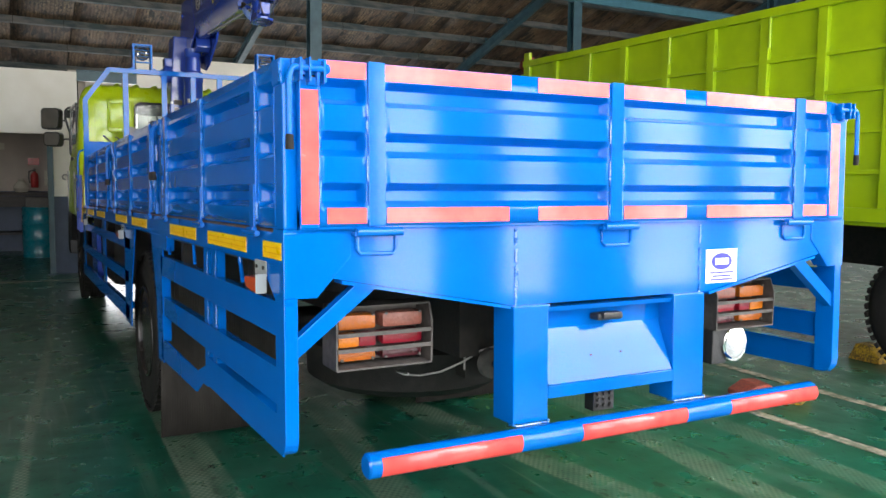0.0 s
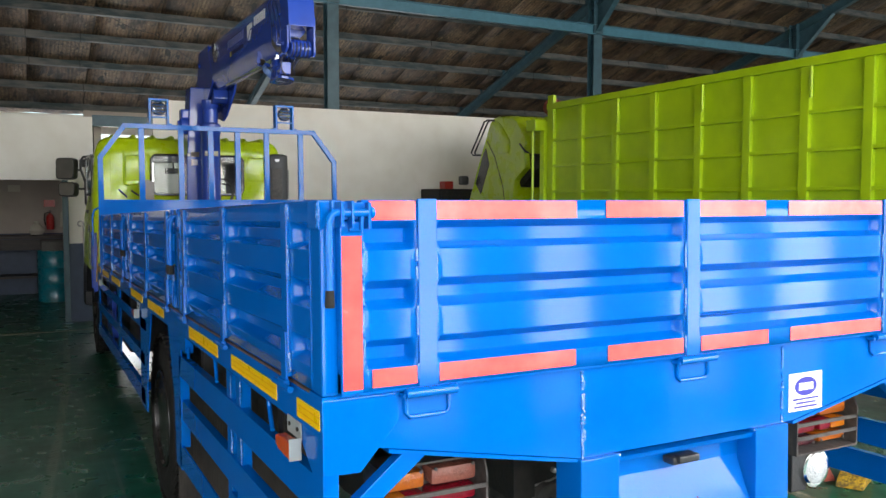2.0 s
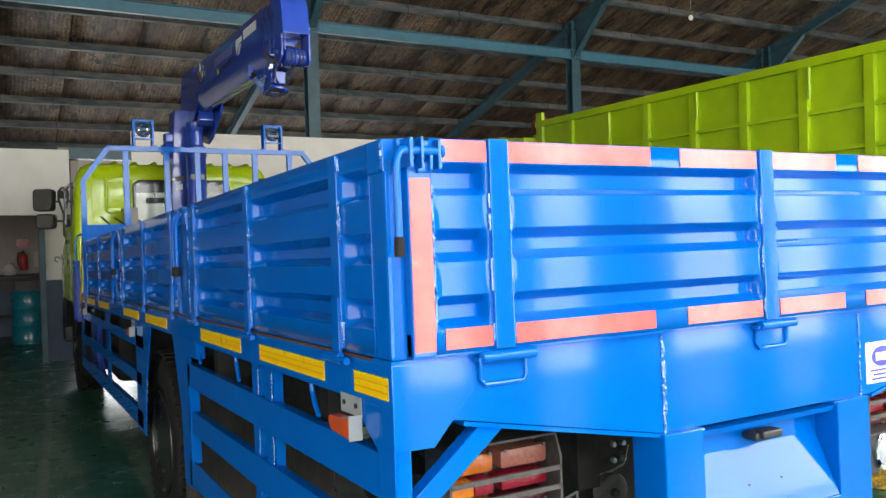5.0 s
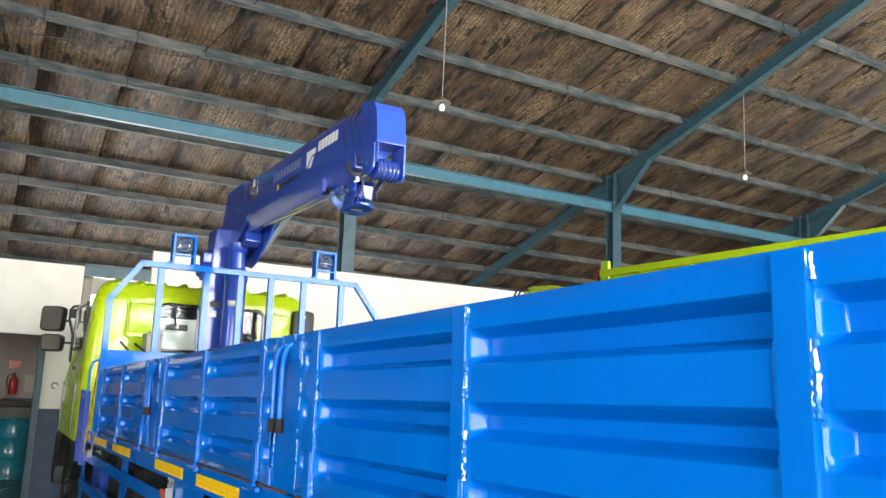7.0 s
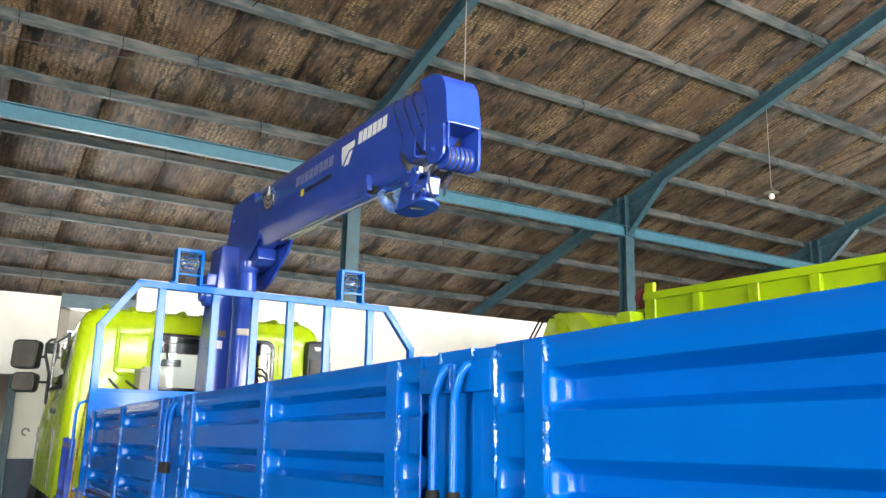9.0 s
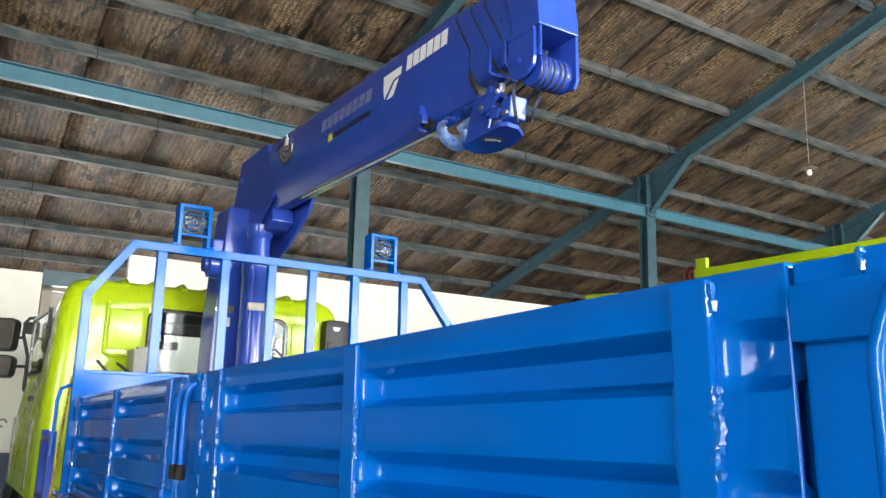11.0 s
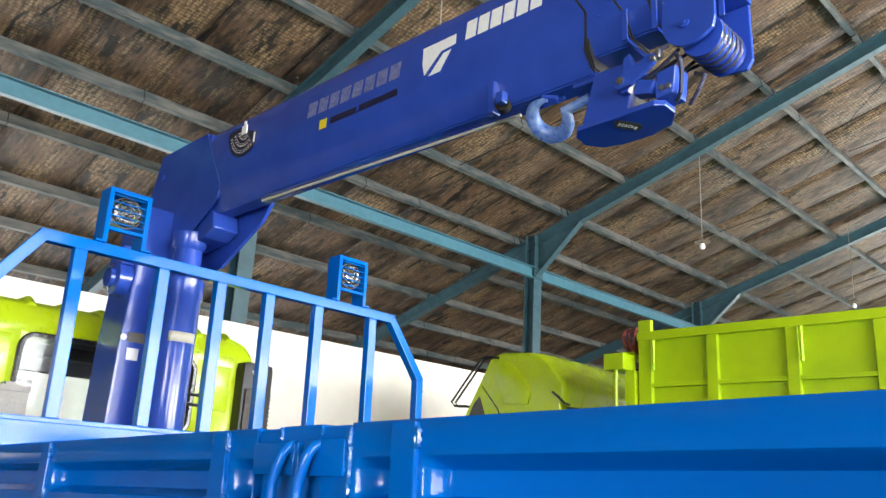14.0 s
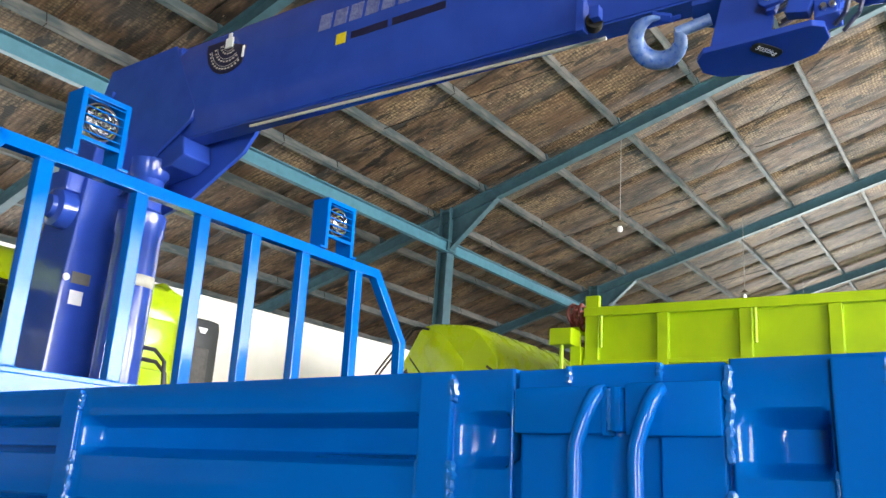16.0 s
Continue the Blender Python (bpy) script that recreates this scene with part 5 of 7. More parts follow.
    part("cable", bm, CABLE, truck, "thin grey winch cable", True)
    part("rear_crossmember", boxes((1.5, 2.15, 2.79, 2.86, 0.72, 1.02)), CHASSIS, truck)
    part("conduit", made(cyl, (1.492, 2.785, 1.01), (1.494, 2.785, 0.755), 0.004, 8), CABLE, truck, "thin grey conduit", True)
    bm = bmesh.new()
    for z in (0.86, 0.91, 0.96):
        for x in (1.64, 1.68):
            cyl(bm, (x, 2.775, z), (x, 2.792, z), 0.009, 6)
    part("frame_bolt", bm, ALU, truck)
    # fuel tank and toolbox between the axles
    part("fuel_tank", boxes((0.74, 1.3, 7.3, 8.3, 0.55, 1.05), bevel=0.06), CHASSIS, truck, smooth=True)
    part("tool_box", boxes((0.72, 1.3, 8.45, 8.95, 0.5, 1.0), bevel=0.01), CRANE, truck)


def tail_lights(x0, outer_left, mirror_fog):
    """A rear lamp cluster in its guard cage."""
    w, ya, z0, z1 = 0.314, 2.5, 0.893, 1.075
    x1 = x0 + w
    cl = part("tail_light", boxes((x0, x1, ya + 0.05, ya + 0.06, z0, z1 - 0.01)), GREY_STEEL, truck, "rear lamp cluster behind a grey steel guard")
    part("guard_plate", boxes((x0 - 0.004, x1 + 0.004, ya - 0.06, ya + 0.06, z0 - 0.006, z0)), GREY_STEEL, cl)
    part("guard_plate", boxes((x0 - 0.004, x1 + 0.004, ya - 0.04, ya + 0.06, z1, z1 + 0.006)), GREY_STEEL, cl)
    for z in (0.942, 0.99):
        part("guard_bar", boxes((x0 - 0.004, x1 + 0.004, ya - 0.06, ya - 0.052, z, z + 0.012)), GREY_STEEL, cl)
    for x in (x0 - 0.006, x1):
        part("guard_cheek", made(prism, [(ya - 0.06, z0), (ya - 0.06, z0 + 0.13), (ya - 0.04, z1), (ya + 0.06, z1), (ya + 0.06, z0)], "x", x, x + 0.006), GREY_STEEL, cl)
    half = w / 2
    cols = ((x0 + 0.016, (AMBER, AMBER_HI, AMBER), half - 0.005, 0.55), (x0 + half + 0.006, (PALE_LENS, RED_LENS, RED_DEEP), w, 0))
    if not outer_left:
        cols = ((x0 + 0.01, (PALE_LENS, RED_LENS, RED_DEEP), half - 0.005, 0), (x0 + half + 0.006, (AMBER, AMBER_HI, AMBER), w, 0.45))
    for xa, mats, xb, split in cols:
        for (za, zb), m in zip(((1.004, 1.052), (0.95, 0.99), (0.905, 0.937)), mats):
            xe = x0 + xb - 0.01
            if split and za == 0.95:
                xm = xa + (xe - xa) * split
                own, other = ((xa, xm), (xm, xe)) if outer_left else ((xm, xe), (xa, xm))
                part("lens", boxes((*other, ya - 0.02, ya + 0.05, za, zb), bevel=0.008), RED_LENS, cl, smooth=True)
                part("lens", boxes((*own, ya - 0.02, ya + 0.05, za, zb), bevel=0.008), m, cl, smooth=True)
            else:
                part("lens", boxes((xa, xe, ya - 0.02, ya + 0.05, za, zb), bevel=0.012), m, cl, smooth=True)
        bm = bmesh.new()
        for x in (xa + 0.012, x0 + xb - 0.022):
            for z in (1.05, 0.912):
                cyl(bm, (x, ya - 0.024, z), (x, ya - 0.018, z), 0.005, 8)
        part("lens_screw", bm, GREY_STEEL, cl)
    if mirror_fog:
        fx, fz = x0 + 0.11, 0.82
        bm = boxes((fx - 0.1, fx - 0.02, 2.47, 2.54, fz - 0.075, fz + 0.07), bevel=0.004)
        fog = part("reverse_lamp_bracket", bm, BLACK, truck, "black bracket of the round reversing lamp")
        bm = bmesh.new()
        lathe(bm, ((0.002, 0.08), (0.04, 0.075), (0.066, 0.03), (0.068, 0.0), (0.062, -0.004)), (fx + 0.02, 2.47, fz), "y", 28)
        part("lamp_housing", bm, BLACK, fog, smooth=True)
        bm = bmesh.new()
        lathe(bm, ((0.063, 0.004), (0.06, -0.008), (0.04, -0.02), (0.002, -0.024)), (fx + 0.02, 2.47, fz), "y", 28)
        part("lens", bm, WHITE_LENS, fog, "clear round lens", smooth=True)
        bm = bmesh.new()
        lathe(bm, ((0.064, 0.006), (0.069, 0.0), (0.069, -0.008), (0.062, -0.01)), (fx + 0.02, 2.47, fz), "y", 28)
        part("lens_rim", bm, CHROME, fog, smooth=True)
    part("lamp_stay", boxes((x0 + 0.1, x0 + 0.14, ya + 0.06, 2.8, 0.98, 1.02)), CHASSIS, truck)


tailgate()
rear_frame()
for side in (False, True):
    side_gates(side)
    side_frame(side)
headboard()
chassis()
tail_lights(0.857, True, False)
tail_lights(2 * MID - 0.865 - 0.325 - 0.02, False, True)


# ---- cab of the truck ----
def cab_outline(inset):
    x0, x1, y0, y1, r = 0.66 + inset, 2.76 - inset, 9.8 + inset, 11.55 - inset, 0.12

    def arc(cx, cy, a0):
        return [(cx + r * math.cos(a0 + k * math.pi / 10), cy + r * math.sin(a0 + k * math.pi / 10)) for k in range(1, 5)]
    pts = [(x0 + r, y0), (1.262, y0), (2.256, y0), (x1 - r, y0)] + arc(x1 - r, y0 + r, -math.pi / 2)
    pts += [(x1, y0 + r), (x1, 10.35), (x1, 11.2), (x1, y1 - r)] + arc(x1 - r, y1 - r, 0)
    pts += [(x1 - r, y1), (2.5, y1), (0.97, y1), (x0 + r, y1)] + arc(x0 + r, y1 - r, math.pi / 2)
    pts += [(x0, y1 - r), (x0, 11.2), (x0, 10.35), (x0, y0 + r)] + arc(x0 + r, y0 + r, math.pi)
    return pts


def cab():
    rows = [(1.0, 0), (1.25, 0), (1.55, 0), (1.83, 0.0), (2.26, 0.008), (2.35, 0.03), (2.41, 0.06), (2.445, 0.11)]
    bm = bmesh.new()
    rings = [[bm.verts.new((x, y, z)) for x, y in cab_outline(i)] for z, i in rows]
    for ring in rings:
        for v in ring:
            lean = max(0, v.co.z - 1.45) * (0.03 + 0.17 * (v.co.y - 9.8) / 1.75)
            v.co.x += lean * (1 if v.co.x < 1.74 else -1) * min(1, abs(v.co.x - 1.74))
    n = len(rings[0])
    open_at = {1, 9, 17, 25}
    for j in range(len(rings) - 1):
        for k in range(n):
            if rows[j][0] == 1.83 and k in open_at:
                continue
            bm.faces.new((rings[j][k], rings[j][(k + 1) % n], rings[j + 1][(k + 1) % n], rings[j + 1][k]))
    bm.faces.new(rings[-1])
    bm.faces.new(rings[0][::-1])
    shell = part("cab", bm, [LIME, FABRIC], truck, "glossy lime green cab with a wide rear window", True)
    so = shell.modifiers.new("thick", "SOLIDIFY")
    so.thickness, so.offset, so.material_offset = 0.03, -1, 1
    # roof ribs
    bm = bmesh.new()
    for k in range(9):
        x = 0.9 + 0.2 * k
        sweep(bm, ((x, 9.88, 2.41), (x, 9.94, 2.45), (x, 11.2, 2.452), (x, 11.35, 2.43)), 0.03, 10)
    part("roof_rib", bm, LIME, shell, smooth=True)
    # raised panels on the rear wall
    for x0, x1, z0, z1 in ((1.0, 1.222, 1.975, 2.25), (2.3, 2.5, 1.975, 2.25), (0.9, 2.56, 1.2, 1.62)):
        part("pressed_panel", boxes((x0, x1, 9.792, 9.83, z0, z1), bevel=0.017), LIME, shell, smooth=True)
    bm = bmesh.new()
    sweep(bm, ((0.985, 9.795, 2.3), (0.985, 9.79, 1.95), (1.02, 9.79, 1.93), (1.11, 9.79, 1.93), (1.15, 9.79, 1.89), (1.15, 9.795, 1.7)), 0.012, 8)
    part("pressed_bead", bm, LIME, shell, smooth=True)
    bm = bmesh.new()
    for k in range(14):
        box(bm, 0.848, 0.862, 9.79, 9.81, 1.75 + 0.036 * k, 1.768 + 0.036 * k, bevel=0.002)
    part("vent_slot", bm, LIME, shell)
    # glazing and seals
    for nm, y, xa, xb in (("rear_window", 9.805, 1.262, 2.256), ("windscreen", 11.54, 0.97, 2.5)):
        pane = part(nm, boxes((xa, xb, y, y + 0.006, 1.83, 2.26)), GLASS, shell, "clear cab glass")
        pane.visible_shadow = False
        bm = bmesh.new()
        rim = []
        for cx, cz, a0 in ((xb - 0.07, 2.19, 0), (xa + 0.07, 2.19, 90), (xa + 0.07, 1.9, 180), (xb - 0.07, 1.9, 270)):
            for k in range(7):
                a = radians(a0 + 15 * k)
                rim.append((cx + 0.07 * math.cos(a), cz + 0.07 * math.sin(a), math.cos(a), math.sin(a)))
        loops = [[bm.verts.new((px_ + ux * o, yy, pz_ + uz * o)) for px_, pz_, ux, uz in rim] for o, yy in ((0.016, y + 0.016), (0.014, y - 0.01), (0.004, y - 0.018), (-0.012, y - 0.016), (-0.014, y + 0.016))]
        for la, lb in zip(loops, loops[1:] + loops[:1]):
            for k in range(len(rim)):
                bm.faces.new((la[k], la[(k + 1) % len(rim)], lb[(k + 1) % len(rim)], lb[k]))
        bmesh.ops.recalc_face_normals(bm, faces=bm.faces[:])
        # the four corners of the opening outside the rounded seal
        for cx, sx in ((xa, 1), (xb, -1)):
            for cz, sz in ((1.83, 1), (2.26, -1)):
                arc = [(cx + sx * 0.072 * (1 - math.sin(a * math.pi / 12)), cz + sz * 0.072 * (1 - math.cos(a * math.pi / 12))) for a in range(7)]
                part("window_corner", made(prism, [(cx - sx * 0.012, cz - sz * 0.012)] + arc, "y", y - 0.004, y + 0.014), LIME, shell)
        part("window_seal", bm, BLACK_GLOSS, shell, smooth=True)
    for x in (0.70, 2.71):
        pane = part("door_window", boxes((x, x + 0.006, 10.35, 11.2, 1.83, 2.26)), GLASS, shell, "clear door glass")
        pane.visible_shadow = False
        bm = boxes((x - 0.012, x + 0.018, 10.32, 11.23, 2.245, 2.275), (x - 0.012, x + 0.018, 10.32, 11.23, 1.815, 1.845), (x - 0.01, x + 0.016, 10.32, 10.36, 1.83, 2.26), (x - 0.01, x + 0.016, 11.19, 11.23, 1.83, 2.26), bevel=0.005)
        part("window_seal", bm, BLACK_GLOSS, shell)
    for y in (10.26, 11.33):
        part("door_gap", boxes((0.652, 0.668, y, y + 0.008, 1.03, 1.5)), BLACK_GLOSS, shell)
    part("door_handle", boxes((0.635, 0.662, 10.32, 10.44, 1.62, 1.66), bevel=0.008), BLACK, shell)
    # inside
    part("header_panel", boxes((0.95, 2.5, 11.1, 11.24, 2.315, 2.4), bevel=0.02), BLACK, shell, "dark header panel inside the cab")
    part("rear_box", boxes((1.12, 1.25, 9.5, 9.7, 1.6, 1.955), (1.115, 1.255, 9.495, 9.705, 1.935, 1.965), (1.155, 1.215, 9.56, 9.64, 1.965, 1.985), bevel=0.004), CABLE, truck, "grey metal box behind the cab")
    for x in (0.95, 1.95):
        part("seat_back", boxes((x, x + 0.5, 10.0, 10.14, 1.25, 1.74), bevel=0.05), FABRIC, shell, smooth=True)
    part("dashboard", boxes((0.75, 2.65, 11.1, 11.5, 1.4, 1.78), bevel=0.05), BLACK, shell, smooth=True)
    part("inner_mirror", boxes((1.62, 1.86, 11.3, 11.34, 2.1, 2.17), bevel=0.01), BLACK, shell)
    part("mirror_stem", made(cyl, (1.74, 11.34, 2.15), (1.74, 11.42, 2.25), 0.012, 8), BLACK, shell)
    bm = bmesh.new()
    sweep(bm, [(1.0 + 0.2 * math.cos(a * math.pi / 12), 11.0 - 0.12 * math.sin(a * math.pi / 12), 1.75 + 0.14 * math.sin(a * math.pi / 12)) for a in range(24)], 0.016, 8, closed=True)
    part("steering_wheel", bm, BLACK, shell, smooth=True)
    # wiper stubs and small bits on the headboard side
    bm = bmesh.new()
    sweep(bm, ((0.98, 9.5, 1.80), (0.94, 9.5, 1.84), (0.9, 9.5, 1.88)), 0.009, 8)
    sweep(bm, ((1.12, 9.5, 1.8), (1.06, 9.5, 1.84), (1.02, 9.5, 1.87)), 0.009, 8)
    part("lever", bm, BLACK, truck, "black control levers", True)
    # lower black trim and wheel arch
    arch = [(10.62 + 0.62 * math.cos(a * math.pi / 12), 0.5 + 0.6 * math.sin(a * math.pi / 12)) for a in range(1, 12)]
    for xa in (0.67, 2.68):
        part("wheel_arch", made(prism, [(11.5, 0.62), (11.5, 1.02), (9.75, 1.02), (9.75, 0.85)] + arch[::-1], "x", xa, xa + 0.08), BLACK, truck, "black plastic wheel arch")
    part("front_bumper", boxes((0.66, 2.76, 11.4, 11.62, 0.45, 0.98), bevel=0.05), BLACK, truck, smooth=True)
    part("cab_floor", boxes((0.72, 2.7, 9.84, 11.45, 0.9, 0.995)), CHASSIS, truck)
    # mirrors
    def rounded(w, h, r, lean):
        """A rounded four-sided outline that narrows a little towards its foot."""
        pts = []
        for sx, sz, a0 in ((1, 1, 0), (-1, 1, 90), (-1, -1, 180), (1, -1, 270)):
            for k in range(6):
                a = radians(a0 + 18 * k)
                pts.append((sx * (w - r) + r * math.cos(a) + lean * (sz > 0) * sx * 0.5, sz * (h - r) + r * math.sin(a)))
        return pts
    bm = bmesh.new()
    sweep(bm, ((0.86, 11.42, 2.29), (0.76, 11.42, 2.305), (0.68, 11.42, 2.29), (0.65, 11.42, 2.25), (0.65, 11.42, 2.15), (0.7, 11.42, 1.98), (0.7, 11.42, 1.72), (0.74, 11.42, 1.66), (0.78, 11.42, 1.66)), 0.014, 10)
    sweep(bm, ((0.66, 11.42, 2.13), (0.56, 11.42, 2.13)), 0.012, 8)
    sweep(bm, ((0.7, 11.42, 1.9), (0.56, 11.42, 1.9)), 0.012, 8)
    arm = part("mirror_arm", bm, BLACK, truck, "black door mirrors on a bent arm", True)
    for xa, xb, za, zb in ((0.395, 0.595, 2.015, 2.276), (0.42, 0.6, 1.805, 1.982)):
        m = Matrix.Translation(((xa + xb) / 2, 11.42, (za + zb) / 2)) @ Matrix.Rotation(radians(-33), 4, "Z") @ Matrix.Rotation(radians(-4), 4, "X")
        w, h = (xb - xa) * 0.58, (zb - za) / 2
        part("mirror_housing", made(prism, rounded(w, h, 0.045, 0.008), "y", -0.045, 0.055, bevel=0.012), BLACK, arm, smooth=True, turn=m)
        part("mirror_glass", made(prism, rounded(w - 0.013, h - 0.013, 0.034, 0.008), "y", -0.047, -0.04), MIRROR, arm, turn=m)
    part("mirror_housing", boxes((0.66, 0.78, 11.46, 11.56, 2.17, 2.27), bevel=0.03), BLACK, arm, smooth=True)
    # raised air intake
    bm = boxes((2.54, 2.77, 9.72, 9.96, 1.3, 2.3), bevel=0.055)
    sn = part("air_intake", bm, BLACK, truck, "black plastic raised air intake", True)
    part("intake_panel", boxes((2.565, 2.69, 9.708, 9.73, 1.4, 2.13), bevel=0.01), GREY_STEEL, sn, "grey intake panel")
    bm = bmesh.new()
    for k in range(24):
        box(bm, 2.768, 2.782, 9.76, 9.92, 1.5 + 0.026 * k, 1.514 + 0.026 * k)
    part("vent_slot", bm, BLACK, sn)
    bm = bmesh.new()
    prism(bm, [(2.6, 2.24), (2.665, 2.24), (2.65, 2.21), (2.615, 2.21)], "y", 9.713, 9.722)
    part("intake_mark", bm, WHITE, sn)


cab()


# ---- loader crane ----
crane = thing("loader_crane", (1.78, 9.3, 1.2), "violet-blue folding loader crane standing behind the cab", "crane")


def slab(pts, x0, x1, bevel=0.006):
    return made(prism, pts, "x", x0, x1, bevel=bevel)


def boom_piece(bm, half, low, ya, yb, rake_a, rake_b, kink=3.06, belly=0.06, inset=0.04):
    """A six-sided boom section: flat sides above a chamfered belly, its ends raked back above the kink."""
    cx, top = 1.83, 3.11 + half * 2.526
    outline = [(-half, low), (-half, kink), (-half, top - 0.07), (-half + 0.04, top), (half - 0.04, top), (half, top - 0.07), (half, kink), (half, low), (half - inset, low - belly), (-half + inset, low - belly)]

    def ring(y, rake):
        return [bm.verts.new((cx + x, y + rake * max(0, z - kink), z)) for x, z in outline]
    a, b = ring(ya, rake_a), ring(yb, rake_b)
    n = len(a)
    for i in range(n):
        bm.faces.new((a[i], b[i], b[(i + 1) % n], a[(i + 1) % n]))
    for e, s in ((a, 1), (b, -1)):
        up, down = [e[k] for k in (1, 2, 3, 4, 5, 6)], [e[k] for k in (0, 1, 6, 7, 8, 9)]
        bm.faces.new(up), bm.faces.new(down)
    bmesh.ops.recalc_face_normals(bm, faces=bm.faces[:])
    bmesh.ops.bevel(bm, geom=[e for e in bm.edges if len(e.link_faces) == 2 and e.calc_face_angle(0) > 0.3], offset=0.005, segments=2, affect="EDGES")


def loader_crane():
    part("base", boxes((1.35, 2.3, 8.72, 9.6, 0.98, 1.3), bevel=0.02), CRANE, crane)
    bm = bmesh.new()
    prism(bm, [(1.54, 1.3), (1.86, 1.3), (1.86, 2.2), (1.9, 2.95), (1.6, 2.95), (1.555, 2.2)], "y", 9.3, 9.58, bevel=0.012)
    mast = part("mast", bm, CRANE, crane)
    part("label_plate", boxes((1.595, 1.68, 9.296, 9.299, 2.225, 2.275)), CARD, mast, "small pale rating label")
    part("label_plate", boxes((1.6, 1.66, 9.296, 9.299, 2.135, 2.195)), WHITE, mast, "small pale rating label")
    part("label_dot", made(cyl, (1.572, 9.299, 2.245), (1.572, 9.296, 2.245), 0.016, 14), WHITE, mast, "small white round label")
    bm = bmesh.new()
    lathe(bm, ((0.002, -0.12), (0.05, -0.12), (0.055, -0.1), (0.085, -0.09), (0.09, 0.0), (0.09, 0.02)), (1.6, 9.4, 2.55), "x", 24)
    part("swing_motor", bm, CRANE, mast, smooth=True)
    box_motor = boxes((1.51, 1.6, 9.33, 9.48, 2.62, 2.72), bevel=0.015)
    part("motor_block", box_motor, CRANE, mast)
    bm = bmesh.new()
    lathe(bm, ((0.001, 0.0), (0.115, 0.0), (0.12, 0.03), (0.12, 0.1), (0.097, 0.13), (0.097, 1.1), (0.104, 1.11), (0.104, 1.2), (0.075, 1.22), (0.07, 1.36), (0.085, 1.38), (0.085, 1.45), (0.001, 1.46)), (1.765, 9.13, 1.35), "z", 32)
    lift = part("lift_cylinder", bm, CRANE, crane, smooth=True)
    bm = bmesh.new()
    n = 10
    rows = [[bm.verts.new((1.765 - 0.0985 * math.sin(0.1 + 1.5 * k / n - 0.75), 9.13 - 0.0985 * math.cos(0.1 + 1.5 * k / n - 0.75), z)) for k in range(n + 1)] for z in (2.225, 2.275)]
    for k in range(n):
        bm.faces.new((rows[0][k], rows[0][k + 1], rows[1][k + 1], rows[1][k]))
    lb = part("cylinder_label", bm, PAPER, lift, "white label on the lift cylinder", True)
    so = lb.modifiers.new("thick", "SOLIDIFY")
    so.thickness = 0.0015
    part("cylinder_clevis", boxes((1.655, 1.875, 9.03, 9.23, 1.28, 1.5), bevel=0.03), CRANE, lift)
    bm = bmesh.new()
    for dx, dz in ((0.0, 0.0), (0.012, -0.05)):
        sweep(bm, [(1.86 + dx, 9.12, 1.99 + dz), (1.92 + dx, 9.1, 1.985 + dz), (1.96 + dx, 9.08, 1.94 + dz), (1.965 + dx, 9.07, 1.82), (1.93 + dx, 9.1, 1.7), (1.86 + dx, 9.12, 1.55)], 0.009, 8)
    part("hydraulic_hose", bm, BLACK, crane, "black hydraulic hoses", True)
    # knee at the head of the mast
    knee = [(9.54, 3.335), (9.66, 3.0), (9.62, 2.74), (9.42, 2.64), (9.28, 2.66), (9.05, 2.83), (8.86, 2.94), (8.84, 3.0), (9.05, 3.345)]
    kn = part("knee_plate", slab(knee, 1.7342, 1.75, 0.003), CRANE, crane)
    part("knee_plate", slab([(9.54, 3.335), (9.66, 3.0), (9.62, 2.74), (9.42, 2.64), (9.22, 2.6), (9.05, 2.64), (8.7, 2.83), (8.62, 2.93), (9.0, 3.0), (9.05, 3.345)], 1.91, 1.9295, 0.003), CRANE, crane)
    part("knee_body", slab([(9.52, 3.33), (9.6, 2.8), (9.4, 2.7), (9.15, 2.85), (9.0, 2.9), (9.0, 3.33)], 1.736, 1.924, 0.01), CRANE, crane)
    part("cylinder_lug", slab([(9.2, 2.74), (8.98, 2.76), (8.9, 2.8), (8.92, 2.885), (9.0, 2.93), (9.2, 2.88)], 1.76, 1.905, 0.008), CRANE, crane)
    for y, z in ((9.5, 3.2), (9.38, 2.8)):
        part("knee_pin", made(cyl, (1.722, y, z), (1.938, y, z), 0.02, 14), CRANE, crane, smooth=True)
    bm = bmesh.new()
    cyl(bm, (1.7, 9.43, 2.72), (1.67, 9.43, 2.72), 0.024, 12)
    part("grease_cap", bm, ALU, crane)
    # boom and its sections
    boom = part("boom", made(boom_piece, 0.095, 2.98, 6.645, 9.1, 0.59, 0.0, 3.09, 0.095, 0.05), CRANE, crane, "violet-blue six-sided boom with white decals", True)
    for half, low, ya, yb, rake, kink in ((0.092, 3.0, 6.507, 6.72, 0.6, 3.035), (0.089, 3.022, 6.418, 6.62, 0.6, 3.035), (0.086, 3.03, 6.35, 6.55, 0.25, 3.045)):
        part("boom_section", made(boom_piece, half, low, ya, yb, rake, 0.6, kink), CRANE, crane, smooth=True)
    for half, low, ya, kink in ((0.0938, 2.96, 6.636, 3.09), (0.0908, 3.008, 6.498, 3.035), (0.0878, 3.026, 6.409, 3.035)):
        part("wiper_seal", made(boom_piece, half, low, ya, ya + 0.02, 0.6, 0.6, kink), BLACK, crane, "black wiper seal")
    bm = bmesh.new()
    for y, z in ((6.6, 3.06), (6.555, 3.1), (6.47, 3.08), (6.435, 3.14)):
        cyl(bm, (1.734, y, z), (1.742, y, z), 0.006, 8)
    part("frame_bolt", bm, CRANE, crane)
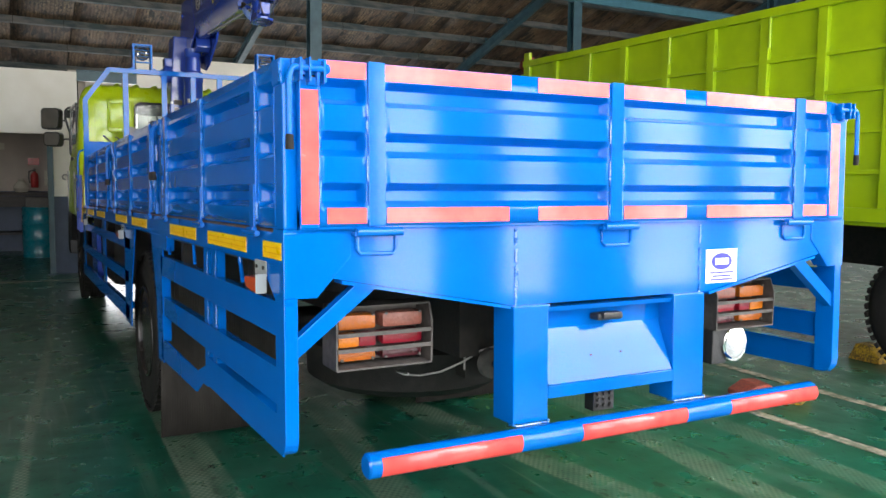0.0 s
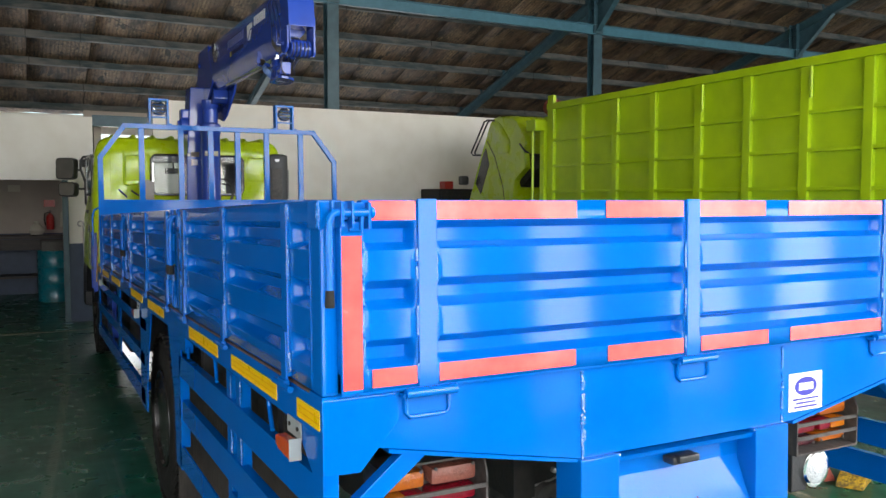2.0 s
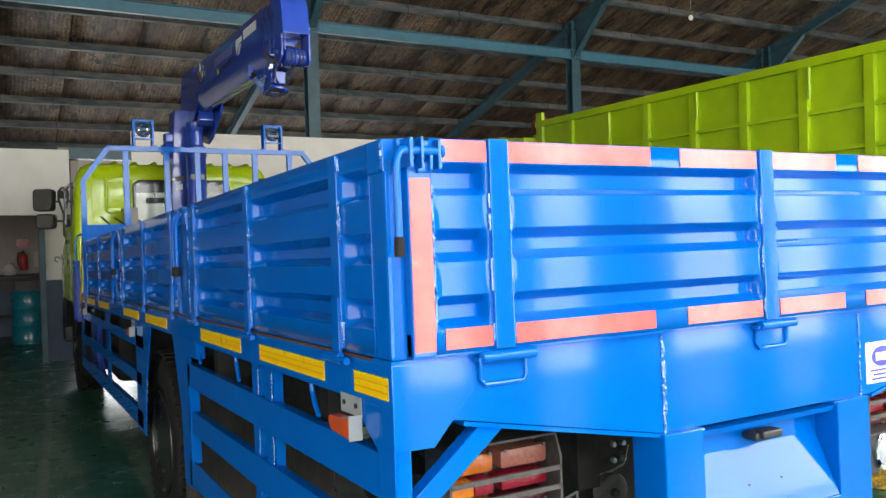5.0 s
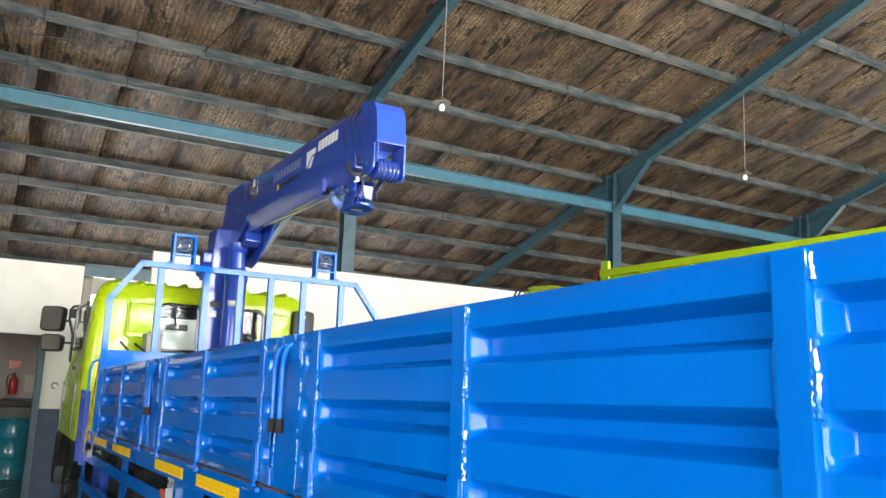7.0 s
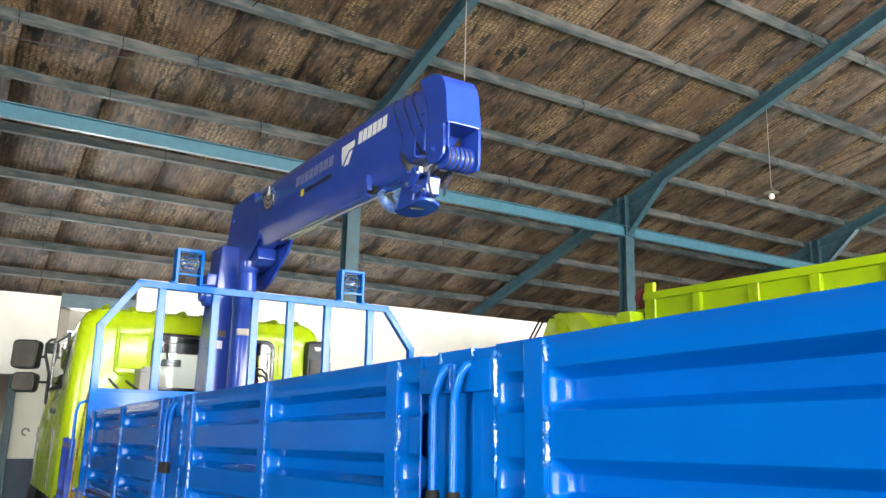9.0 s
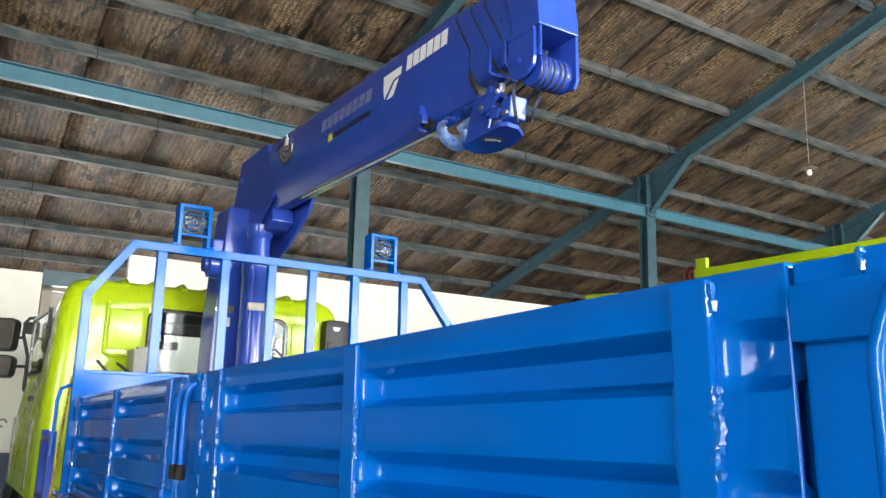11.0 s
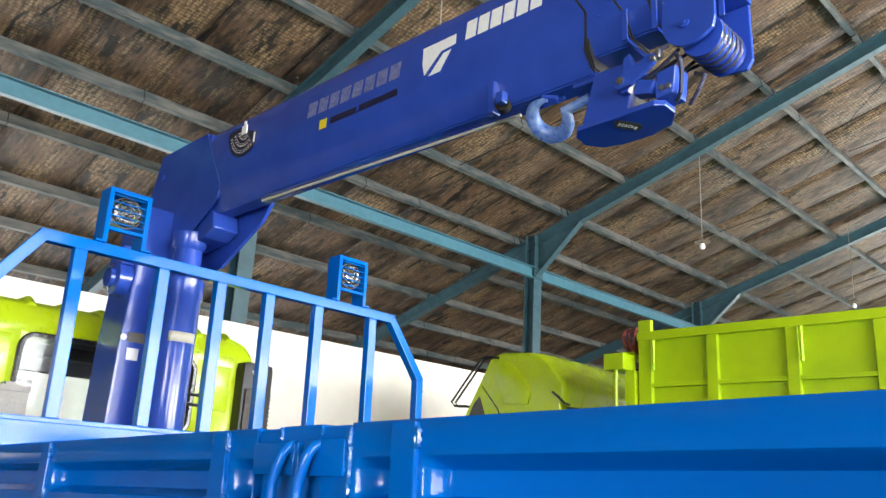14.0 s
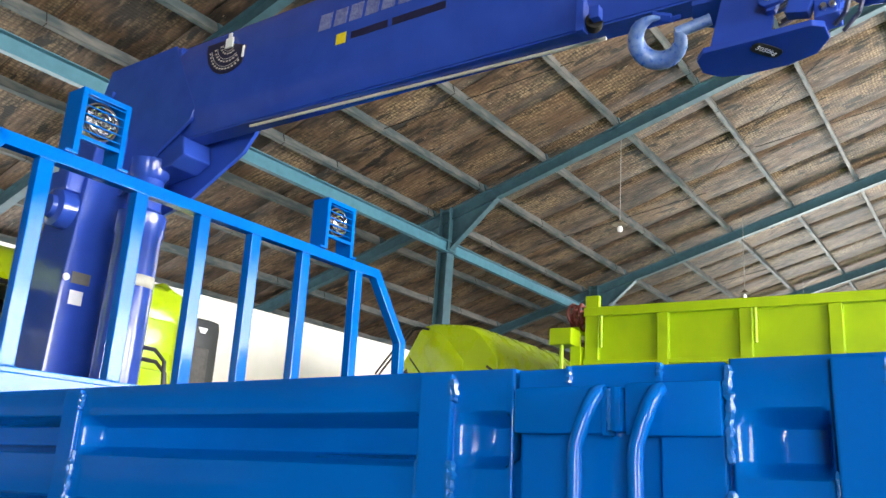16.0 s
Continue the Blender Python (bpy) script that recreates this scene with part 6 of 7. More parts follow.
    for y in (6.5, 6.4):
        part("wear_pad_bracket", boxes((1.728, 1.736, y - 0.01, y + 0.006, 2.93, 3.035), (1.736, 1.79, y - 0.01, y - 0.002, 2.925, 2.937)), CRANE, crane)
    part("boom_pipe", made(cyl, (1.808, 8.55, 2.879), (1.856, 7.0, 2.881), 0.006, 10), PAPER, boom, "pale pipe under the boom", True)
    bm = boxes((1.722, 1.762, 7.015, 7.04, 2.845, 2.965), (1.70, 1.73, 6.955, 6.985, 2.86, 2.9), bevel=0.003)
    part("hook_stay", bm, CRANE, boom)
    bm = made(cyl, (1.735, 6.985, 2.875), (1.765, 7.0, 2.875), 0.026, 16)
    part("rubber_stop", bm, RUBBER, boom, "black rubber stop", True)
    # decals as plain shapes
    dx = 1.7335

    def decal(name, polys, mat, label, dx=dx):
        for pts in polys:
            part(name, made(prism, pts, "x", dx, dx + 0.0012), mat, boom, label)
    letters = []
    for k in range(6):
        y = 7.175 - 0.0605 * k
        letters.append([(y, 3.19), (y - 0.05, 3.19), (y - 0.058, 3.262), (y - 0.008, 3.262)])
    decal("name_block", letters, WHITE, "white name on the boom as plain blocks")
    decal("emblem", [[(7.398, 3.165), (7.398, 3.235), (7.222, 3.235), (7.224, 3.195), (7.30, 3.19), (7.385, 3.115)], [(7.36, 3.105), (7.30, 3.105), (7.245, 3.18), (7.285, 3.178)]], WHITE, "white slanted emblem")
    decal("model_block", [[(y, 3.16), (y - 0.062, 3.16), (y - 0.07, 3.228), (y - 0.008, 3.228)] for y in [8.14 - 0.078 * k for k in range(8)]], STICKER_GREY, "faded grey model number as plain blocks")
    decal("dealer_bar", [[(7.965, 3.082), (7.79, 3.082), (7.79, 3.112), (7.965, 3.112)], [(7.77, 3.082), (7.535, 3.082), (7.535, 3.112), (7.77, 3.112)]], STICKER_DARK, "dark dealer name as bars")
    decal("yellow_square", [[(8.04, 3.075), (7.99, 3.075), (7.99, 3.12), (8.04, 3.12)]], STICKER_YELLOW, "small yellow square")
    # angle gauge: a dark fan with printed arcs, hung from a white pivot
    py, pz = 8.66, 3.262
    fan = [(py + 0.02, pz + 0.012), (py + 0.15, pz + 0.015)] + [(py + 0.15 * math.cos(radians(a)), pz + 0.15 * math.sin(radians(a))) for a in range(-8, -140, -12)] + [(py - 0.105, pz - 0.045), (py - 0.03, pz - 0.02)]
    gauge = part("angle_gauge", made(prism, fan, "x", 1.7315, 1.7345), STICKER_DARK, boom, "dark fan-shaped boom angle gauge")
    bm = bmesh.new()
    for r, step in ((0.058, 17), (0.094, 12), (0.128, 9)):
        for a in range(-14, -128, -step):
            y, z = py + r * math.cos(radians(a)), pz + r * math.sin(radians(a))
            w = random.uniform(0.004, 0.007)
            box(bm, 1.7305, 1.7314, y - w, y + w, z - 0.0035, z + 0.0035)
        for a in range(-12, -126, -6):
            a0, a1 = radians(a), radians(a - 6)
            q = r - 0.013
            prism(bm, [(py + q * math.cos(a0), pz + q * math.sin(a0)), (py + (q + 0.002) * math.cos(a0), pz + (q + 0.002) * math.sin(a0)), (py + (q + 0.002) * math.cos(a1), pz + (q + 0.002) * math.sin(a1)), (py + q * math.cos(a1), pz + q * math.sin(a1))], "x", 1.7305, 1.7314)
    part("badge_mark", bm, COPPER, gauge)
    bm = boxes((1.722, 1.73, py - 0.024, py + 0.022, pz - 0.035, pz + 0.012), (1.724, 1.73, py - 0.01, py + 0.01, pz + 0.012, pz + 0.036), bevel=0.003)
    part("gauge_pivot", bm, WHITE, gauge, "white gauge pivot")
    part("gauge_stop", boxes((1.726, 1.7304, py - 0.1, py - 0.088, pz - 0.1, pz - 0.048), bevel=0.002), WHITE, gauge, "white gauge stop")
    # head with rope sheaves
    head = part("boom_head", slab([(6.352, 3.02), (6.186, 3.02), (6.194, 3.1), (6.203, 3.18), (6.218, 3.235), (6.25, 3.28), (6.3, 3.308), (6.36, 3.322), (6.47, 3.33), (6.375, 3.16), (6.352, 3.06)], 1.733, 1.927, 0.005), CRANE, crane)
    cheek = [(6.364, 3.02), (6.212, 3.02), (6.21, 2.9), (6.218, 2.868), (6.25, 2.848), (6.28, 2.838), (6.31, 2.838), (6.335, 2.848), (6.355, 2.866), (6.368, 2.892), (6.374, 2.93)]
    part("cheek_plate", slab(cheek, 1.727, 1.742, 0.003), CRANE, head)
    part("cheek_plate", slab([(6.36, 3.02), (6.196, 3.09), (6.192, 2.84), (6.21, 2.812), (6.3, 2.82), (6.36, 2.88)], 1.918, 1.933, 0.003), CRANE, head)
    part("cheek_lip", boxes((1.724, 1.734, 6.212, 6.364, 3.008, 3.018), bevel=0.002), CRANE, head)
    part("rope_guard", boxes((1.742, 1.75, 6.19, 6.206, 2.9, 3.02), bevel=0.003), CRANE, head)
    bm = bmesh.new()
    prof = []
    for k in range(6):
        x0 = -0.074 + 0.025 * k
        prof += [(0.062, x0), (0.0635, x0 + 0.004), (0.056, x0 + 0.009), (0.056, x0 + 0.016), (0.0635, x0 + 0.021)]
    lathe(bm, [(0.002, -0.076)] + prof + [(0.002, 0.078)], (1.836, 6.268, 2.872), "x", 36)
    part("sheave", bm, CRANE, head, smooth=True)
    bm = made(cyl, (1.712, 6.302, 2.909), (1.948, 6.302, 2.909), 0.009, 12)
    cyl(bm, (1.72, 6.302, 2.909), (1.728, 6.302, 2.909), 0.016, 12)
    part("sheave_pin", bm, CRANE, head, smooth=True)
    bm = bmesh.new()
    for x, z in ((1.77, 2.8), (1.81, 2.82), (1.86, 2.8), (1.89, 2.83)):
        sweep(bm, ((x, 6.34, 2.86), (x - 0.01, 6.4, z + 0.015), (x, 6.5, z - 0.02)), 0.006, 6)
    sweep(bm, ((1.735, 6.36, 2.86), (1.715, 6.38, 2.84), (1.7, 6.4, 2.81)), 0.007, 6)
    sweep(bm, ((1.74, 6.34, 2.83), (1.71, 6.31, 2.79), (1.71, 6.305, 2.74), (1.73, 6.32, 2.7), (1.76, 6.35, 2.69)), 0.007, 6)
    sweep(bm, ((1.86, 6.34, 2.82), (1.82, 6.29, 2.78), (1.8, 6.3, 2.73), (1.82, 6.34, 2.7)), 0.006, 6)
    for x in (1.775, 1.8, 1.83, 1.86, 1.885):
        sweep(bm, [(x, 6.268 + 0.06 * math.cos(a), 2.872 + 0.06 * math.sin(a)) for a in (0.4, 0.0, -0.5, -1.0, -1.6, -2.2, -2.8, -3.3, -3.7)], 0.0065, 6)
    part("wire_rope", bm, ROPE, crane, "dark blue painted wire rope", True)
    # hook block, lying on its side
    plan = [(1.722, 6.664), (1.755, 6.69), (1.81, 6.692), (1.85, 6.655), (1.865, 6.59), (1.86, 6.48), (1.835, 6.405), (1.78, 6.365), (1.73, 6.368), (1.712, 6.395)]
    tip = Matrix.Translation((1.72, 0, 2.69)) @ Matrix.Rotation(radians(6), 4, "Y") @ Matrix.Translation((-1.72, 0, -2.69))
    blk = part("hook_block", made(prism, plan, "z", 2.672, 2.69, bevel=0.003), CRANE, crane, turn=tip)
    upper = [(1.73, 6.7), (1.78, 6.715), (1.83, 6.71), (1.86, 6.66), (1.87, 6.56), (1.85, 6.47), (1.735, 6.475)]
    part("block_plate", made(prism, upper, "z", 2.842, 2.858, bevel=0.003), CRANE, blk, turn=tip)
    part("block_cover", made(prism, [(6.645, 2.69), (6.49, 2.69), (6.475, 2.86), (6.612, 2.86)], "x", 1.722, 1.735, bevel=0.003), CRANE, blk, turn=tip)
    part("cover_flange", made(prism, [(6.5, 2.74), (6.478, 2.74), (6.455, 2.8), (6.478, 2.872), (6.5, 2.86)], "x", 1.702, 1.725, bevel=0.003), CRANE, blk, turn=tip)
    bm = bmesh.new()
    lathe(bm, ((0.002, 2.7), (0.06, 2.7), (0.065, 2.71), (0.05, 2.74), (0.05, 2.79), (0.065, 2.825), (0.06, 2.835), (0.002, 2.835)), (1.795, 6.57, 0), "z", 28)
    part("block_sheave", bm, CRANE_DARK, blk, smooth=True, turn=tip)
    lever = [(6.515, 2.76), (6.5, 2.748), (6.46, 2.752), (6.385, 2.795), (6.37, 2.818), (6.39, 2.83), (6.505, 2.79)]
    part("rope_wedge", made(prism, lever, "x", 1.692, 1.708, bevel=0.003), CRANE, blk)
    part("wedge_pin", made(cyl, (1.685, 6.49, 2.772), (1.715, 6.49, 2.772), 0.011, 14), ALU, blk, "bare steel pin", True)
    bm = boxes((1.69, 1.712, 6.362, 6.376, 2.805, 2.835), (1.684, 1.7, 6.375, 6.392, 2.8, 2.815), bevel=0.004)
    part("rope_clip", bm, ALU, blk, "bright wire rope clip")
    part("wedge_socket", made(prism, [(6.455, 2.72), (6.4, 2.708), (6.385, 2.745), (6.44, 2.765)], "x", 1.7, 1.74, bevel=0.004), CRANE, blk)
    part("end_box", made(prism, [(6.39, 2.69), (6.335, 2.695), (6.325, 2.78), (6.385, 2.77)], "x", 1.71, 1.79, bevel=0.005), CRANE, blk)
    bm = bmesh.new()
    for y in (6.365, 6.345):
        cyl(bm, (1.7, y, 2.715), (1.712, y, 2.715), 0.008, 8)
    part("frame_bolt", bm, ALU, blk)
    oval = [(1.77 + 0.021 * math.copysign(abs(math.sin(a * math.pi / 8)) ** 0.6, math.sin(a * math.pi / 8)), 6.515 + 0.042 * math.copysign(abs(math.cos(a * math.pi / 8)) ** 0.6, math.cos(a * math.pi / 8))) for a in range(16)]
    skew = tip @ Matrix.Translation((1.77, 6.515, 0)) @ Matrix.Rotation(radians(50), 4, "Z") @ Matrix.Translation((-1.77, -6.515, 0))
    part("load_plate", made(prism, oval, "z", 2.6695, 2.6718), BLACK, blk, "black load plate", turn=skew)
    turn = skew @ Matrix.Translation((1.77, 6.515, 2.669)) @ Matrix(((0, -1, 0, 0), (-1, 0, 0, 0), (0, 0, -1, 0), (0, 0, 0, 1)))
    text_mesh("5050kg", 0.021, turn, "load_figure", WHITE, blk, "5050kg in white", 0.0005)
    c, r = Vector((1.775, 6.803, 2.757)), 0.063
    bm = bmesh.new()
    pts, rad = [], []
    for k in range(23):
        a = radians(-10 + 300 * k / 22)
        pts.append((c.x, c.y - r * math.cos(a), c.z - r * math.sin(a)))
        rad.append(0.015 + 0.013 * math.sin(math.pi * min(1, k / 20)) if k < 19 else 0.018 - 0.0032 * (k - 18))
    sweep(bm, pts, 0.02, 12, radii=rad)
    cyl(bm, (c.x, 6.75, 2.762), (c.x + 0.035, 6.66, 2.765), 0.017, 12)
    lie = Matrix.Translation((1.765, 6.7, 2.778)) @ Matrix.Rotation(radians(-50), 4, "Y") @ Matrix.Translation((-1.775, -6.7, -2.76))
    hk = part("hook", bm, HOOK_PAINT, crane, "worn blue forged hook", True, turn=lie)
    bm = made(prism, [(6.755, 2.812), (6.80, 2.832), (6.805, 2.817), (6.75, 2.792)], "x", 1.78, 1.8)
    box(bm, 1.782, 1.798, 6.73, 6.81, 2.797, 2.804)
    part("hook_latch", bm, CRANE, hk, turn=lie)


loader_crane()
# service ladder step and hose beside the headboard
bm = boxes((0.60, 0.635, 8.85, 8.89, 0.9, 1.46), (0.60, 0.635, 9.15, 9.19, 0.9, 1.46), (0.60, 0.635, 8.89, 9.15, 1.1, 1.13), (0.60, 0.635, 8.89, 9.15, 1.4, 1.43))
part("ladder", bm, CRANE, truck, "blue steps behind the headboard")
part("yellow_rod", made(cyl, (0.62, 8.8, 1.0), (0.66, 8.75, 1.75), 0.006, 8), CHOCK, truck, "thin yellow pole", True)
part("grab_handle", made(sweep, ((0.64, 8.62, 1.7), (0.6, 8.62, 1.68), (0.585, 8.62, 1.62), (0.585, 8.62, 1.35)), 0.009, 10), BLUE, truck, smooth=True)


# ---- the lime tipper beside it ----
tipper = thing("dump_truck", (7.1, 6.5, 0), "lime green tipper truck with its cab tilted forward", "truck")


def dump_truck():
    x, y0, y1, zb, zt = 5.9, 2.3, 8.96, 1.17, 2.97
    body = part("dump_body", boxes((x, x + 0.012, y0, y1, zb, zt)), DUMP, tipper, "lime green ribbed steel tipper body")
    part("far_side", boxes((8.3, 8.312, y0, y1, zb, zt)), DUMP, body)
    part("body_floor", boxes((x, 8.312, y0, y1, zb - 0.03, zb - 0.004)), DUMP, body)
    part("front_bulkhead", boxes((x, 8.312, y1 - 0.02, y1, zb, zt)), DUMP, body)
    part("tail_door", boxes((x, 8.312, y0, y0 + 0.02, zb, zt)), DUMP, body)
    part("top_rail", boxes((x - 0.055, x + 0.03, y0, y1, zt - 0.075, zt), bevel=0.006), DUMP, body)
    part("top_rail", boxes((8.29, 8.37, y0, y1, zt - 0.075, zt), bevel=0.006), DUMP, body)
    part("bottom_rail", boxes((x - 0.05, x + 0.02, y0, y1, zb, zb + 0.11), bevel=0.006), DUMP, body)
    posts = [8.89, 8.29, 7.66, 7.05, 6.41, 5.81, 5.2, 4.62, 4.02, 3.42, 2.82]
    for k, y in enumerate(posts):
        w = 0.045 if k else 0.06
        part("side_post", boxes((x - 0.045, x, y - w, y + w, zb + 0.11, zt - 0.075 if k else zt + 0.1), bevel=0.006), DUMP, body)
        if k % 2 == 0:
            yy = y - 0.075 if k else y - 0.09
            part("stake_rod", made(cyl, (x - 0.06, yy, zt - 0.08), (x - 0.06, yy, zt - 0.34), 0.014, 10), DUMP, body, smooth=True)
    for z in (1.56, 1.88, 2.2, 2.515):
        part("side_rib", boxes((x - 0.042, x, y0, y1, z - 0.016, z + 0.016), bevel=0.003), DUMP, body)
    part("frame_rail", boxes((6.7, 6.8, 2.3, 11.9, 0.75, 1.05), (7.45, 7.55, 2.3, 11.9, 0.75, 1.05)), CHASSIS, tipper)
    part("subframe", boxes((6.65, 7.6, 2.4, 8.9, 1.05, 1.15)), CHASSIS, tipper)
    for y in (3.72, 2.5, 11.0):
        for xo in (6.0, 7.95):
            bm = bmesh.new()
            lathe(bm, ((0.27, -0.12), (0.31, -0.128), (0.36, -0.13), (0.43, -0.126), (0.475, -0.108), (0.492, -0.085), (0.496, 0.0), (0.492, 0.085), (0.43, 0.126), (0.27, 0.12)), (xo + 0.13, y, 0.5), "x", 48)
            ty = part("wheel", bm, RUBBER, tipper, "dusty black truck tyre", True)
            bm = bmesh.new()
            for i in range(48):
                for s in (-1, 1):
                    m = Matrix.Translation((xo + 0.13 + s * 0.085, y, 0.5)) @ Matrix.Rotation(2 * math.pi * i / 48, 4, "X") @ Matrix.Translation((0, 0, 0.495)) @ Matrix.Rotation(0.25 * s, 4, "Z")
                    for v in box(bm, -0.04, 0.04, -0.02, 0.02, -0.02, 0.008):
                        v.co = m @ v.co
            part("tread", bm, RUBBER, ty)
            bm = bmesh.new()
            lathe(bm, ((0.278, -0.12), (0.262, -0.1), (0.25, -0.02), (0.2, 0.0), (0.12, -0.03), (0.1, -0.08), (0.002, -0.085)), (xo + 0.13, y, 0.5), "x", 36)
            part("rim", bm, GREY_STEEL, ty, smooth=True)
    # box and pipe at the front corner of the body
    part("oil_box", boxes((5.7, 5.9, 9.0, 9.2, 2.64, 2.78), bevel=0.012), DUMP, tipper)
    part("oil_pipe", made(cyl, (5.74, 9.1, 1.2), (5.74, 9.1, 2.64), 0.018, 10), DUMP, tipper, smooth=True)
    part("pipe_stand", boxes((5.82, 5.9, 8.97, 9.06, 1.17, 2.64)), DUMP, tipper)
    bm = bmesh.new()
    coil = []
    for k in range(140):
        a = 2 * math.pi * k / 20
        rr = 0.1 + 0.025 * math.sin(k * 0.37) + 0.015 * math.sin(k * 0.11)
        coil.append((6.05 + rr * math.cos(a), 9.1 + 0.05 * math.sin(k * 0.23), 2.93 + rr * 0.9 * math.sin(a)))
    sweep(bm, coil, 0.012, 6)
    part("hose_coil", bm, HOSE, tipper, "coiled red hose", True)
    part("coil_hanger", boxes((5.95, 6.3, 9.05, 9.15, 2.77, 2.83)), DUMP, tipper)
    # cab tilted forward on its hinge: a rounded side profile drawn out across
    prof = [(11.23, 2.43), (10.93, 2.94), (10.86, 2.985), (10.77, 3.0), (10.39, 2.97), (10.26, 2.94), (10.17, 2.88), (9.97, 2.66), (9.96, 2.56), (10.0, 2.45), (9.96, 2.22), (10.23, 2.05), (10.3, 1.7), (10.7, 1.2), (11.3, 1.0), (11.8, 1.4), (11.47, 1.98)]
    cy, cz = 10.7, 2.15
    bm = bmesh.new()
    rings = []
    for x0, k in ((6.2, 0.955), (6.215, 0.975), (6.25, 0.992), (6.31, 1.0), (7.99, 1.0), (8.05, 0.992), (8.085, 0.975), (8.1, 0.955)):
        rings.append([bm.verts.new((x0, cy + (y - cy) * k, cz + (z - cz) * k)) for y, z in prof])
    n = len(prof)
    for a, b in zip(rings, rings[1:]):
        for k in range(n):
            bm.faces.new((a[k], a[(k + 1) % n], b[(k + 1) % n], b[k]))
    bm.faces.new(rings[0][::-1]), bm.faces.new(rings[-1])
    bmesh.ops.recalc_face_normals(bm, faces=bm.faces[:])
    tc = part("tilted_cab", bm, LIME, tipper, "lime green cab tilted forward on its hinge", True)
    panel = [(10.72, 2.92), (10.85, 2.755), (10.7, 2.455), (10.4, 2.44), (10.37, 2.6), (10.58, 2.83)]
    part("pressed_panel", made(prism, panel, "x", 6.188, 6.21, bevel=0.011), LIME, tc, smooth=True)
    part("side_window", made(prism, [(11.05, 2.545), (11.13, 2.47), (11.36, 2.02), (11.2, 1.85), (10.95, 2.3)], "x", 6.194, 6.21, bevel=0.004), BLACK_GLOSS, tc, "dark side window")
    bm = bmesh.new()
    sweep(bm, ((6.2, 11.02, 2.65), (6.199, 10.8, 2.41), (6.199, 10.57, 1.98), (6.199, 10.5, 1.7)), 0.007, 6)
    part("door_gap", bm, BLACK_GLOSS, tc)
    bm = bmesh.new()
    sweep(bm, ((6.19, 10.1, 2.55), (6.17, 10.03, 2.51), (6.18, 9.95, 2.44), (6.2, 9.9, 2.42)), 0.012, 8)
    part("latch_rod", bm, BLACK, tc, smooth=True)
    part("cab_underside", made(prism, [(10.02, 2.42), (9.85, 2.4), (9.8, 2.2), (10.2, 1.95), (10.26, 2.03), (9.99, 2.22)], "x", 6.28, 8.0), CHASSIS, tc, "dark underside of the cab")
    bm = bmesh.new()
    for x0 in (6.2, 6.26):
        sweep(bm, ((x0, 10.8, 2.93), (x0 - 0.05, 10.92, 2.95), (x0 - 0.06, 11.0, 2.93), (x0 - 0.06, 11.4, 2.49), (x0 - 0.05, 11.36, 2.45), (x0, 11.23, 2.45)), 0.012, 8)
    part("mirror_bar", bm, BLACK, tc, "black mirror bars", True)
    part("mirror", boxes((6.02, 6.16, 11.5, 11.6, 2.0, 2.14), bevel=0.03), BLACK, tc, smooth=True)
    part("engine", boxes((6.6, 7.7, 9.6, 11.0, 0.9, 1.6), bevel=0.05), CHASSIS, tipper, "dark engine under the tilted cab")


dump_truck()


# ---- things along the walls ----
def drum(x, y):
    r = 0.285
    bm = bmesh.new()
    prof = [(0.002, 0.006), (r - 0.015, 0.006), (r - 0.01, 0.0), (r + 0.004, 0.0), (r + 0.004, 0.014), (r, 0.02)]
    for zc in (0.3, 0.585):
        prof += [(r, zc - 0.02), (r + 0.012, zc), (r, zc + 0.02)]
    prof += [(r, 0.855), (r + 0.004, 0.862), (r + 0.004, 0.878), (r - 0.01, 0.878), (r - 0.016, 0.866), (0.002, 0.866)]
    lathe(bm, prof, (x, y, 0), "z", 40)
    d = solo("oil_drum", bm, DRUM, "turquoise steel oil drum standing in the dark bay", "drum", smooth=True)
    c = solo("carton", boxes((x - 0.22, x + 0.24, y - 0.17, y + 0.14, 0.88, 1.04), bevel=0.008), CARD, "grey open carton lying on the oil drum", "box")
    return d, c


drum(0.47, 16.1)
bench = thing("workbench", (-1.2, 16.95, 0), "dark wooden workbench along the bay's rear wall", "workbench")
part("worktop", boxes((-4.2, 0.93, 16.6, 17.3, 1.06, 1.11), bevel=0.006), WOOD, bench)
for bx in (-4.1, -1.6, 0.8):
    for by in (16.66, 17.2):
        part("leg", boxes((bx, bx + 0.08, by, by + 0.08, 0, 1.06)), WOOD, bench)
part("shelf", boxes((-4.1, 0.88, 16.7, 17.25, 0.35, 0.39)), WOOD, bench)
part("apron", boxes((-4.15, 0.9, 16.63, 16.66, 0.86, 1.05)), WOOD, bench)


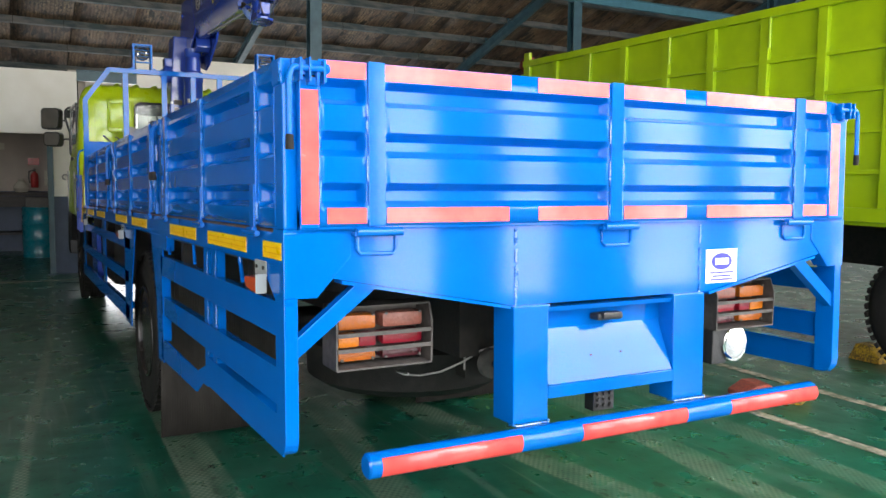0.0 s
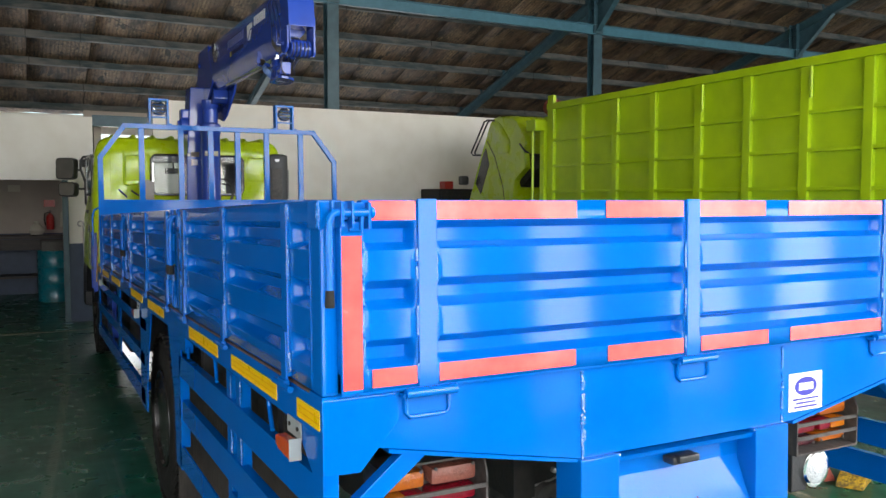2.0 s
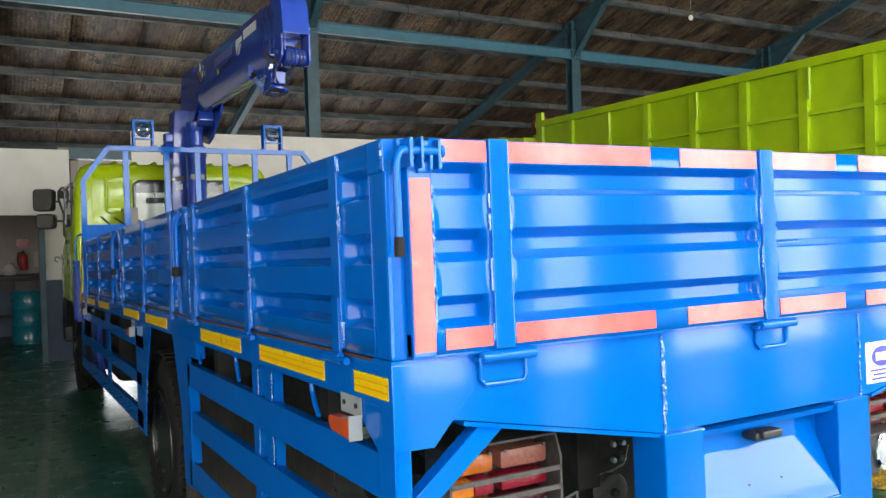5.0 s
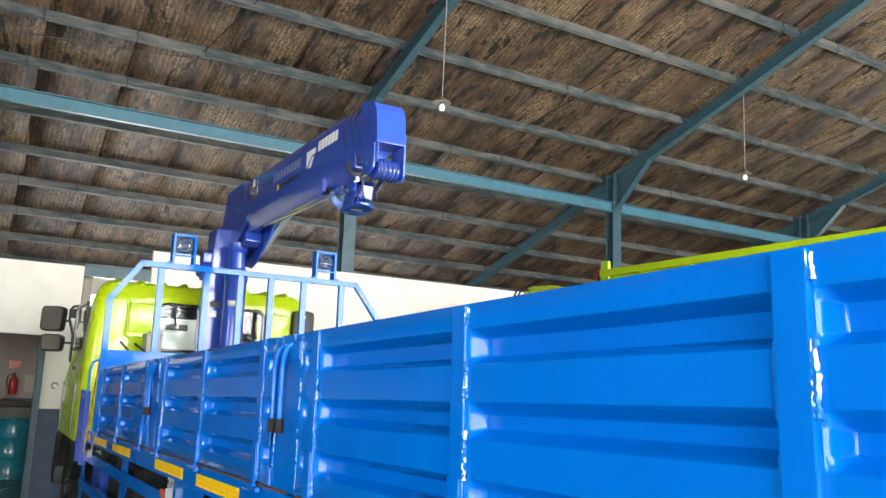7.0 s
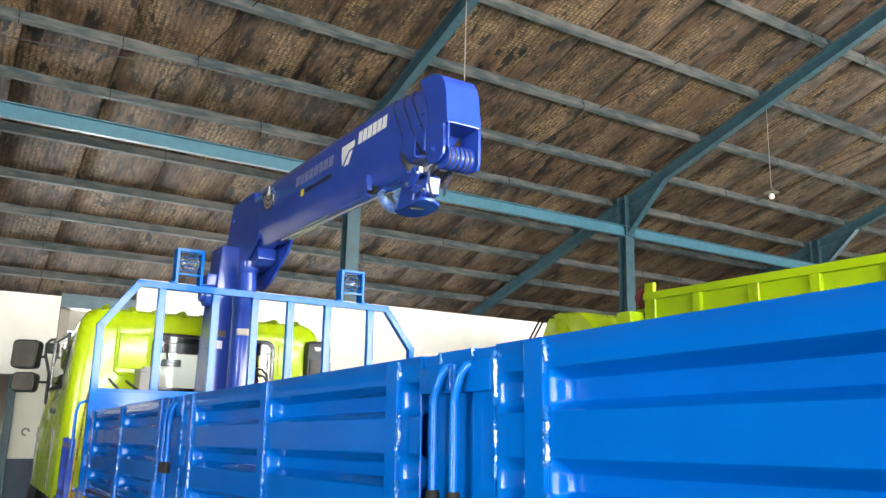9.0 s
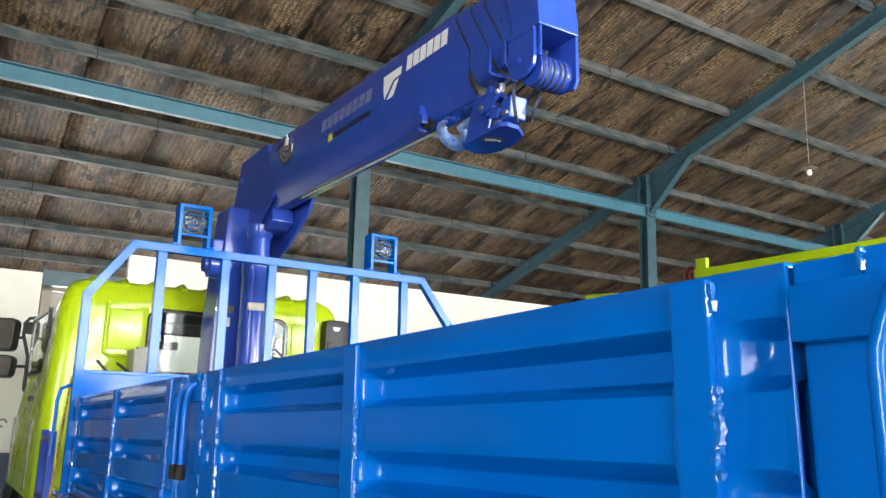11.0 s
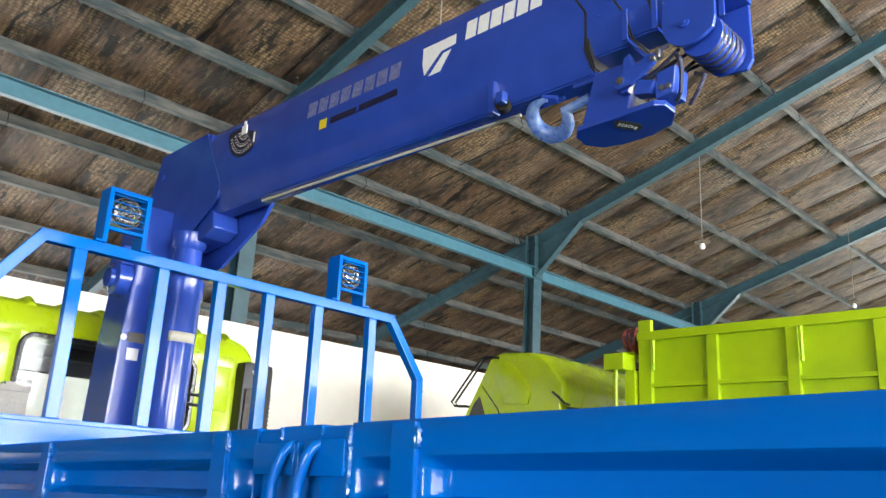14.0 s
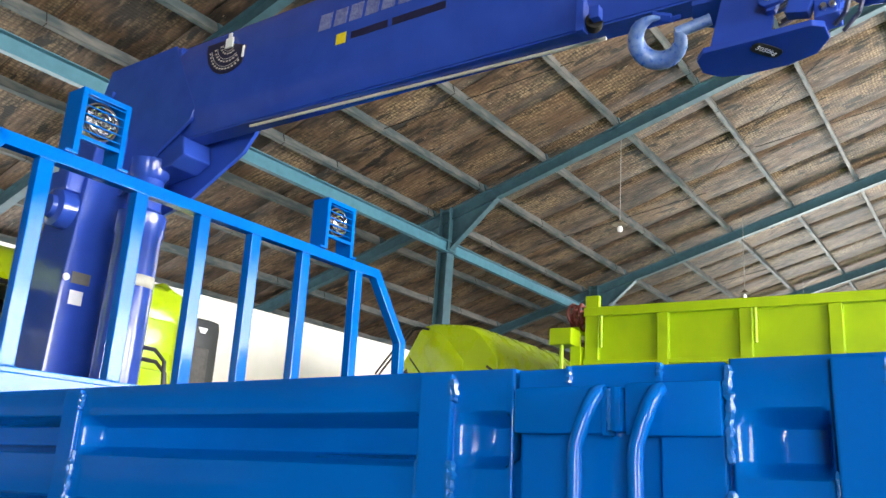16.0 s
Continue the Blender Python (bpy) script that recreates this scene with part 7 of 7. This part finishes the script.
def extinguisher(x, y, z):
    e = thing("fire_extinguisher", (x, y, z), "red fire extinguisher hanging on the wall", "extinguisher")
    bm = bmesh.new()
    lathe(bm, ((0.002, 0.0), (0.06, 0.0), (0.068, 0.012), (0.068, 0.22), (0.055, 0.26), (0.025, 0.285), (0.022, 0.31), (0.002, 0.31)), (x, y, z), "z", 20)
    part("cylinder", bm, RED, e, smooth=True)
    part("valve", boxes((x - 0.02, x + 0.02, y - 0.06, y + 0.02, z + 0.3, z + 0.34), (x - 0.012, x + 0.012, y - 0.1, y, z + 0.345, z + 0.36), bevel=0.004), BLACK, e)
    part("hose", made(sweep, ((x - 0.02, y - 0.03, z + 0.32), (x - 0.09, y - 0.03, z + 0.3), (x - 0.1, y - 0.03, z + 0.18), (x - 0.08, y - 0.04, z + 0.08)), 0.011, 8), BLACK, e, smooth=True)
    part("hanger", boxes((x - 0.03, x + 0.03, y + 0.05, y + 0.09, z + 0.18, z + 0.22)), CHASSIS, e)


extinguisher(0.43, 17.25, 1.2)
solo("notice", boxes((0.33, 0.52, 17.336, 17.346, 1.62, 1.75)), RED, "red extinguisher notice on the wall", "notice")
solo("notice", boxes((0.6, 0.84, 17.334, 17.346, 1.24, 1.52)), PAPER, "framed pale paper notice on the wall", "notice")
solo("plastic_bag", made(lambda b: lathe(b, ((0.002, 0.0), (0.1, 0.01), (0.13, 0.08), (0.1, 0.16), (0.04, 0.21), (0.05, 0.25), (0.002, 0.24)), (0.2, 17.05, 1.11), "z", 14)), PAPER, "crumpled pale plastic bag on the workbench", "bag", smooth=True)
solo("notice", boxes((-0.25, -0.05, 17.336, 17.346, 1.9, 2.02)), PAPER, "small pale notice on the bay wall", "notice")
solo("cable_hook", made(lambda b: sweep(b, [(0.73 + 0.035 * math.cos(a * math.pi / 9), 13.235, 1.42 + 0.035 * math.sin(a * math.pi / 9)) for a in range(15)], 0.01, 8)), CABLE, "small grey cable hook on the pillar", "hook", smooth=True)
cab2 = thing("tool_cabinet", (6.9, 12.8, 0), "dark steel tool cabinet against the cream wall", "cabinet")
part("body", boxes((6.15, 7.5, 12.5, 13.2, 0.02, 1.95), bevel=0.01), CHASSIS, cab2)
part("door", boxes((6.18, 6.81, 12.485, 12.5, 0.1, 1.9), bevel=0.004), CHASSIS, cab2)
part("door", boxes((6.84, 7.47, 12.485, 12.5, 0.1, 1.9), bevel=0.004), CHASSIS, cab2)
solo("parts_box", boxes((6.36, 6.52, 12.7, 12.9, 1.95, 2.08), bevel=0.004), RED, "small red box on the tool cabinet", "box")
solo("notice", boxes((3.05, 3.2, 13.236, 13.2465, 1.78, 1.9)), RED, "small red notice on the cream wall", "notice")


def chock(x, y, turn, m, label, size):
    bm = bmesh.new()
    a, b, c = size
    prism(bm, [(-a, 0), (a, 0), (a * 0.55, c), (-a * 0.2, c), (-a, c * 0.4)], "y", -b, b, bevel=0.012)
    for v in bm.verts:
        v.co += Vector(noise.noise_vector(v.co * 14)) * 0.006
    low = min(v.co.z for v in bm.verts)
    solo("wheel_chock", bm, m, label, "wheel chock", "wheel chocks", turn=Matrix.Translation((x, y, -low)) @ Matrix.Rotation(radians(turn), 4, "Z"))


chock(4.66, 3.78, 25, CHOCK, "worn yellow wheel chock lying on the floor", (0.15, 0.08, 0.1))
chock(6.28, 4.33, 90, CHOCK, "worn yellow wheel chock against the tipper's tyre", (0.14, 0.09, 0.14))
chock(4.48, 3.98, -15, BRICK, "chipped red block lying beside a yellow chock", (0.13, 0.1, 0.1))
